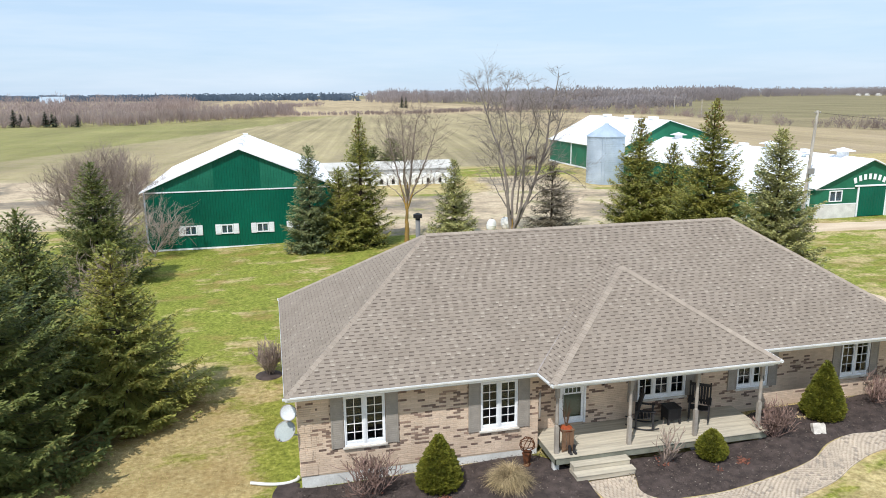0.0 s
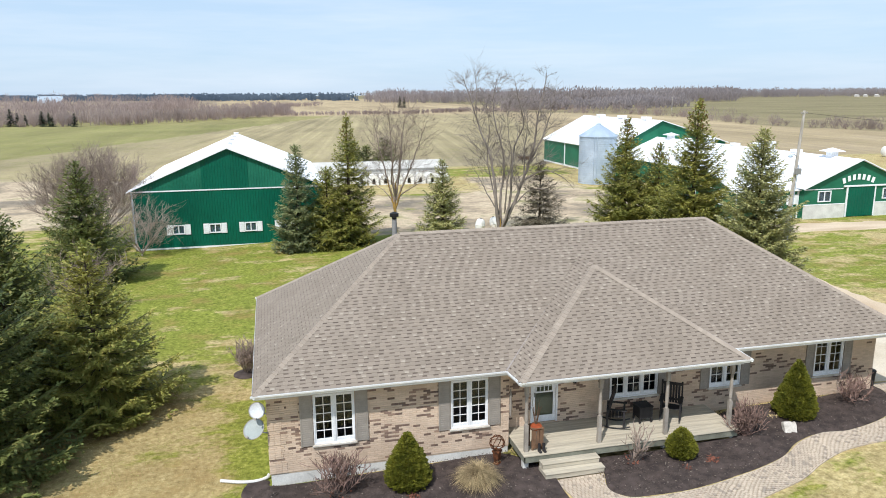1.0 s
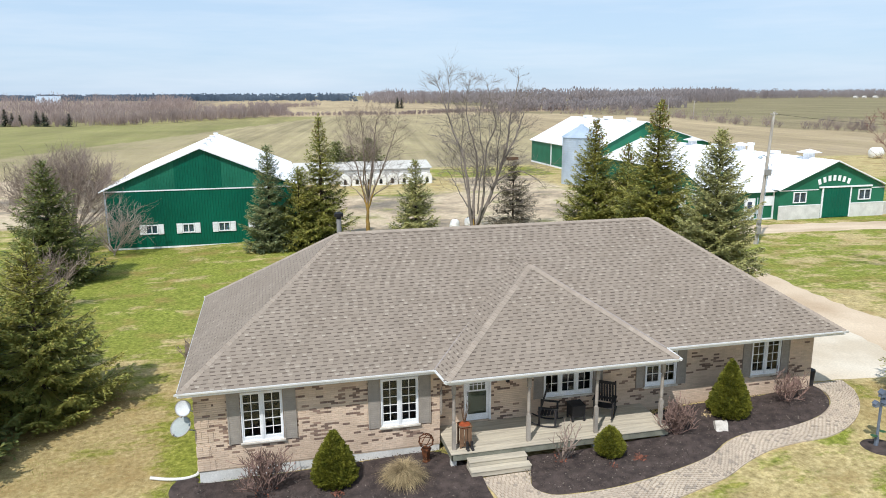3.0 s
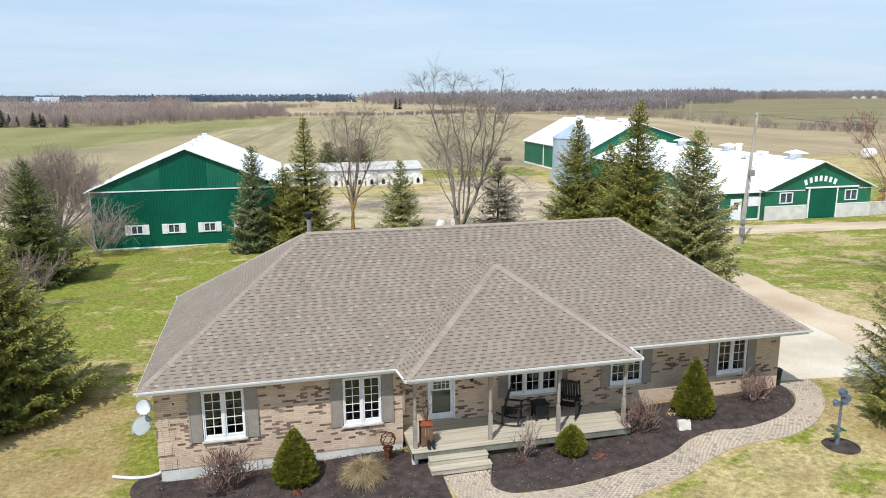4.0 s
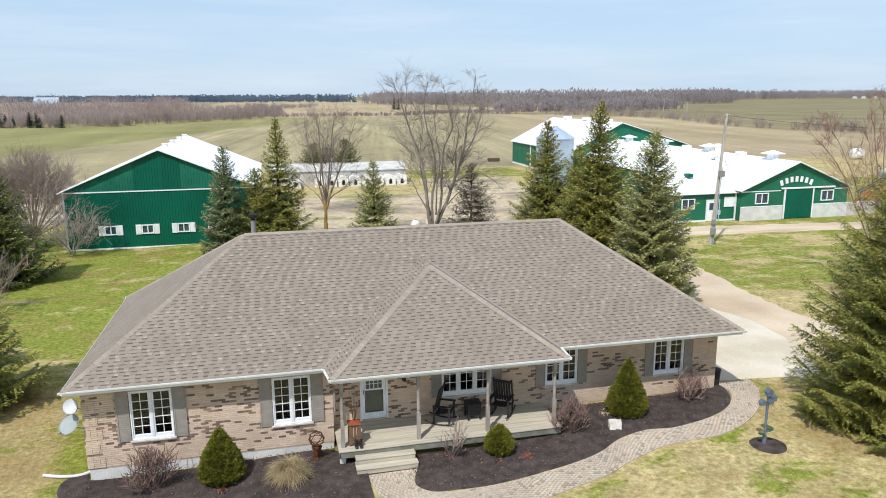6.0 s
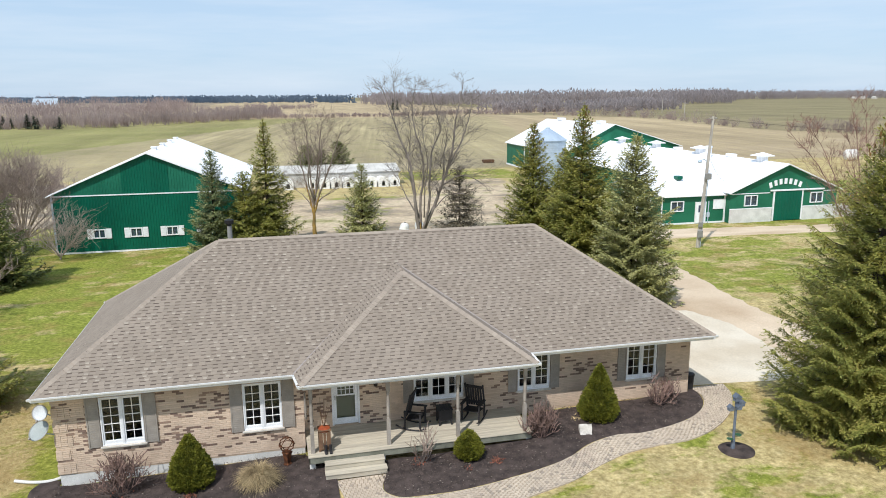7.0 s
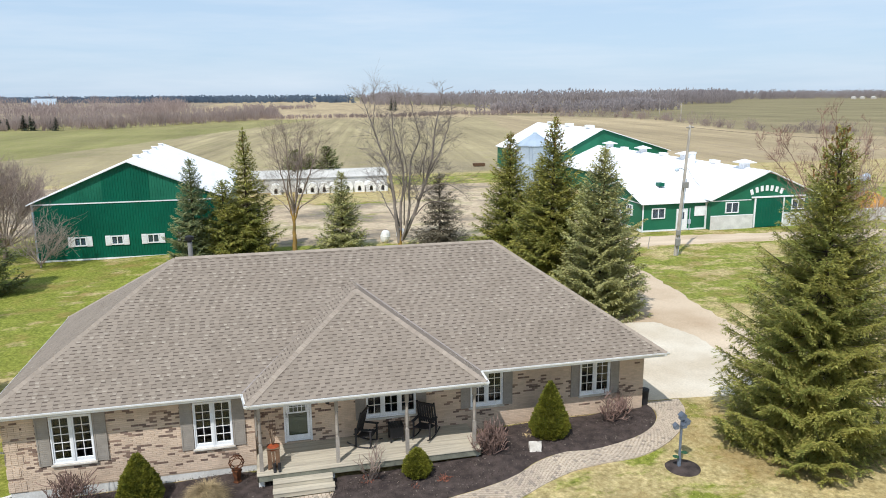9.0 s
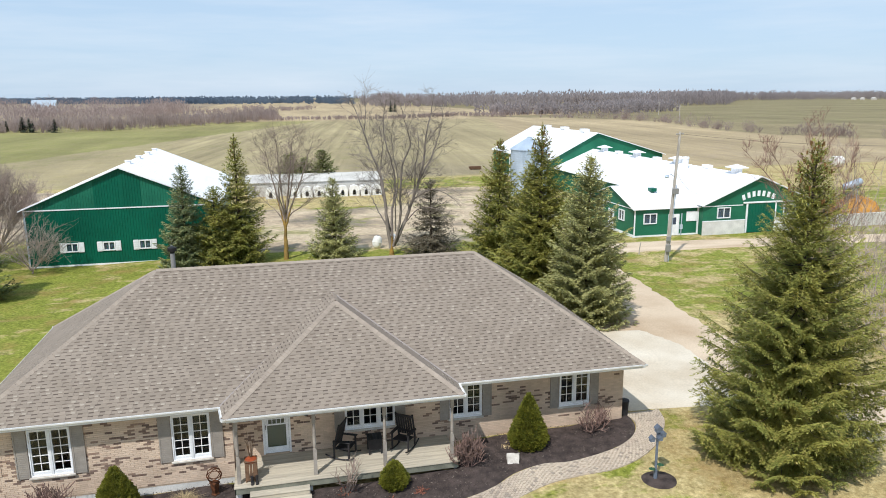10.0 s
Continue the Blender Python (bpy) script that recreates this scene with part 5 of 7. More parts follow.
def twig(g, rng, p, d, length, r, level, gravity):
    """A thin crooked shoot that forks a few times."""
    pts, rad = [p], [r]
    q, dd = p, d
    for i in range(3):
        dd = (dd + Vector((rng.uniform(-0.28, 0.28), rng.uniform(-0.28, 0.28), rng.uniform(-0.2, 0.28) - gravity))).normalized()
        q = q + dd * (length / 3)
        pts.append(q)
        rad.append(r * (1 - 0.25 * (i + 1)))
    if level <= 0:
        g.tube((pts[0], pts[3]), (rad[0], rad[3]), 3, cap=False)
        return
    g.tube(pts, rad, 3, cap=False)
    for k in range(rng.choice((3, 4, 4, 5))):
        f = rng.uniform(0.25, 1.0)
        j = min(2, int(f * 3))
        o = pts[j].lerp(pts[j + 1], f * 3 - j)
        nd = (dd + Vector((rng.uniform(-0.9, 0.9), rng.uniform(-0.9, 0.9), rng.uniform(-0.35, 0.6)))).normalized()
        twig(g, rng, o, nd, length * rng.uniform(0.45, 0.75), max(0.008, r * 0.6), level - 1, gravity * 1.5)


RIGHT = Vector((0.973, -0.231, 0))


def stem_tree(at, limbs, seed, label, bark, low, per_m=2.6, reach=1.5, level=2, gravity=0.0, low_to=0, group="leafless trees"):
    """A leafless tree from its main limbs: each (radius, [(across, deep, up), ...])."""
    rng = random.Random(seed)
    th = thing("bare_tree", label, "tree", group, at=at)
    for k, (r, line) in enumerate(limbs):
        pts = curve_pts([RIGHT * u + Vector((0.231, 0.973, 0)) * w + Vector((0, 0, z)) for u, w, z in line], 5 * len(line))
        n = len(pts)
        pts = [p + Vector((rng.uniform(-0.04, 0.04), rng.uniform(-0.04, 0.04), 0)) for p in pts]
        g = Geo()
        g.tube(pts, [r * (1 - 0.86 * i / (n - 1)) for i in range(n)], 8, cap=False)
        total = sum((b - a).length for a, b in zip(pts, pts[1:]))
        if k >= low_to:
            for i in range(int(total * per_m)):
                f = rng.uniform(0.2, 1.0)
                j = min(n - 2, int(f * (n - 1)))
                o = pts[j].lerp(pts[j + 1], f * (n - 1) - j)
                d = (pts[j + 1] - pts[j]).normalized()
                a = rng.random() * 6.28
                nd = (d * 0.75 + Vector((math.cos(a), math.sin(a), rng.uniform(-0.1, 0.5))) * rng.uniform(0.6, 1.0)).normalized()
                twig(g, rng, o, nd, reach * (1.15 - 0.86 * f) * rng.uniform(0.6, 1.3), max(0.011, r * 0.26 * (1 - 0.7 * f)), level, gravity)
        part("trunk" if k < low_to else "limb", g, low if k < low_to else bark, th, smooth=True)
    return th


stem_tree((10.75, 38.2, gz(10.75, 38.2)), [
    (0.24, [(-0.15, 0, -0.3), (-0.13, 0, 1.0), (-0.12, 0, 2.2), (-0.06, 0, 3.6), (0.0, 0, 5.2)]),
    (0.10, [(-0.1, 0, 2.6), (-0.45, 0.1, 4.2), (-0.75, 0.2, 5.4)]), (0.10, [(-0.05, 0, 2.9), (0.45, -0.1, 4.4), (0.95, -0.2, 5.6)]),
    (0.085, [(-0.07, 0, 3.3), (-0.53, 0.2, 4.7), (-1.11, 0.5, 6.9), (-1.55, 0.6, 9.1), (-1.76, 0.7, 10.3)]),
    (0.09, [(0.0, 0, 3.6), (0.24, 0.1, 5.7), (0.53, 0.2, 8.1), (0.81, 0.1, 10.1), (1.06, 0.0, 10.8)]),
    (0.085, [(0.05, 0, 3.6), (0.98, -0.4, 5.7), (1.76, -0.6, 7.6), (2.39, -0.8, 9.4), (2.77, -0.9, 10.3)]),
    (0.06, [(-0.1, 0, 3.2), (-0.9, 0.2, 4.3), (-1.54, 0.6, 4.7), (-2.52, 0.9, 5.6)]),
    (0.08, [(-0.03, 0, 3.9), (-0.24, -0.4, 6.9), (-0.31, -0.7, 9.6), (-0.41, -0.8, 10.6)]),
    (0.06, [(0.0, 0, 3.6), (0.7, 0.6, 4.2), (1.47, 1.0, 4.6), (2.47, 1.3, 5.2)]),
    (0.075, [(0.0, 0, 3.8), (0.3, 1.0, 6.0), (0.5, 1.9, 8.2), (0.3, 2.4, 9.6)]),
    (0.075, [(0.0, 0, 3.7), (-0.3, -1.0, 5.8), (0.1, -1.8, 7.6), (0.3, -2.2, 9.0)])],
    61, "leafless tree with an ochre lichened trunk", M_TWIG, M_LICHEN, per_m=3.6, reach=2.7, gravity=0.03, low_to=3)
stem_tree((19.7, 37.6, gz(19.7, 37.6)), [
    (0.255, [(0.15, 0, -0.3), (0.12, 0, 0.4), (0.14, 0, 1.1), (0.2, 0, 1.7)]),
    (0.162, [(0.05, 0, 0.6), (-0.22, -0.1, 2.9), (-0.37, 0.0, 4.9), (-0.78, 0.2, 7.2), (-1.55, 0.3, 9.2), (-2.11, 0.2, 10.9), (-2.62, 0.1, 12.4), (-3.07, 0.0, 13.6)]),
    (0.051, [(-2.05, 0.2, 11.0), (-1.9, 0.4, 12.6), (-2.08, 0.5, 13.8)]),
    (0.128, [(0.2, 0.1, 0.7), (0.16, 0.3, 3.6), (0.51, 0.6, 5.7), (0.28, 0.9, 8.0), (-0.30, 1.1, 10.0), (-0.44, 1.2, 11.9), (-0.14, 1.2, 13.6)]),
    (0.128, [(0.3, -0.1, 0.8), (0.93, -0.3, 3.1), (1.03, -0.6, 5.4), (1.24, -0.7, 8.0), (1.97, -0.9, 9.9), (1.43, -0.9, 12.2), (1.21, -1.0, 13.4)]),
    (0.170, [(0.35, 0, 0.9), (1.37, 0, 3.1), (2.06, 0.1, 4.9), (2.66, 0.2, 6.7), (3.13, 0.2, 8.7), (3.33, 0.3, 10.7), (3.78, 0.4, 12.6), (4.0, 0.4, 14.1)]),
    (0.085, [(2.6, 0.2, 6.5), (3.76, 0.5, 8.7), (4.46, 0.8, 10.7), (4.91, 1.0, 12.6)]),
    (0.068, [(2.1, 0.1, 5.0), (3.83, -0.4, 5.9), (5.37, -0.9, 5.4), (6.3, -1.2, 4.4)]),
    (0.060, [(1.2, 0, 2.7), (2.6, -0.6, 4.2), (4.2, -1.2, 4.3), (5.2, -1.5, 3.2)]),
    (0.068, [(-0.2, -0.1, 2.6), (-1.0, 0.3, 3.9), (-1.65, 0.6, 5.2), (-2.29, 0.9, 6.2)]),
    (0.076, [(0.1, 0.2, 2.0), (-0.5, 1.0, 4.4), (-0.9, 1.8, 7.0), (-0.7, 2.3, 9.6), (-1.0, 2.6, 11.6)]),
    (0.076, [(0.5, -0.2, 2.2), (0.6, -1.0, 4.6), (0.9, -1.7, 7.2), (0.5, -2.3, 9.8), (0.7, -2.4, 11.8)]),
    (0.068, [(2.2, 0.1, 5.4), (2.3, 1.0, 7.4), (2.6, 1.7, 9.6), (2.4, 2.2, 11.6)])],
    62, "tall leafless tree with several pale grey stems", M_BARK_PALE, M_LICHEN, per_m=3.2, reach=2.8, gravity=0.05, low_to=1)


def broom_tree(at, across, up, n, seed, label, bark, per=26, level=2, squash=0.8, fine=0.012):
    """A leafless maple: stems fan out from a short trunk and break into a rounded head of fine twigs."""
    rng = random.Random(seed)
    th = thing("bare_tree", label, "tree", "leafless trees", at=at)
    part("trunk", Geo().tube([(0, 0, -0.3), (0, 0, 0.5), (0.05, 0, 1.3)], [0.26, 0.20, 0.17], 8), bark, th, smooth=True)
    for k in range(n):
        a = 2.4 * k
        e = math.sqrt((k + 0.5) / n)
        end = Vector((math.cos(a) * across * e * 0.78, math.sin(a) * across * e * squash * 0.78, up * (0.80 - 0.45 * e ** 3) * rng.uniform(0.9, 1.03)))
        mid = Vector((end.x * 0.52, end.y * 0.52, end.z * 0.62))
        pts = curve_pts([(0, 0, 0.9), mid, end], 9)
        pts = [p + Vector((rng.uniform(-0.08, 0.08), rng.uniform(-0.08, 0.08), 0)) for p in pts]
        g = Geo()
        g.tube(pts, [0.07 * (1 - 0.85 * i / 8) for i in range(9)], 5, cap=False)
        for i in range(per):
            f = rng.uniform(0.35, 1.0) ** 0.7
            j = min(7, int(f * 8))
            o = pts[j].lerp(pts[j + 1], f * 8 - j)
            d = (pts[j + 1] - pts[j]).normalized()
            nd = (d * 0.7 + Vector((rng.uniform(-1, 1), rng.uniform(-1, 1), rng.uniform(-0.3, 0.6)))).normalized()
            twig(g, rng, o, nd, up * 0.16 * rng.uniform(0.6, 1.2), fine * 1.5, level, -0.04)
        part("limb", g, bark, th)
    return th


broom_tree((-14.0, 44.0, gz(-14.0, 44.0)), 7.0, 9.2, 38, 63, "broad leafless maple with a rounded crown", M_TWIG, per=26, fine=0.010)
bare_tree((-10.0, 39.6, gz(-10.0, 39.6)), 14, 7.0, 64, "small leafless tree by the barn wall", M_TWIG_PALE, depth=4, spread=0.8, kids=3, r=0.05, trunk_h=0.3, tilt=1.5, bend=0.3)
bare_tree((-10.5, 22.5, gz(-10.5, 22.5)), 10, 5.0, 65, "low leafless bush between the spruces", M_TWIG, depth=4, spread=0.8, kids=3, r=0.05, trunk_h=0.2, tilt=1.4)
stem_tree((45.2, 15.0, gz(45.2, 15.0)), [
    (0.11, [(0, 0, -0.3), (0, 0, 0.7), (-0.1, 0, 1.6)]),
    (0.060, [(-0.1, 0, 1.2), (-1.5, 0, 4.2), (-3.7, -0.6, 7.8), (-6.4, -1.0, 10.4)]),
    (0.055, [(-0.1, 0, 1.3), (-1.1, 0.4, 4.6), (-2.6, 0.6, 8.2), (-4.4, 0.5, 10.9)]),
    (0.060, [(-0.1, 0, 1.4), (-0.6, -0.3, 5.0), (-1.4, -0.5, 9.0), (-2.2, -0.6, 12.0)]),
    (0.055, [(0, 0, 1.4), (0, 0.3, 5.0), (-0.2, 0.6, 9.0), (-0.6, 0.6, 12.2)]),
    (0.050, [(0, 0, 1.2), (0.5, 0, 5.0), (1.0, -0.2, 8.4), (1.3, -0.4, 11.2)]),
    (0.050, [(0, 0, 1.0), (0.9, 0.2, 4.0), (2.3, 0.4, 7.2), (3.2, 0.4, 9.4)]),
    (0.045, [(-0.1, 0, 1.3), (-1.0, -0.9, 4.4), (-2.2, -1.8, 7.6), (-3.0, -2.2, 9.8)])],
    66, "leafless young maple with reddish twigs", M_TWIG_RED, M_BARK, per_m=3.2, reach=1.9, gravity=-0.03, low_to=1)
for (x, y), stems, h, seed, label, kw in (
        ((46.2, 14.5), 4, 12.5, 67, "thin leafless tree beside the drive", dict(depth=4, spread=0.65, r=0.08, trunk_h=1.5, tilt=0.5)),
        ((41.0, 5.0), 6, 6.0, 68, "leafless bush beside the drive", dict(depth=3, spread=0.75, r=0.035, trunk_h=0.2, tilt=1.2)),
        ((47.0, 9.5), 5, 9.0, 69, "leafless bush beside the drive", dict(depth=4, spread=0.7, r=0.045, trunk_h=0.4, tilt=1.1)),
        ((45.0, 2.0), 6, 5.4, 70, "leafless bush beside the drive", dict(depth=3, spread=0.75, r=0.035, trunk_h=0.2, tilt=1.2)),
        ((43.5, 9.0), 4, 10.0, 77, "leafless young tree beside the drive", dict(depth=4, spread=0.65, r=0.06, trunk_h=0.8, tilt=0.6))):
    bare_tree((x, y, gz(x, y)), stems, h, seed, label, M_TWIG_PALE, kids=3, **kw)


def needle_bush(at, rings, seed, label, n, name="dwarf_spruce"):
    """A clipped bush: short sprigs all over a turned outline of (radius, height)."""
    rng = random.Random(seed)
    th = thing(name, label, "shrub", "clipped evergreens in the mulch bed", at=at)
    core = Geo().lathe([(0.01, 0)] + [(r * 0.76, z) for r, z in rings] + [(0.01, rings[-1][1])], 18)
    part("inner_foliage", core, M_DWARF, th, smooth=True)
    g = Geo()
    hs = [z for r, z in rings]
    rr = [r for r, z in rings]
    area = [0.0]
    for (ra, za), (rb, zb) in zip(rings, rings[1:]):
        area.append(area[-1] + (ra + rb) * math.hypot(rb - ra, zb - za))
    for i in range(n):
        z = float(np.interp(rng.random() * area[-1], area, hs))
        r = float(np.interp(z, hs, rr)) * (1 + 0.06 * noise.noise(Vector((z * 5, i * 0.0, seed))))
        a = rng.random() * 6.2832
        r *= 1 + 0.05 * noise.noise(Vector((math.cos(a) * 2.5, math.sin(a) * 2.5, z * 3 + seed))) + 0.20 * noise.noise(Vector((math.cos(a) * r * 7, math.sin(a) * r * 7, z * 9 + seed)))
        out = Vector((math.cos(a), math.sin(a), 0))
        p = out * (r * rng.uniform(0.84, 0.97)) + Vector((0, 0, z))
        d = (out + Vector((rng.uniform(-0.6, 0.6), rng.uniform(-0.6, 0.6), rng.uniform(-0.1, 1.0)))).normalized()
        s = d.orthogonal().normalized()
        s = (Matrix.Rotation(rng.random() * 6.28, 3, d) @ s)
        w = rng.uniform(0.018, 0.032)
        g.kite(p, d, s, rng.uniform(0.07, 0.13), w)
        g.kite(p, d, d.cross(s), rng.uniform(0.06, 0.11), w)
    part("foliage", g, M_DWARF, th)
    return th


def bed_z(x, y):
    return gz(x, y) + 0.06


needle_bush((4.22, -1.15, bed_z(4.22, -1.15)), [(0.60, 0.05), (0.72, 0.3), (0.64, 0.6), (0.48, 0.95), (0.30, 1.32), (0.14, 1.58), (0.03, 1.74)], 71, "clipped cone of bright green dwarf spruce", 6500)
needle_bush((18.80, -0.66, bed_z(18.80, -0.66)), [(0.62, 0.05), (0.74, 0.3), (0.65, 0.65), (0.48, 1.1), (0.28, 1.6), (0.11, 1.95), (0.03, 2.12)], 72, "taller clipped cone of dwarf spruce", 7500)
needle_bush((13.40, -1.90, bed_z(13.40, -1.90)), [(0.34, 0.03), (0.48, 0.22), (0.46, 0.38), (0.35, 0.62), (0.18, 0.84), (0.03, 0.98)], 73, "small rounded yellow green dwarf spruce", 3600)


def bare_shrub(at, height, n, seed, label, material, depth=3, spread=0.7, lean=0.55, leaves=None, r=0.014, kids=3):
    rng = random.Random(seed)
    th = thing("bare_shrub", label, "shrub", "leafless shrubs in the mulch bed", at=at)
    g = Geo()
    for k in range(n):
        a = rng.random() * 6.28
        t = rng.uniform(0.1, lean)
        d = Vector((math.cos(a) * t, math.sin(a) * t, 1)).normalized()
        grow(g, rng, Vector((math.cos(a) * 0.08, math.sin(a) * 0.08, -0.05)), d, height * 0.46, r, 0, depth, spread, kids, bend=0.4, thin=0.68, n0=4, lift=0.25)
    part("branching", g, material, th, kind="stuff")
    if leaves:
        q = Geo()
        for k in range(leaves):
            a, rr = rng.random() * 6.28, rng.random() ** 0.5 * 0.4
            p = Vector((math.cos(a) * rr, math.sin(a) * rr, 0.02 + rng.random() * 0.06))
            d = Vector((rng.uniform(-1, 1), rng.uniform(-1, 1), rng.uniform(0, 0.4))).normalized()
            q.kite(p, d, d.orthogonal().normalized(), rng.uniform(0.06, 0.1), 0.03)
        part("fallen_leaves", q, M_REDLEAF, th, "russet dead leaves", kind="stuff")
    return th


bare_shrub((2.05, -1.15, bed_z(2.05, -1.15)), 1.4, 17, 81, "bare reddish barberry shrub", M_SHRUB, leaves=22, lean=1.15, r=0.008)
bare_shrub((11.75, -1.75, bed_z(11.75, -1.75)), 1.45, 8, 82, "bare pale stemmed shrub beside the porch", M_TWIG, depth=2, lean=0.55, leaves=25, r=0.03, kids=2, spread=0.5)
bare_shrub((16.25, -1.35, bed_z(16.25, -1.35)), 1.15, 20, 83, "dense bare reddish brown shrub at the porch corner", M_SHRUB, lean=0.95, r=0.012)
bare_shrub((21.65, -0.1, bed_z(21.65, -0.1)), 1.2, 12, 84, "spreading bare shrub with brown twigs", M_SHRUB, lean=2.1, kids=3, r=0.011)
bare_shrub((-0.95, 10.2, gz(-0.95, 10.2)), 1.5, 22, 85, "bare upright shrub at the house corner", M_TWIG, lean=0.5)

tuft = thing("dry_grass_clump", "rounded clump of dry straw coloured ornamental grass", "shrub", at=(6.35, -1.75, bed_z(6.35, -1.75)))
rngt = random.Random(86)
g = Geo()
for k in range(3600):
    a, t = rngt.random() * 6.28, rngt.random() ** 0.8
    out = Vector((math.cos(a), math.sin(a), 0))
    L = rngt.uniform(0.42, 0.85)
    p0 = out * 0.16 * rngt.random()
    p1 = p0 + out * (L * 0.50 * (0.2 + t)) + Vector((rngt.uniform(-0.1, 0.1), rngt.uniform(-0.1, 0.1), L * (0.80 - 0.40 * t)))
    p2 = p1 + out * (L * rngt.uniform(0.1, 0.45)) + Vector((rngt.uniform(-0.2, 0.2), rngt.uniform(-0.2, 0.2), L * (0.12 - 0.42 * t)))
    s = Vector((-out.y, out.x, 0)) * 0.0055
    g.poly(p0 - s, p0 + s, p1 + s, p1 - s)
    g.poly(p1 - s, p1 + s, p2 + s * 0.3, p2 - s * 0.3)
part("grass_blade", g, M_STRAW, tuft, kind="stuff")

for k, (x, y, n, r) in enumerate(((4.25, -1.95, 40, 0.18), (14.25, -2.45, 60, 0.24), (13.15, -2.65, 14, 0.16), (18.0, -0.55, 40, 0.25))):
    th = thing("dead_perennial", "patch of russet dead perennial leaves in the mulch", "plant", "dead perennials in the mulch bed", at=(x, y, bed_z(x, y)))
    rl = random.Random(90 + k)
    q = Geo()
    for i in range(n):
        a, rr = rl.random() * 6.28, rl.random() ** 0.6 * r
        p = Vector((math.cos(a) * rr, math.sin(a) * rr, 0.01 + rl.random() * 0.05))
        d = Vector((rl.uniform(-1, 1), rl.uniform(-1, 1), rl.uniform(0, 0.7))).normalized()
        q.kite(p, d, d.orthogonal().normalized(), rl.uniform(0.06, 0.14), 0.025)
    part("dead_leaves", q, M_REDLEAF if k < 3 else M_STRAW, th, kind="stuff")

# ---- garden bed, walk and ornaments ----
INNER = [(8.75, -2.16), (9.05, -3.0), (9.15, -4.2)]
BED_EDGE = [(10.55, -2.15), (10.25, -2.9), (10.45, -3.4), (10.95, -3.65), (12.0, -3.72), (13.15, -3.66), (14.2, -3.48), (15.7, -3.15), (16.8, -2.75), (17.8, -2.2), (18.9, -1.92), (19.95, -1.98), (21.3, -1.72), (22.5, -1.29), (23.35, -0.55), (23.75, 0.25), (23.7, 1.0)]
WALK_OUT = [(9.0, -4.6), (9.6, -5.4), (10.6, -5.6), (11.9, -5.35), (13.9, -4.86), (15.0, -4.54), (16.4, -4.12), (17.6, -3.52), (18.8, -3.08), (20.0, -2.88), (21.45, -2.75), (22.85, -2.2), (24.1, -1.25), (25.0, 0.0), (25.35, 1.1)]


def sheet_between(name, near, far, n, lift, material, label, category, cross=6, bump=0.0, seed=0):
    a, b = curve_pts([(x, y, 0) for x, y in near], n), curve_pts([(x, y, 0) for x, y in far], n)
    g = Geo()
    for p, q in zip(a, b):
        for i in range(cross + 1):
            t = i / cross
            x, y = p.x + (q.x - p.x) * t, p.y + (q.y - p.y) * t
            e = bump * (0.5 + noise.noise(Vector((x * 1.3, y * 1.3, seed)))) if 0 < i < cross else -lift - 0.03
            g.v.append((x, y, gz(x, y) + lift + e))
    c = cross + 1
    for j in range(n - 1):
        for i in range(cross):
            g.f.append((j * c + i, j * c + i + 1, (j + 1) * c + i + 1, (j + 1) * c + i))
    return tagged(part(name, g, material, smooth=True), label, category, kind="structure")


bed_w = sheet_between("mulch_bed", [(-0.75, 0.6), (-0.9, -0.5), (0.2, -2.5), (2.0, -3.6), (5.0, -4.3), (7.5, -4.2), (8.85, -3.9)], [(-0.02, 0.3), (0.02, 0.05), (1.0, 0.05), (2.6, 0.05), (5.0, 0.05), (7.7, 0.03), (8.85, -1.4)], 60, 0.05, M_MULCH,
                      "dark brown mulch bed along the brick wall", "garden bed", 14, 0.05, 1)
bed_e = sheet_between("mulch_bed", BED_EDGE, [(10.5, -1.3), (11.0, -1.2), (11.6, -1.2), (12.2, -1.2), (12.8, -1.2), (13.4, -1.2), (14.2, -1.2), (15.0, -1.2), (15.8, -1.2), (16.2, 0.3), (17.5, 0.6), (18.7, 0.6), (19.8, 0.6), (20.8, 0.6), (21.8, 0.6), (22.8, 0.6), (23.4, 0.6)], 80, 0.05, M_MULCH,
                      "dark brown mulch bed in front of the porch", "garden bed", 14, 0.05, 2)
sheet_between("paving_bed", [(8.75, -2.10), (9.0, -3.0), (9.2, -4.2), (9.3, -4.8), (9.9, -5.3), (10.7, -5.5)] + WALK_OUT[3:], [(10.5, -2.10), (10.22, -2.9), (10.42, -3.38), (10.6, -3.5), (10.8, -3.6), (10.95, -3.65)] + BED_EDGE[4:8] + BED_EDGE[8:13] + [(23.35, -0.55), (23.75, 0.25), (23.7, 1.1)], 90, 0.03, M_SAND,
              "sand joints of the paved garden walk", "paving", 6)

# pavers in courses along the walk
inner = curve_pts([(10.5, -2.15, 0), (10.25, -2.9, 0), (10.45, -3.4, 0), (10.95, -3.65, 0)] + [(x, y, 0) for x, y in BED_EDGE[4:]], 260)
outer = curve_pts([(8.78, -2.15, 0), (8.95, -3.0, 0), (9.2, -4.4, 0), (10.2, -5.5, 0)] + [(x, y, 0) for x, y in WALK_OUT[3:]], 260)
length = [0.0]
mids = [(a + b) / 2 for a, b in zip(inner, outer)]
for a, b in zip(mids, mids[1:]):
    length.append(length[-1] + (b - a).length)
walkway = tagged(new("pavement"), "curving walk of tan and grey pavers", "pavement", kind="structure")
pv = Geo()
paver_me = Geo().box(-0.5, 0.5, -0.5, 0.5, -0.06, 0.0).mesh("paver", M_PAVER_OBJ)
rp = random.Random(97)
count = 0
steps = int(length[-1] / 0.118)
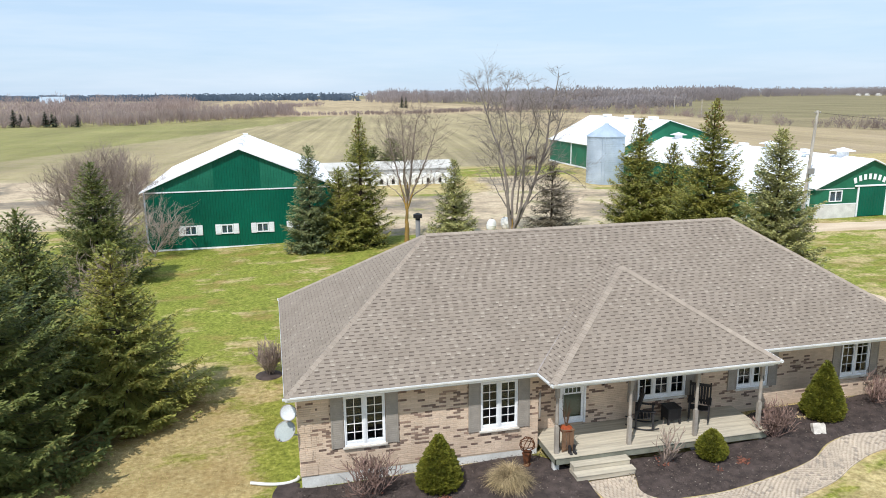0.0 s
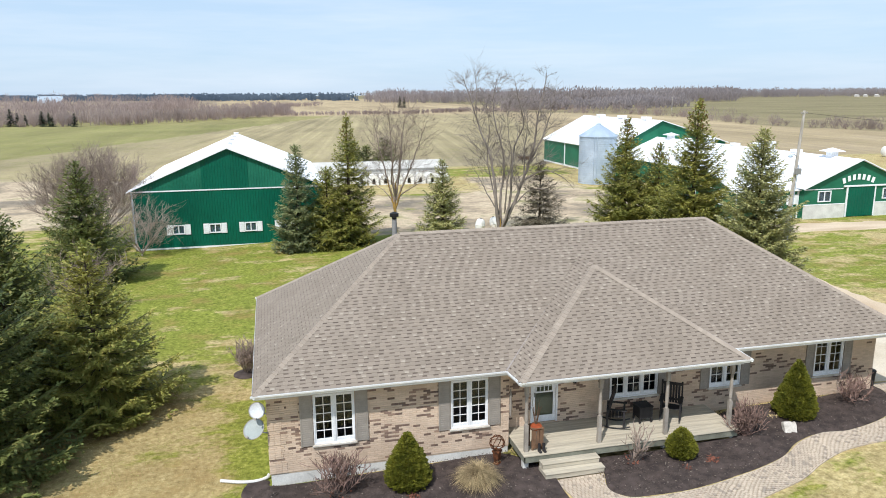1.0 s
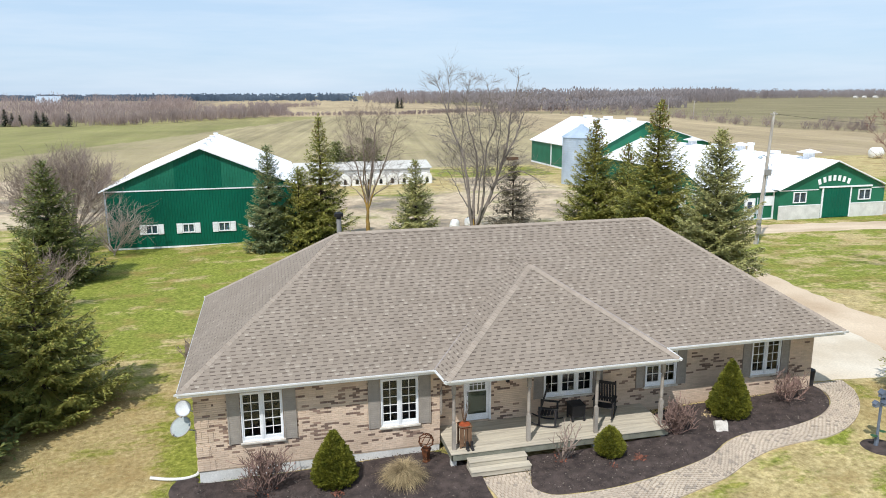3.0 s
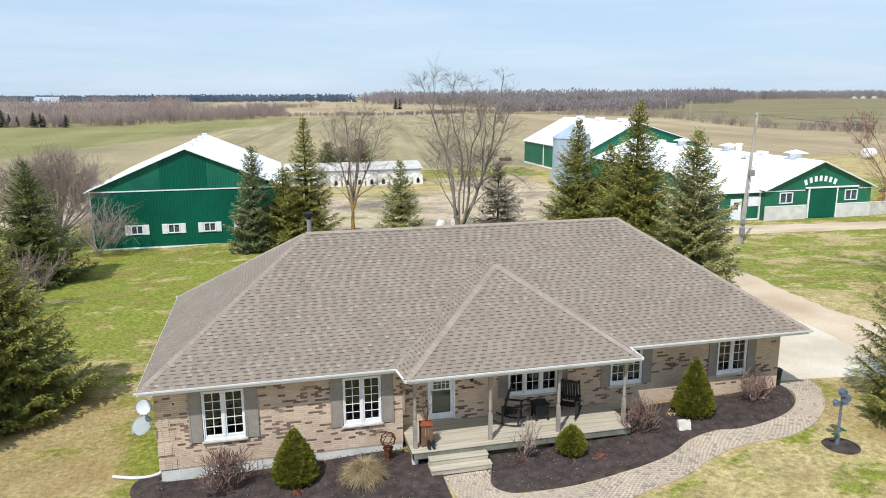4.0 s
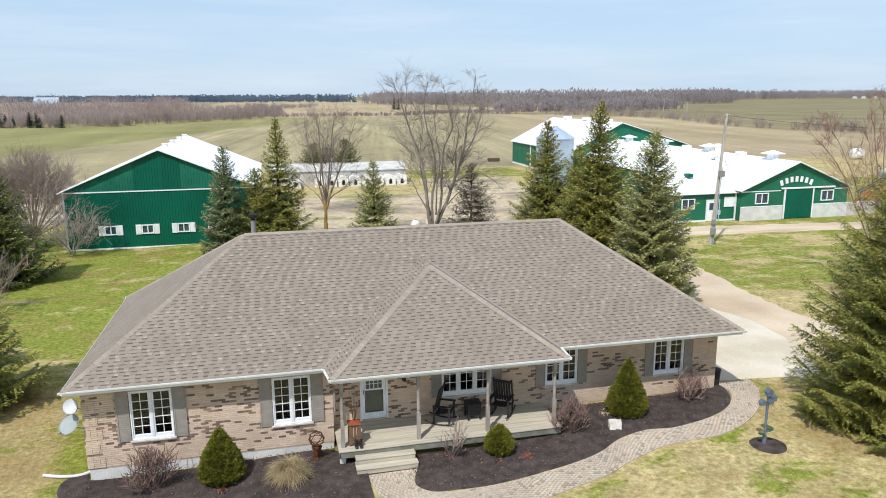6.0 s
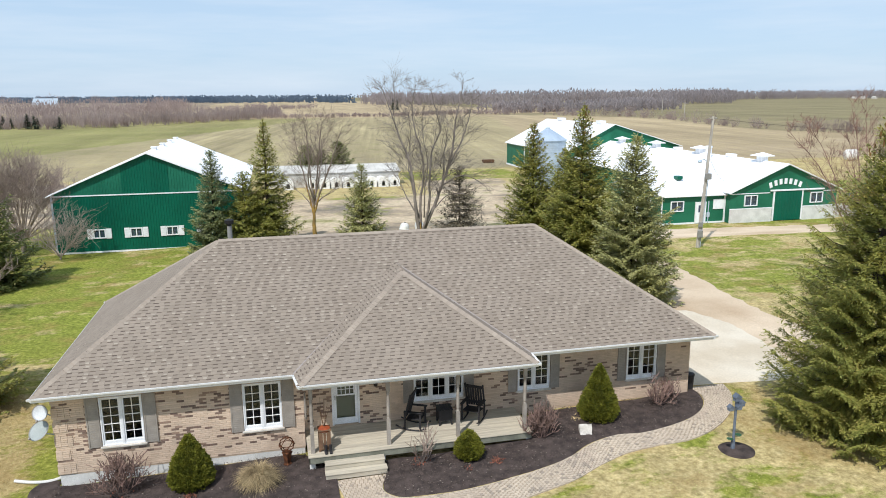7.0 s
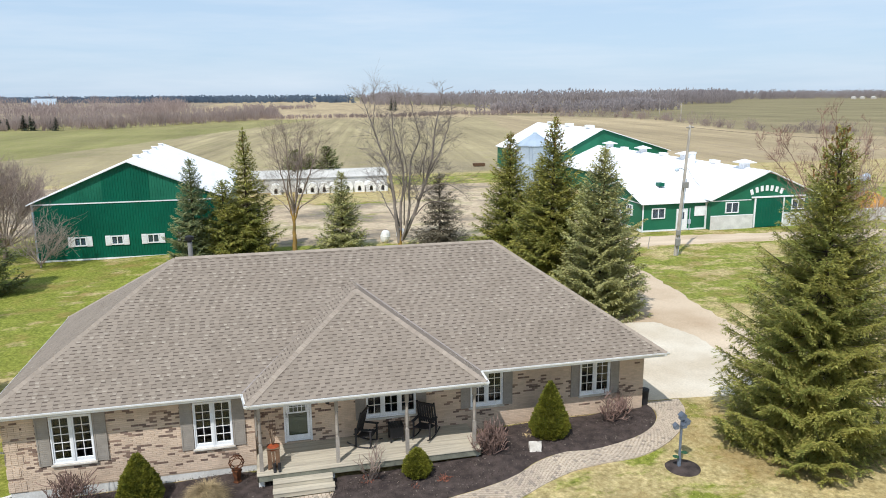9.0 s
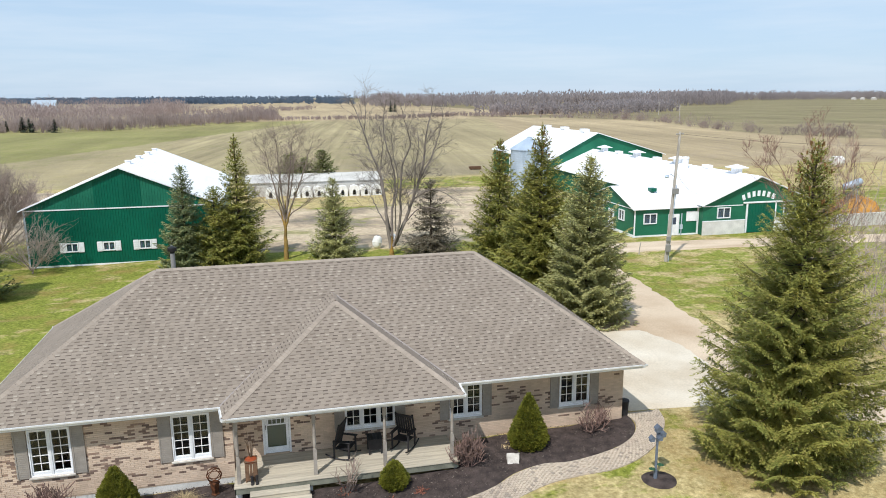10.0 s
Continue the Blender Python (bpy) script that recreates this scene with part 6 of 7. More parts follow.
for i in range(steps):
    s0, s1 = i * length[-1] / steps, (i + 1) * length[-1] / steps
    k0, k1 = np.interp(s0, length, range(260)), np.interp(s1, length, range(260))

    def at_edge(line, k):
        j = min(int(k), 258)
        return line[j].lerp(line[j + 1], k - j)
    a0, b0, a1, b1 = at_edge(inner, k0), at_edge(outer, k0), at_edge(inner, k1), at_edge(outer, k1)
    wide = ((b0 + b1) / 2 - (a0 + a1) / 2).length
    n = max(4, round(wide / 0.135))
    off = 0.5 / n if i % 2 else 0.0
    for j in range(n + (1 if off else 0)):
        t0, t1 = max(0.0, j / n - off), min(1.0, (j + 1) / n - off)
        if t1 - t0 < 0.2 / n:
            continue
        e = 0.012 / wide
        lift = 0.052 + rp.uniform(-0.004, 0.006)
        c = []
        for (p, q), tt in (((a0, b0), t0 + e), ((a0, b0), t1 - e), ((a1, b1), t1 - e), ((a1, b1), t0 + e)):
            c.append(p.lerp(q, tt))
        mid = sum(c, Vector()) / 4
        c = [mid + (p - mid) * 0.93 for p in c]
        if 12.3 < mid.x < 18.2 and count < 300 and 0 < j < n:
            ux = ((c[1] - c[0]) + (c[2] - c[3])) / 2
            uy = ((c[3] - c[0]) + (c[2] - c[1])) / 2
            m = Matrix(((ux.x, uy.x, 0, mid.x), (ux.y, uy.y, 0, mid.y), (0, 0, 1, gz(mid.x, mid.y) + lift), (0, 0, 0, 1)))
            piece("paver", paver_me, walkway, m)
            count += 1
        else:
            k = len(pv.v)
            pv.v.extend((p.x, p.y, gz(p.x, p.y) + lift) for p in c)
            pv.v.extend((p.x, p.y, gz(p.x, p.y) - 0.01) for p in c)
            pv.f.append((k, k + 1, k + 2, k + 3))
            pv.f.extend((k + q, k + 4 + q, k + 4 + (q + 1) % 4, k + (q + 1) % 4) for q in range(4))
part("pavers", pv, M_PAVER, walkway, kind="stuff")

# loose chips on the mulch
rc = random.Random(98)
g = Geo()
for k in range(16000):
    if k % 3:
        x, y = rc.uniform(10.3, 23.5), rc.uniform(-3.7, 0.5)
        edge = np.interp(x, [p[0] for p in BED_EDGE[2:]], [p[1] for p in BED_EDGE[2:]]) + 0.08
        top = -1.5 if x < 16.0 else 0.55
    else:
        x, y = rc.uniform(-0.6, 8.6), rc.uniform(-4.1, 0.0)
        edge = np.interp(x, (-0.9, 0.2, 2.0, 5.0, 7.5, 8.85), (-0.4, -2.4, -3.5, -4.2, -4.1, -3.8))
        top = -0.05
    if not edge < y < top:
        continue
    p = Vector((x, y, bed_z(x, y) + 0.02 + rc.random() * 0.03))
    d = Vector((rc.uniform(-1, 1), rc.uniform(-1, 1), rc.uniform(-0.3, 0.5))).normalized()
    g.kite(p, d, d.orthogonal().normalized(), rc.uniform(0.03, 0.085), rc.uniform(0.008, 0.02))
tagged(part("mulch_chips", g, M_CHIP), "loose shredded bark chips on the beds", "mulch", kind="stuff")

# pale stone tablet in the bed
rock = thing("garden_stone", "pale weathered stone block in the mulch", "stone", at=(17.88, -1.62, bed_z(17.88, -1.62) - 0.02))
rock.rotation_euler = (radians(-28), 0, radians(-12))
bm = bmesh.new()
bmesh.ops.create_cube(bm, size=1)
bmesh.ops.subdivide_edges(bm, edges=list(bm.edges), cuts=3, use_grid_fill=True)
for v in bm.verts:
    v.co = Vector((v.co.x * 0.46, v.co.y * 0.15, v.co.z * 0.36 + 0.18))
    v.co += Vector((1, 0.6, 1)) * 0.05 * noise.noise(v.co * 6)
me = bpy.data.meshes.new("block")
bm.to_mesh(me)
bm.free()
me.materials.append(M_STONE_W)
ob = new("block", me)
ob.parent = rock

# wire globe on a rusty stand
arm = thing("garden_globe", "rusted wire armillary globe on a square tapered stand", "garden ornament", at=(7.30, -0.75, bed_z(7.3, -0.75)))
part("pedestal", Geo().lathe([(0.15, 0), (0.15, 0.05), (0.11, 0.08), (0.16, 0.42), (0.185, 0.44), (0.185, 0.50), (0.0, 0.50)], 4), M_RUST, arm, "square tapered rusty stand", bev=0.008)
for k, (ax, ay) in enumerate(((0, 0), (90, 0), (60, 40), (120, 70), (45, 110))):
    rot = Euler((radians(ax), radians(ay), 0)).to_matrix()
    pts = [rot @ Vector((0.26 * math.cos(2 * math.pi * i / 8), 0.26 * math.sin(2 * math.pi * i / 8), 0)) + Vector((0, 0, 0.76)) for i in range(9)]
    part("hoop", Geo().tube(pts, [0.015] * 9, 5, cap=False), M_RUST, arm)

# blue post with flower-shaped birdhouses in its own mulch ring
px, py = 22.5, -3.65
bird = thing("birdhouse_post", "blue grey wooden post topped with small birdhouses", "birdhouse", at=(px, py, gz(px, py)))
part("post", Geo().box(-0.036, 0.036, -0.036, 0.036, 0, 1.85), M_BLUEPAINT, bird, bev=0.008)
part("post_foot", Geo().box(-0.055, 0.055, -0.055, 0.055, 0, 0.4), M_BLUEPAINT, bird, bev=0.012)
for k, (dx, dy, dz, s) in enumerate(((0.02, 0.0, 1.84, 0.11), (-0.19, 0.02, 1.50, 0.09), (0.17, -0.04, 1.66, 0.10), (0.02, -0.13, 1.58, 0.08))):
    g = Geo().box(dx - s, dx + s, dy - s * 0.8, dy + s * 0.8, dz, dz + s * 1.5)
    bx = part("box", g, M_BLUEPAINT, bird, bev=0.006)
    g = Geo()
    z = dz + s * 1.5
    g.poly((dx - s * 1.3, dy - s, z - 0.02), (dx + s * 1.3, dy - s, z - 0.02), (dx, dy - s, z + s)).poly((dx - s * 1.3, dy + s, z - 0.02), (dx, dy + s, z + s), (dx + s * 1.3, dy + s, z - 0.02))
    g.poly((dx - s * 1.3, dy - s, z - 0.02), (dx, dy - s, z + s), (dx, dy + s, z + s), (dx - s * 1.3, dy + s, z - 0.02)).poly((dx + s * 1.3, dy - s, z - 0.02), (dx + s * 1.3, dy + s, z - 0.02), (dx, dy + s, z + s), (dx, dy - s, z + s))
    part("lid", g, M_BLUEPAINT, bx)
for s in (-1, 1):
    part("leaf", Geo().lathe([(0.0, -0.015), (0.12, 0.0), (0.0, 0.015)], 10, at=(s * 0.16, -0.03, 0.52 + 0.06 * s)), M_LEAFGREEN, bird, "green leaf-shaped plaque")
ring = Geo().lathe([(0.63, -0.06), (0.61, 0.03), (0.3, 0.06), (0.05, 0.07)], 40, at=(px + 0.12, py - 0.05, gz(px, py)))
tagged(part("mulch_ring", ring, M_MULCH, smooth=True), "round ring of dark mulch about the post", "garden bed", kind="structure")

ring = Geo().lathe([(0.62, -0.06), (0.58, 0.03), (0.3, 0.06), (0.05, 0.07)], 36, at=(-1.0, 10.1, gz(-1.05, 10.1)))
tagged(part("mulch_ring", ring, M_MULCH, smooth=True), "dark mulch about the bare shrub at the corner", "garden bed", kind="structure")

# drain pipe on the lawn, bin by the east wall
pipe = thing("drain_pipe", "white corrugated drain pipe lying on the grass", "pipe", at=(0, 0, 0))
pts = [(-0.05, 0.55, 0.22), (-0.16, 0.50, 0.12), (-0.5, 0.42, gz(-0.5, 0.4) + 0.07), (-1.0, 0.5, gz(-1, 0.5) + 0.07), (-1.6, 0.75, gz(-1.6, 0.7) + 0.07)]
cp = curve_pts(pts, 60)
part("hose", Geo().tube(cp, [0.058 if i % 2 else 0.05 for i in range(60)], 8), M_SOFFIT, pipe)
binx = thing("waste_bin", "dark brown bin against the brick corner", "bin", at=(23.62, 0.95, gz(23.6, 0.95) + 0.06))
part("body", Geo().lathe([(0.17, 0), (0.20, 0.55), (0.21, 0.56), (0.21, 0.6)], 14), M_DARKWOOD, binx)
part("lid", Geo().lathe([(0.22, 0.6), (0.21, 0.65), (0.08, 0.7), (0.0, 0.7)], 14), M_DARKWOOD, binx)

# short grass and straw blades on the near lawn
rgb = random.Random(99)
g = Geo()
for k in range(36000):
    x = rgb.uniform(-9.0, 27.0)
    y = rgb.uniform(-7.0, 9.0)
    if x > -0.8 and y > np.interp(x, (-1, 2, 5, 9, 11.9, 15, 18.8, 22.85, 25.4, 27), (-0.6, -3.8, -4.4, -5.0, -5.45, -4.65, -3.2, -2.4, 1.0, 3.0)):
        continue
    if 8.6 < x < 11 and y > -5.7:
        continue
    p = Vector((x, y, gz(x, y)))
    d = Vector((rgb.uniform(-1.4, 1.4), rgb.uniform(-1.4, 1.4), 1)).normalized()
    g.kite(p, d, d.orthogonal().normalized(), rgb.uniform(0.02, 0.045), rgb.uniform(0.008, 0.018), 0.3)
tagged(part("grass", g, M_GRASSBLADE), "short patchy spring grass", "grass", kind="stuff")


# ---- farm buildings ----
def ribbed(g, x0, x1, z_top, z0, y, pitch=0.225, depth=0.022, m=None):
    """Ribbed sheet along x; z_top(x) gives its upper edge. Faces -y."""
    xs = []
    x = x0
    while x < x1 - 1e-6:
        for dx, d in ((0.0, 0), (pitch * 0.70, 0), (pitch * 0.78, 1), (pitch * 0.92, 1)):
            if x + dx < x1:
                xs.append((x + dx, d))
        x += pitch
    xs.append((x1, 0))
    k = len(g.v)
    for xx, d in xs:
        for zz in (z0, z_top(xx)):
            p = Vector((xx, y - depth * d, zz))
            g.v.append(tuple(m @ p if m is not None else p))
    for i in range(len(xs) - 1):
        a = k + 2 * i
        g.f.append((a, a + 2, a + 3, a + 1))


def steel_roof(g, a, b, c, d, pitch=0.6, h=0.03, thick=0.06):
    """A ribbed roof sheet: a-b along the eave, d-c along the ridge."""
    a, b, c, d = Vector(a), Vector(b), Vector(c), Vector(d)
    n = (b - a).cross(d - a).normalized()
    if n.z < 0:
        n = -n
    L = (b - a).length
    cnt = max(2, int(L / pitch))
    ts = [(0.0, 0.0)]
    for i in range(1, cnt):
        t = i / cnt
        w = 0.04 / L
        ts.extend(((t - w, 0.0), (t, h), (t + w, 0.0)))
    ts.append((1.0, 0.0))
    k = len(g.v)
    for t, lift in ts:
        p, q = a.lerp(b, t), d.lerp(c, t)
        g.v.extend(tuple(r) for r in (p + n * lift, q + n * lift, p - n * thick, q - n * thick))
    for i in range(len(ts) - 1):
        o, r = k + 4 * i, k + 4 * i + 4
        g.f.extend(((o, r, r + 1, o + 1), (o + 2, o + 3, r + 3, r + 2), (o, o + 2, r + 2, r), (o + 1, r + 1, r + 3, o + 3)))
    e = k + 4 * (len(ts) - 1)
    g.f.extend(((k, k + 1, k + 3, k + 2), (e, e + 2, e + 3, e + 1)))


def farm_window(parent, x, y, z, w, h, face, shutters=0.0, cols=2):
    """White framed slider in a sheet wall. face: (turn about z in degrees)."""
    win = new("window")
    win.parent = parent
    win.matrix_basis = pose(x, y, z, 0, 0, face)
    g = Geo()
    t = 0.09
    g.box(-w / 2, w / 2, -0.09, 0.02, 0, t).box(-w / 2, w / 2, -0.09, 0.02, h - t, h).box(-w / 2, -w / 2 + t, -0.09, 0.02, t, h - t).box(w / 2 - t, w / 2, -0.09, 0.02, t, h - t)
    for k in range(1, cols):
        xx = -w / 2 + w * k / cols
        g.box(xx - 0.04, xx + 0.04, -0.07, 0.02, t, h - t)
    part("window_frame", g, M_VINYL, win)
    p = part("pane", Geo().box(-w / 2 + t, w / 2 - t, -0.035, -0.025, t, h - t), M_GLASS, win)
    p.visible_shadow = False
    # dark sheet on the wall stands in for the unlit interior
    part("dark_backing", Geo().box(-w / 2 + t, w / 2 - t, -0.006, 0.0, t, h - t), M_ROOM, win)
    if shutters:
        for s in (-1, 1):
            a = s * (w / 2 + 0.02)
            sh = Geo().box(min(a, a + s * shutters), max(a, a + s * shutters), -0.075, -0.04, -0.03, h + 0.03)
            for k in range(4):
                z0 = 0.06 + k * (h - 0.06) / 4
                sh.box(min(a, a + s * shutters) + 0.05, max(a, a + s * shutters) - 0.05, -0.09, -0.076, z0, z0 + h / 4 - 0.07)
            part("shutter", sh, M_VINYL, win, "white louvred shutter")
    return win


# west machinery barn
BX0, BX1, BXR, BY0, BY1 = -10.72, 4.85, -2.95, 41.45, 64.2
BE, BR, BB = 4.60, 7.90, -0.42
barn = thing("barn", "dark green ribbed steel barn with a white steel roof", "barn")
top = lambda x: BE + (BR - BE) * (1 - abs(x - BXR) / (BXR - BX0)) if x < BXR else BE + (BR - BE) * (1 - (x - BXR) / (BX1 - BXR))
g = Geo()
ribbed(g, BX0, BX1, lambda x: 4.50, BB + 0.12, BY0)
part("wall", g, M_GREEN, barn, "dark green ribbed gable wall")
g = Geo()
ribbed(g, BX0, -5.15, top, 4.52, BY0 - 0.002)
part("gable", g, M_GREEN_FADED, barn, "faded green gable sheets")
g = Geo()
ribbed(g, -1.35, BX1, top, 4.52, BY0 - 0.002)
part("gable", g, M_GREEN_FADED, barn, "faded green gable sheets")
g = Geo()
ribbed(g, -5.15, BXR, top, 4.52, BY0 - 0.02)
ribbed(g, BXR, -1.35, top, 4.52, BY0 - 0.02)
part("gable_door", g, M_GREEN, barn, "darker green panel in the gable")
g = Geo()
part("side_wall", Geo().box(BX0, BX0 + 0.1, BY0 + 0.02, BY1, BB, BE), M_GREEN, barn)
part("side_wall", Geo().box(BX1 - 0.1, BX1, BY0 + 0.02, BY1, BB, BE), M_GREEN, barn)
g = Geo().poly((BX0, BY1, BB), (BX0, BY1, BE), (BXR, BY1, BR), (BX1, BY1, BE), (BX1, BY1, BB)).box(BX0 + 0.2, BX1 - 0.2, BY1 - 0.2, BY1 - 0.05, BB, BE)
part("back_wall", g, M_GREEN, barn)
ov = 0.35
sl = (BR - BE) / (BXR - BX0)
sr = (BR - BE) / (BX1 - BXR)
g = Geo()
steel_roof(g, (BX0 - ov, BY0 - 0.3, BE - ov * sl + 0.1), (BX0 - ov, BY1 + 0.3, BE - ov * sl + 0.1), (BXR, BY1 + 0.3, BR + 0.1), (BXR, BY0 - 0.3, BR + 0.1), 0.9)
part("roof", g, M_ROOFSTEEL, barn, "white ribbed steel roof")
g = Geo()
steel_roof(g, (BX1 + ov, BY1 + 0.3, BE - ov * sr + 0.1), (BX1 + ov, BY0 - 0.3, BE - ov * sr + 0.1), (BXR, BY0 - 0.3, BR + 0.1), (BXR, BY1 + 0.3, BR + 0.1), 0.9)
part("roof", g, M_ROOFSTEEL, barn, "white ribbed steel roof")
g = Geo()
g.box(BX0 - 0.03, BX1 + 0.03, BY0 - 0.06, BY0 - 0.02, 4.46, 4.56)
part("trim", g, M_VINYL, barn, "white trim band")
g = Geo().box(BX0 - 0.04, BX0 + 0.1, BY0 - 0.05, BY0 - 0.005, BB, BE)
part("corner_trim", g, M_GALV, barn)
g = Geo().box(BX0 - 0.03, BX1, BY0 - 0.05, BY0 - 0.01, BB, BB + 0.14)
part("base_trim", g, M_VINYL, barn, "white base board")
for a, b in (((BX0 - ov, BE - ov * sl), (BXR, BR)), ((BXR, BR), (BX1 + ov, BE - ov * sr))):
    g = Geo().poly((a[0], BY0 - 0.31, a[1] + 0.11), (b[0], BY0 - 0.31, b[1] + 0.11), (b[0], BY0 - 0.31, b[1] + 0.01), (a[0], BY0 - 0.31, a[1] + 0.01))
    g.poly((a[0], BY0 - 0.28, a[1] + 0.11), (a[0], BY0 - 0.28, a[1] + 0.01), (b[0], BY0 - 0.28, b[1] + 0.01), (b[0], BY0 - 0.28, b[1] + 0.11))
    part("barge_board", g, M_ROOFSTEEL, barn, "white roof edge")
for x in (-7.25, -4.30, -1.37, 1.6):
    farm_window(barn, x, BY0 - 0.01, 0.82, 1.0, 0.80, 0, shutters=0.44)
for y in (46.0, 51.5, 57.0, 62.0):
    g = Geo().box(-0.2, 0.2, -0.3, 0.3, -0.16, 0.08).box(-0.27, 0.27, -0.38, 0.38, 0.08, 0.14)
    ob = part("ridge_vent", g, M_ROOFSTEEL, barn, "low white ridge vent", bev=0.02)
    ob.location = (BXR, y, BR + 0.16)


def gable_building(name, label, x0, x1, xr, y0, y1, eave, ridge, base, wall_mat, roof_mat, over=0.35, eave2=None):
    """Long building with its gable to -y."""
    th = thing(name, label, "barn")
    e2 = eave if eave2 is None else eave2
    g = Geo()
    g.poly((x0, y0, base), (x1, y0, base), (x1, y0, e2), (xr, y0, ridge), (x0, y0, eave))
    g.poly((x0, y0 + 0.15, base), (x0, y0 + 0.15, eave), (xr, y0 + 0.15, ridge), (x1, y0 + 0.15, e2), (x1, y0 + 0.15, base))
    part("gable_wall", g, wall_mat, th)
    g = Geo().poly((x0, y1, base), (x0, y1, eave), (xr, y1, ridge), (x1, y1, e2), (x1, y1, base)).box(x0 + 0.1, x1 - 0.1, y1 - 0.3, y1 - 0.1, base, eave)
    part("back_wall", g, wall_mat, th)
    for s in ((x0, x0 + 0.15), (x1 - 0.15, x1)):
        part("side_wall", Geo().box(s[0], s[1], y0 + 0.01, y1, base, eave), wall_mat, th)
    a = (ridge - eave) / (xr - x0)
    b = (ridge - e2) / (x1 - xr)
    g = Geo()
    steel_roof(g, (x0 - over, y0 - 0.35, eave - over * a + 0.1), (x0 - over, y1 + 0.3, eave - over * a + 0.1), (xr, y1 + 0.3, ridge + 0.1), (xr, y0 - 0.35, ridge + 0.1), 0.9)
    part("roof", g, roof_mat, th, "white ribbed steel roof")
    g = Geo()
    steel_roof(g, (x1 + over, y1 + 0.3, e2 - over * b + 0.1), (x1 + over, y0 - 0.35, e2 - over * b + 0.1), (xr, y0 - 0.35, ridge + 0.1), (xr, y1 + 0.3, ridge + 0.1), 0.9)
    part("roof", g, roof_mat, th, "white ribbed steel roof")
    for p, q in (((x0 - over, eave - over * a), (xr, ridge)), ((xr, ridge), (x1 + over, e2 - over * b))):
        g = Geo().box(0, 1, 0, 0.03, 0.0, 0.10)
        L = math.hypot(q[0] - p[0], q[1] - p[1])
        rot = Matrix.Translation((p[0], y0 - 0.38, p[1])) @ Matrix.Rotation(-math.atan2(q[1] - p[1], q[0] - p[0]), 4, "Y") @ Matrix.Diagonal((L, 1, 1, 1))
        g.v = [tuple(rot @ Vector(v)) for v in g.v]
        part("barge_board", g, roof_mat, th)
    return th


def turret(parent, x, y, z, s=0.9):
    """Square ventilator with a wide low cap."""
    v = part("ventilator", Geo().box(-s * 0.45, s * 0.45, -s * 0.45, s * 0.45, -0.6, 0.55), M_ROOFSTEEL, parent, "white roof ventilator", bev=0.02)
    v.location = (x, y, z - 0.18)
    g = Geo()
    w = s * 0.95
    for k in range(4):
        a, b = ((-w, -w), (w, -w), (w, w), (-w, w))[k], ((w, -w), (w, w), (-w, w), (-w, -w))[k]
        g.poly((a[0], a[1], 0.62), (b[0], b[1], 0.62), (0, 0, 0.95))
    g.box(-w, w, -w, w, 0.55, 0.618)
    part("cap", g, M_ROOFSTEEL, v)


# dairy barn
DYY = 38.3
dairy = gable_building("dairy_barn", "long low green dairy barn with a white steel roof", 51.42, 63.85, 57.65, DYY, 79.8, 2.95, 5.55, -0.12, M_GREEN_D, M_ROOFSTEEL)
for x0, x1 in ((51.40, 56.2), (59.75, 63.87)):
    part("block_base", Geo().box(x0, x1, DYY - 0.09, DYY - 0.005, -0.3, 1.20), M_CONCRETE, dairy, "pale concrete block base")
for x0, x1, y0, z0 in ((51.40, 56.2, 0.11, 1.205), (59.75, 63.87, 0.11, 1.205), (51.40, 55.9, 0.05, 2.72), (62.2, 63.87, 0.05, 2.72)):
    part("trim_board", Geo().box(x0, x1, DYY - y0, DYY - 0.006, z0, z0 + 0.083), M_VINYL, dairy, "white trim board")
g = Geo()
ribbed(g, 56.45, 59.60, lambda x: 2.85, -0.08, DYY - 0.10, 0.32, 0.03)
part("sliding_door", g, M_GREEN, dairy, "large green sliding door")
for x in (56.28, 59.60):
    part("door_post", Geo().box(x, x + 0.16, DYY - 0.12, DYY - 0.02, -0.1, 2.9), M_VINYL, dairy)
g = Geo().box(55.9, 62.2, DYY - 0.18, DYY - 0.02, 2.90, 3.06)
part("door_track", g, M_VINYL, dairy, "white sliding door track cover", bev=0.02)
farm_window(dairy, 53.75, DYY - 0.01, 1.50, 1.5, 1.1, 0)
farm_window(dairy, 61.40, DYY - 0.01, 1.56, 1.5, 1.1, 0)
# arched name in plain white bars, one a letter
for k in range(7):
    t = (k - 3) / 3
    x, z = 57.62 + 1.72 * t, 3.88 - 0.36 * t * t
    g = Geo().box(-0.17, 0.17, -0.04, 0.0, -0.28, 0.28)
    ob = part("sign_bar", g, M_VINYL, dairy, "white bar of an arched sign", bev=0.015)
    ob.matrix_basis = pose(x, DYY - 0.02, z, 0, 18 * t, 0)
for y in (42.2, 53.6, 63.8, 73.6):
    turret(dairy, 57.65, y, 5.72)
for y in (47.5, 58.5, 69.0):
    ob = part("ridge_vent", Geo().box(-0.35, 0.35, -0.6, 0.6, -0.1, 0.25), M_ROOFSTEEL, dairy, "low white ridge vent", bev=0.03)
    ob.location = (57.65, y, 5.68)
g = Geo().lathe([(0.35, 0), (0.35, 1.5), (0.42, 1.55), (0.42, 1.75), (0.0, 1.8)], 16)
ob = part("exhaust_stack", g, M_ROOFSTEEL, dairy, "round pale exhaust stack")
ob.location = (56.4, 50.0, 4.9)
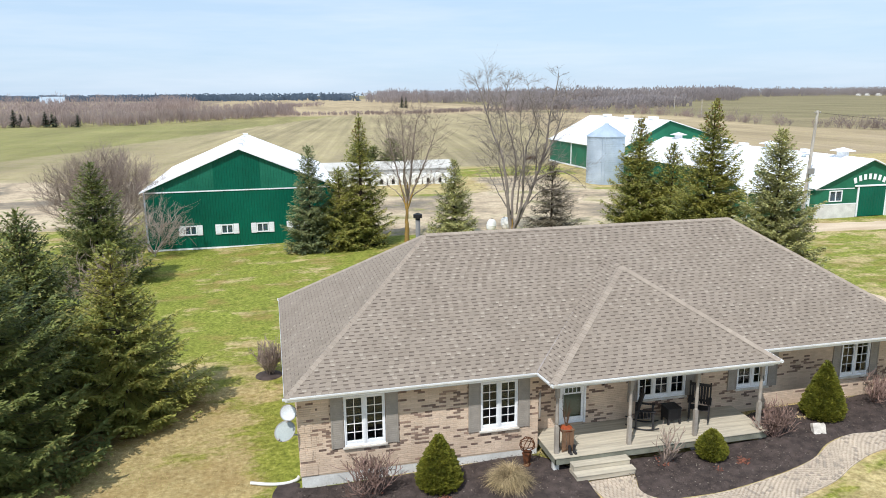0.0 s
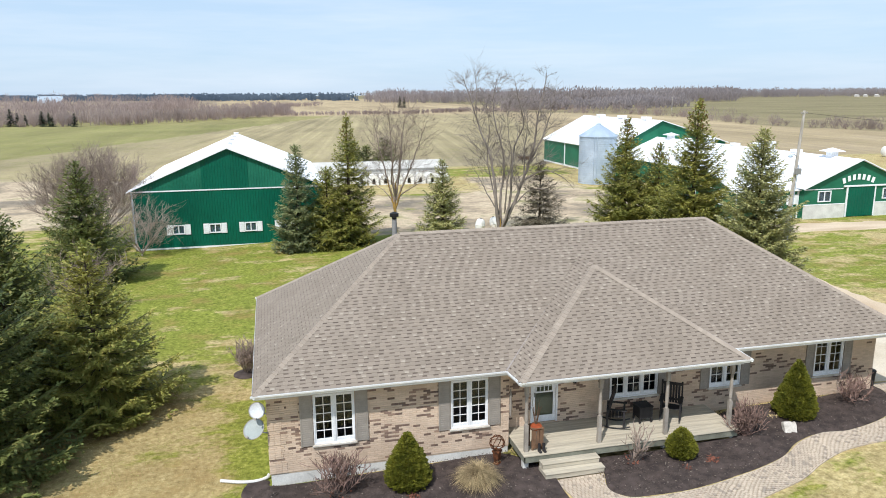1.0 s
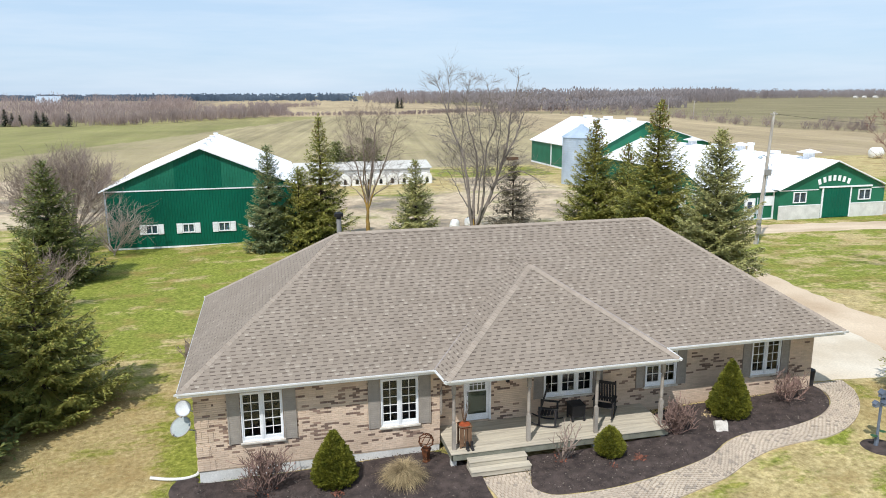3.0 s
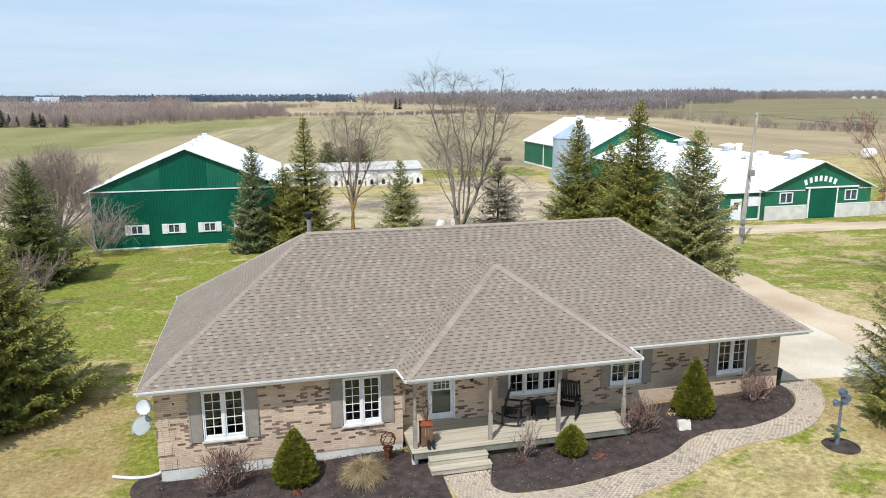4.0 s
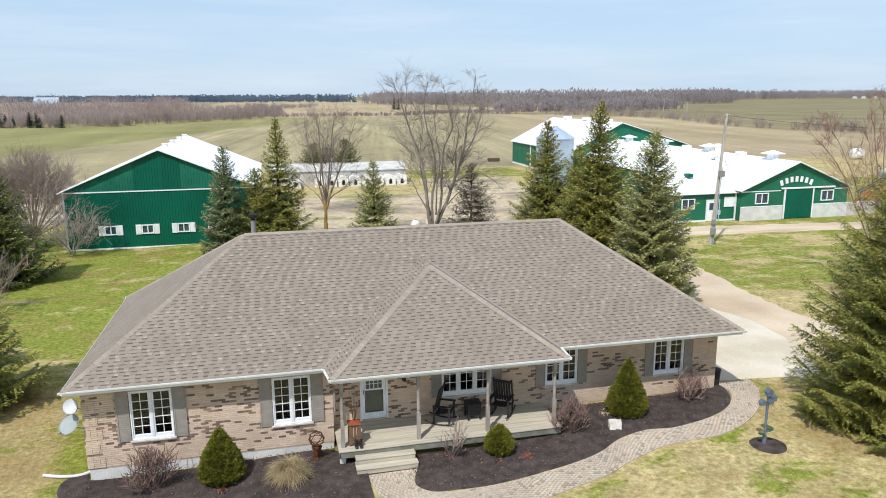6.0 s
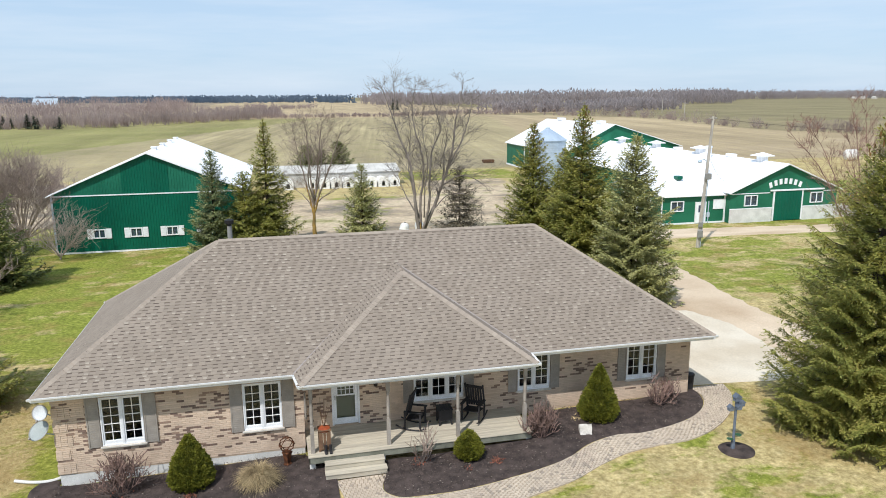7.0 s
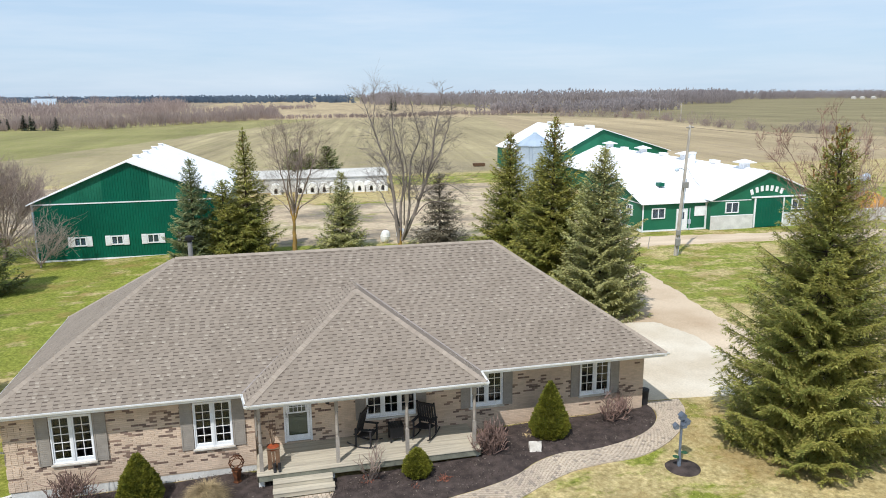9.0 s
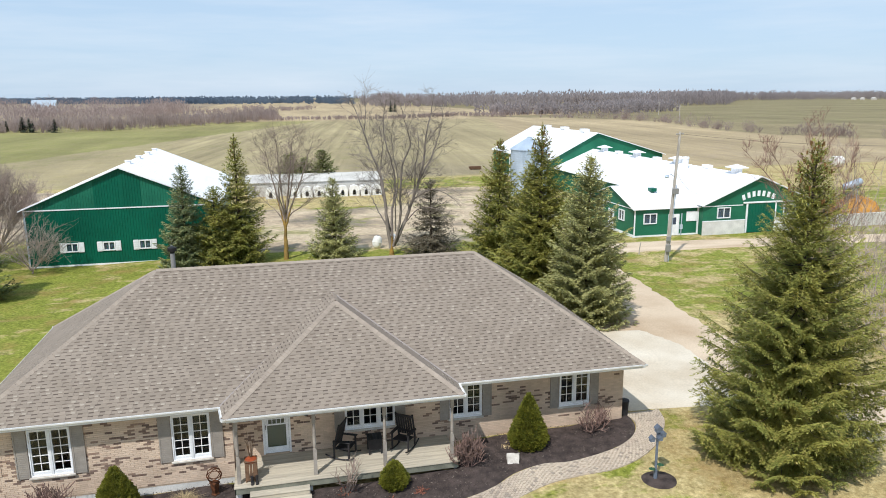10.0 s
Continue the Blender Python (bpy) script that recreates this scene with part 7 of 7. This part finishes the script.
# milk house with its own cross gable
AX0, AY1 = 44.3, 49.6
milk = thing("milk_house", "low green milk house joined to the dairy barn", "shed")
g = Geo().box(AX0, 51.4, 39.0, 39.15, -0.12, 2.72)
part("wall", g, M_GREEN_D, milk, "green sheeted front wall")
g = Geo().poly((AX0, 39.0, -0.12), (AX0, 39.0, 2.72), (AX0, 43.9, 4.35), (AX0, AY1, 2.72), (AX0, AY1, -0.12)).poly((AX0 + 0.15, 39.16, -0.12), (AX0 + 0.15, AY1, -0.12), (AX0 + 0.15, AY1, 2.72), (AX0 + 0.15, 43.9, 4.35), (AX0 + 0.15, 39.16, 2.72))
part("gable_wall", g, M_GREEN_D, milk, "green gable end")
g = Geo().box(AX0 + 0.16, 51.4, AY1 - 0.15, AY1, -0.12, 2.72)
part("wall", g, M_GREEN_D, milk)
g = Geo()
steel_roof(g, (AX0 - 0.3, 38.65, 2.68), (53.2, 38.65, 2.68), (57.0, 43.9, 4.45), (AX0 - 0.3, 43.9, 4.45), 0.9)
part("roof", g, M_ROOFSTEEL, milk, "white ribbed steel roof")
g = Geo()
steel_roof(g, (53.2, AY1 + 0.3, 2.68), (AX0 - 0.3, AY1 + 0.3, 2.68), (AX0 - 0.3, 43.9, 4.45), (56.0, 43.9, 4.45), 0.9)
part("roof", g, M_ROOFSTEEL, milk, "white ribbed steel roof")
g = Geo().box(AX0 - 0.03, AX0 + 0.1, 38.96, 39.0, -0.12, 2.70).box(AX0 - 0.03, 51.4, 38.95, 38.998, -0.14, 0.02).box(51.2, 51.38, 38.94, 38.998, -0.12, 2.7)
part("trim", g, M_VINYL, milk)
g = Geo().box(AX0 - 0.05, AX0 - 0.004, 39.0, AY1, -0.2, 0.12).box(AX0 - 0.05, AX0 - 0.004, 39.0, AY1, 2.62, 2.70)
part("trim", g, M_VINYL, milk)
farm_window(milk, 46.0, 38.99, 1.15, 1.45, 1.05, 0)
farm_window(milk, AX0 - 0.01, 41.6, 1.2, 1.2, 1.1, -90)
farm_window(milk, AX0 - 0.01, 46.4, 1.2, 1.2, 1.1, -90)


def man_door(parent, x, y, z, face):
    d = new("door")
    d.parent = parent
    d.matrix_basis = pose(x, y, z, 0, 0, face)
    part("door_leaf", Geo().box(-0.5, 0.5, -0.07, 0.0, 0, 2.05), M_VINYL, d, "white door", bev=0.01)
    # opaque panel in the dim room colour instead of glass
    part("pane", Geo().box(-0.25, 0.25, -0.08, -0.071, 1.1, 1.8), M_ROOM, d)
    part("door_frame", Geo().box(-0.6, -0.51, -0.09, 0.0, 0, 2.14).box(0.51, 0.6, -0.09, 0.0, 0, 2.14).box(-0.51, 0.51, -0.09, 0.0, 2.06, 2.14), M_VINYL, d)


man_door(milk, 48.6, 38.99, -0.1, 0)
man_door(milk, AX0 - 0.01, 43.9, -0.1, -90)
g = Geo().box(50.0, 51.2, 38.93, 38.99, 1.25, 2.25)
part("board", g, M_VINYL, milk, "white board on the wall", bev=0.01)
g = Geo().tube([(49.45, 38.9, -0.1), (49.45, 38.9, 2.1)], [0.05, 0.05], 8).box(49.3, 49.6, 38.85, 38.98, 0.5, 0.95)
part("meter_pipe", g, M_GALV, milk)
g = Geo().box(-0.3, 0.3, -0.4, 0.4, 0, 0.35)
ob = part("roof_hatch", g, M_GREEN, milk, "green roof hatch", bev=0.02)
ob.location = (47.9, 42.2, 3.95)
# far barn
far = gable_building("barn", "long green barn with a white steel roof, far behind", 50.3, 69.4, 58.2, 77.4, 104.8, 3.95, 8.0, -0.3, M_GREEN_D, M_ROOFSTEEL, eave2=4.6)
g = Geo().box(50.22, 50.29, 77.5, 104.8, 3.7, 3.9).box(50.2, 50.29, 77.5, 104.8, -0.3, 0.1).box(50.2, 50.29, 95.0, 95.25, 0, 3.8).box(50.2, 50.29, 86.0, 86.25, 0, 3.8)
part("trim", g, M_VINYL, far)
for y in (82, 90, 98):
    ob = part("ridge_vent", Geo().box(-0.5, 0.5, -0.8, 0.8, -0.1, 0.35), M_ROOFSTEEL, far, "low white ridge vent", bev=0.03)
    ob.location = (58.2, y, 8.12)

# feed silo
silo = thing("silo", "corrugated galvanised steel grain bin with a conical roof", "silo", at=(45.1, 71.4, -0.25))
rings = []
for k in range(44):
    rings.append((2.59 + 0.014 * (k % 2), k * 6.6 / 43))
part("body", Geo().lathe(rings, 40), M_GALV, silo, "corrugated steel ring wall")
part("roof", Geo().lathe([(2.74, 6.55), (2.72, 6.64), (1.4, 7.5), (0.35, 8.15), (0.33, 8.3), (0.0, 8.35)], 28), M_GALV, silo, "shallow conical steel roof")
part("ladder", Geo().tube([(-1.6, -2.15, 0), (-1.6, -2.15, 6.6)], [0.04, 0.04], 6).tube([(-1.25, -2.36, 0), (-1.25, -2.36, 6.6)], [0.04, 0.04], 6), M_GALV, silo)

# calf shed with a row of white hutches
shed = thing("calf_shed", "long low grey sheeted calf shed", "shed")
g = Geo().box(6.2, 25.3, 79.7, 79.85, -0.3, 1.82).box(6.2, 25.3, 83.1, 83.2, -0.3, 2.4).box(6.2, 6.3, 79.85, 83.1, -0.3, 1.8).box(25.2, 25.3, 79.85, 83.1, -0.3, 1.8)
part("wall", g, M_GREYROOF, shed)
g = Geo()
steel_roof(g, (5.9, 79.5, 1.85), (25.6, 79.5, 1.85), (25.6, 83.6, 2.65), (5.9, 83.6, 2.65), 1.1)
part("roof", g, M_GREYROOF, shed, "pale grey sheet roof")


def hutch(x, y, k):
    th = thing("calf_hutch", "white plastic calf hutch with an open arched door", "hutch", "row of calf hutches", at=(x, y, gz(x, y)))
    w, h, L = 0.72, 1.55, 2.1
    prof = [(-w, 0), (-w, h * 0.6), (-w * 0.75, h * 0.9), (0, h), (w * 0.75, h * 0.9), (w, h * 0.6), (w, 0)]
    hole = [(-w * 0.32, h * 0.12), (-w * 0.32, h * 0.40), (-w * 0.2, h * 0.55), (0, h * 0.60), (w * 0.2, h * 0.55), (w * 0.32, h * 0.40), (w * 0.32, h * 0.12)]
    g = Geo()
    for (xa, za), (xb, zb), (xc, zc), (xd, zd) in zip(prof, prof[1:], hole, hole[1:]):
        g.poly((xa, 0, za), (xc, 0, zc), (xd, 0, zd), (xb, 0, zb))
        g.poly((xa, 0, za), (xb, 0, zb), (xb * 0.9, L, zb * 0.92), (xa * 0.9, L, za * 0.92))
        g.poly((xc, 0, zc), (xc, 0.08, zc), (xd, 0.08, zd), (xd, 0, zd))
    g.poly(*((a * 0.9, L, b * 0.92) for a, b in reversed(prof)))
    part("shell", g, M_WHITEPLASTIC, th)
    g2 = Geo().poly((-w, -0.002, 0), (w, -0.002, 0), (w * 0.32, -0.002, h * 0.12), (-w * 0.32, -0.002, h * 0.12))
    part("door_sill", g2, M_WHITEPLASTIC, th)
    part("bedding", Geo().box(-w * 0.85, w * 0.85, 0.1, L * 0.95, 0, 0.08), M_STRAW, th)
    return th


first = None
for k in range(10):
    x = 9.4 + k * 1.66
    if k == 1:
        continue
    if first is None:
        first = hutch(x, 77.2, k)
    else:
        copy_thing(first, pose(x, 77.2 + 0.1 * math.sin(k * 2.1), gz(x, 77.2), 0, 0, 6 * math.sin(k * 1.7)))

# two round white plastic drums behind the house, each a little tipped
for x, y, tip in ((18.9, 40.8, 9), (20.75, 41.5, -14)):
    th = thing("plastic_drum", "round white plastic drum tipped on the yard soil", "drum", "plastic drums behind the tree", at=(x, y, gz(x, y)))
    body = part("body", Geo().lathe([(0.0, 0.0), (0.22, 0.0), (0.34, 0.10), (0.44, 0.34), (0.46, 0.58), (0.43, 0.84), (0.33, 1.06), (0.2, 1.16), (0.0, 1.19)], 20), M_WHITEPLASTIC, th, smooth=True)
    part("rib", Geo().lathe([(0.445, 0.50), (0.475, 0.53), (0.475, 0.60), (0.445, 0.63)], 20), M_WHITEPLASTIC, th, smooth=True)
    part("cap", Geo().lathe([(0.09, 1.17), (0.09, 1.23), (0.0, 1.235)], 12), M_CABLE, th, "small dark cap")
    th.rotation_euler = (radians(-6), radians(tip), 0)

# leaning utility pole with lamp, box and wires
pole = thing("utility_pole", "weathered wooden utility pole with a lamp and meter boxes", "utility pole", at=(41.95, 28.9, gz(41.95, 28.9)))
P = lambda t: Vector((0.38 * t, -0.40 * t, 10.9 * t))
part("pole", Geo().tube([P(-0.03), P(0.5), P(1.0)], [0.165, 0.135, 0.10], 12), M_POLE, pole)
part("lamp_arm", Geo().tube([P(0.66), P(0.67) + Vector((-0.5, -0.2, 0.15)), P(0.67) + Vector((-0.9, -0.35, 0.1))], [0.03, 0.03, 0.03], 6), M_GALV, pole)
part("lamp_head", Geo().lathe([(0.05, 0.16), (0.12, 0.1), (0.2, 0.0), (0.14, -0.08), (0.0, -0.1)], 12, at=tuple(P(0.67) + Vector((-1.0, -0.39, 0.0)))), M_GALV, pole, "grey yard lamp")
part("junction_box", Geo().box(-0.25, 0.25, -0.42, -0.16, 5.8, 6.3, Matrix.Translation((0.22, -0.22, 0))), M_BOX, pole, "grey metal service box", bev=0.03)
part("meter_box", Geo().box(-0.2, 0.2, -0.36, -0.14, 0.9, 1.5), M_BOX, pole, "grey meter box", bev=0.02)
part("meter_box", Geo().box(-0.16, 0.16, -0.34, -0.14, 1.8, 2.2), M_BOX, pole, "grey meter box", bev=0.02)
part("conduit", Geo().tube([(0.16, -0.1, 0), P(0.6) + Vector((0.17, -0.08, 0))], [0.035, 0.035], 6), M_GALV, pole)
part("crossarm", Geo().box(-0.5, 0.5, -0.05, 0.05, -0.06, 0.06, Matrix.Translation(P(0.985)) @ pose(0, 0, 0, 0, 0, 25)), M_POLE, pole, bev=0.01)
top_w = Vector((41.95, 28.9, gz(41.95, 28.9))) + P(0.985)


def wire(a, b, sag):
    pts = [a.lerp(b, i / 14) + Vector((0, 0, -sag * 4 * (i / 14) * (1 - i / 14))) for i in range(15)]
    th = thing("overhead_wire", "thin dark overhead wire", "wire", "overhead wires")
    part("cable", Geo().tube(pts, [0.014] * 15, 4, cap=False), M_CABLE, th)


wire(top_w, Vector((95.0, 34.0, 9.5)), 1.2)
wire(top_w + Vector((0, 0, -3.3)), Vector((51.4, 39.0, 4.0)), 0.5)

# green elevator with a blue-grey drum, and the straw heap under it
elev = thing("farm_elevator", "small green bale elevator with a grey drum at its top", "elevator", at=(70.4, 41.2, -0.1))
for y in (-0.28, 0.28):
    part("rail", Geo().tube([(-2.4, y, 1.9), (0.0, y, 2.95), (2.1, y, 3.9)], [0.075] * 3, 5), M_GREEN, elev)
for k in range(11):
    t = k / 10
    part("rung", Geo().tube([(-2.4 + 4.5 * t, -0.28, 1.9 + 2.0 * t), (-2.4 + 4.5 * t, 0.28, 1.9 + 2.0 * t)], [0.035] * 2, 5), M_GREEN, elev)
for x, z in ((-2.0, 2.05), (1.6, 3.65)):
    for y in (-0.28, 0.28):
        part("leg", Geo().tube([(x, y, 0), (x, y, z)], [0.04, 0.04], 6), M_GALV, elev)
part("drum", Geo().tube([(0.1, 0.0, 3.75), (0.2, 0.0, 3.79), (2.1, 0.0, 4.36), (2.2, 0.0, 4.39)], [0.30, 0.40, 0.40, 0.30], 18), M_GALV, elev, "blue grey steel drum", smooth=True)
# low concrete wall that carries on from the barn's base
yard_wall = tagged(part("yard_wall", Geo().box(63.95, 77.0, 38.55, 38.85, -0.3, 1.2), M_GREYROOF, bev=0.02), "low weathered grey concrete wall beside the dairy barn", "wall", kind="structure")
bm = bmesh.new()
bmesh.ops.create_icosphere(bm, subdivisions=4, radius=1)
for v in bm.verts:
    n3 = noise.noise(v.co * 1.7 + Vector((4, 2, 1))) + 0.5 * noise.noise(v.co * 5)
    v.co = Vector((v.co.x * 3.4, v.co.y * 2.8, max(-0.1, v.co.z * 2.9))) * (1 + 0.12 * n3)
me = bpy.data.meshes.new("straw_heap")
bm.to_mesh(me)
bm.free()
me.materials.append(M_STRAWPILE)
heap = new("straw_heap", me)
heap.location = (72.6, 42.0, -0.2)
tagged(heap, "loose heap of orange brown straw", "straw heap")
wrap = thing("wrapped_bale", "white plastic wrapped round bale in the field", "bale", at=(115.0, 92.0, -0.1))
wrap.scale = (1.35, 1.2, 1.2)
part("wrap", Geo().tube([(-0.8, 0, 0.85), (-0.65, 0, 0.85), (0.65, 0, 0.85), (0.8, 0, 0.85)], [0.7, 0.85, 0.85, 0.7], 20), M_WHITEPLASTIC, wrap, smooth=True)

# weathered lumber beside the far barn
lumber = thing("lumber_stack", "low stack of weathered red brown boards on the bare ground", "lumber", at=(47.6, 108.0, gz(47.6, 108.0)))
for k in range(5):
    for j in range(4):
        part("board", Geo().box(-1.15 + 0.06 * ((k * 3 + j) % 4), 1.15 - 0.05 * ((k + j) % 3), -0.5 + 0.26 * j, -0.27 + 0.26 * j, 0.10 + 0.11 * k, 0.19 + 0.11 * k), M_OLDWOOD, lumber)
for x in (-0.8, 0.8):
    part("bearer", Geo().box(x - 0.06, x + 0.06, -0.5, 0.5, -0.05, 0.10), M_OLDWOOD, lumber)
# marker post in the grass beside the track
mark = thing("marker_post", "short leaning wooden marker post in the grass", "post", at=(41.1, 32.0, gz(41.1, 32.0)))
part("post", Geo().tube([(0, 0, -0.2), (0.06, 0, 0.5), (0.16, 0, 1.1)], [0.05, 0.045, 0.04], 7), M_POLE, mark)
# poles of a line along the far field edge
for x, y, h in ((200.8, 289.0, 8.6), (262.0, 415.0, 8.8)):
    fp = thing("utility_pole", "plain wooden pole at the far field edge", "utility pole", "poles along the field edge", at=(x, y, 0))
    part("pole", Geo().tube([(0, 0, -0.3), (0.1, 0, h * 0.5), (0, 0, h)], [0.2, 0.18, 0.13], 7), M_POLE, fp)
    part("crossarm", Geo().box(-0.9, 0.9, -0.06, 0.06, h - 0.7, h - 0.55), M_POLE, fp)
# white farmhouses before the far woods
for x, y, w in ((1092, 1150, 5), (1110, 1148, 4), (1128, 1140, 6)):
    fh = gable_building("farmhouse", "distant white farmhouse with a grey roof", -w / 2, w / 2, 0, -4, 4, 2.6, 4.4, 0.0, M_STONE_W, M_GREYROOF)
    fh.location = (x, y, 0)

# ---- hedgerows, woods and distance ----
def brush_row(name, spots, material, label, seed, blades, width):
    """Many thin upright twig fans: one object for what nobody could count. spots: x, y, height, spread."""
    rng = random.Random(seed)
    g = Geo()
    for x, y, h, sp in spots:
        z = ground_height(x, y)
        for k in range(blades):
            a = rng.random() * 6.28
            lean = rng.random() * sp
            p = Vector((x + rng.uniform(-0.8, 0.8) * h * sp, y + rng.uniform(-0.8, 0.8) * h * sp, z - 0.1 + (rng.random() ** 2) * h * 0.35))
            d = Vector((math.cos(a) * lean, math.sin(a) * lean, 1)).normalized()
            s = Vector((math.sin(a + 1.3), math.cos(a + 1.3), 0.1)).normalized()
            L = h * rng.uniform(0.4, 1.0)
            g.kite(p, d, s, min(L, z + h * 1.05 - p.z if h > 0 else L), width * rng.uniform(0.5, 1.4), rng.uniform(0.15, 0.6))
    return tagged(part(name, g, material), label, "trees", kind="stuff")


def wood_row(name, spots, material, label, seed, blades, width, low=0.15):
    """Far leafless trees: slim stems that open into a haze of fine rising branches: x, y, height, spread."""
    rng = random.Random(seed)
    uni = rng.uniform
    g = Geo()
    for x, y, h, sp in spots:
        z = ground_height(x, y)
        half = h * sp * 0.5
        for k in range(2):
            g.kite(Vector((x + uni(-0.3, 0.3) * half, y, z - 0.2)), Vector((uni(-0.05, 0.05), 0, 1)).normalized(), Vector((1, 0.2, 0)).normalized(), h * uni(0.65, 0.9), width * 0.6, 0.15)
        for k in range(blades):
            f = uni(low, 0.86)
            a = rng.random() * 6.28
            r = half * math.sqrt(rng.random()) * min(1.0, 0.45 + f)
            p = Vector((x + math.cos(a) * r, y + math.sin(a) * r, z + h * f * (1 - 0.30 * (r / half) ** 2)))
            d = Vector((math.cos(a) * r / half * 0.6 + uni(-0.5, 0.5), math.sin(a) * 0.3, 1)).normalized()
            flat = Vector((1, 0, 0)) - d * d.x
            g.kite(p, d, flat.normalized(), min(h * uni(0.12, 0.26), max(0.3, z + h - p.z)), width * uni(0.5, 1.2), uni(0.3, 0.6))
    return tagged(part(name, g, material), label, "trees", kind="stuff")


rh = random.Random(120)


def belt(line, n, deep, lo, hi, spread=0.4, clump=0.0, vary=0.5):
    """Places along a line of trees, a few rows deep; clump: how far it breaks up."""
    pts = [Vector((x, y, 0)) for x, y in line]
    lens = [0.0]
    for p, q in zip(pts, pts[1:]):
        lens.append(lens[-1] + (q - p).length)
    out = []
    while len(out) < n:
        s = rh.random() * lens[-1]
        if clump and noise.noise(Vector((s * 0.045, line[0][0], 3.0))) < clump - 0.5 + rh.uniform(-0.1, 0.1):
            if rh.random() < 0.93:
                continue
        i = max(k for k in range(len(lens) - 1) if lens[k] <= s)
        p = pts[i].lerp(pts[i + 1], (s - lens[i]) / (lens[i + 1] - lens[i]))
        big = 1.0 - 0.5 * vary + vary * (0.5 + noise.noise(Vector((s * 0.02, line[0][1], 7.0))))
        out.append((p.x + rh.uniform(-2, 2), p.y + rh.random() * deep, rh.uniform(lo, hi) * big, spread))
    return out


hedge = belt([(-330, 318), (-139, 303), (-70, 295), (-38, 322), (-15, 359), (14, 406)], 900, 75, 3.0, 7.5)
hedge += belt([(14, 406), (33, 411), (79, 405), (135, 447), (230, 470)], 420, 8, 1.6, 3.4)
hedge_east = belt([(135, 447), (200, 350), (197, 290), (179, 228), (179, 190), (188, 160), (205, 120)], 130, 9, 1.8, 6.0, 0.85, 0.42)
brush_row("hedgerow", hedge[:900], M_BRUSH_HAZED, "leafless grey brown scrub", 121, 26, 0.10)
wood_row("hedgerow", hedge, M_BRUSH_HAZED, "leafless bushes of scrub and hedgerows", 125, 30, 0.13)
wood_row("hedgerow", hedge_east, M_BRUSH_HAZED, "leafless bushes along the field edge", 126, 110, 0.06, 0.0)
woods = belt([(141, 885), (276, 800), (360, 700), (538, 735), (854, 1165), (1250, 1165), (1700, 1000)], 2800, 220, 15, 20, 0.55, vary=0.25)
woods += belt([(164, 452), (246, 446), (330, 500), (360, 640)], 420, 70, 7, 11, 0.5, vary=0.3)
wood_row("woods", woods, M_WOODS_HAZED, "far belt of leafless grey brown woods", 122, 19, 0.7)
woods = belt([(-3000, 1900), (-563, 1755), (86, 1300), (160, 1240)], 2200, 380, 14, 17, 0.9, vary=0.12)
wood_row("woods", woods, M_CONIFERS_HAZED, "far dark belt of conifer woods on the horizon", 123, 12, 2.2, 0.0)
woods = belt([(-900, 520), (-300, 440), (-130, 420), (-80, 470), (-62, 520)], 1500, 190, 7.5, 13.0, 0.7, vary=0.5)
woods += belt([(-1600, 900), (-300, 850), (-120, 900)], 600, 400, 12, 18, 0.8, vary=0.3)
woods += belt([(-80, 560), (-20, 640), (60, 720)], 160, 60, 4, 7, 0.6, 0.3)
wood_row("woods", woods, M_BRUSH_HAZED, "far leafless grey scrub woods", 124, 18, 0.26)
for x, y, h in ((-102, 310, 7.5), (-99, 309, 5.5), (-97, 312, 4.5), (-88.8, 305, 6.6), (-86, 304, 6.0), (-84.5, 303, 4.5), (-79.6, 307, 3.6), (-75.5, 300, 5.4), (112, 600, 10), (116, 602, 9)):
    th = thing("pine", "dark conifer at the edge of the fields", "tree", "dark conifers in the hedgerow", at=(x, y, 0))
    g = Geo()
    rq = random.Random(int(x * 7 + y))
    part("trunk", Geo().tube([(0, 0, -0.2), (0, 0, h * 0.9)], [0.18, 0.04], 6), M_BARK_DARK, th)
    z = 0.4
    while z < h:
        for q in range(22):
            a = rq.random() * 6.28
            d = Vector((math.cos(a), math.sin(a), rq.uniform(-0.5, 0.3))).normalized()
            g.kite(Vector((0, 0, z)), d, d.cross(Vector((0, 0, 1))).normalized(), (h - z) * 0.46 * rq.uniform(0.7, 1.2) + 0.45, 0.26)
        z += 0.45
    part("crown", g, M_FARPINE, th)
# far barn on the west horizon
fb = gable_building("barn", "far grey barn with a pale steel roof", -8, 8, 0, -11, 11, 5.8, 11.9, 0.0, M_GREYROOF, M_FARROOF)
fb.location, fb.rotation_euler = (-211, 789, 0), (0, 0, radians(95))
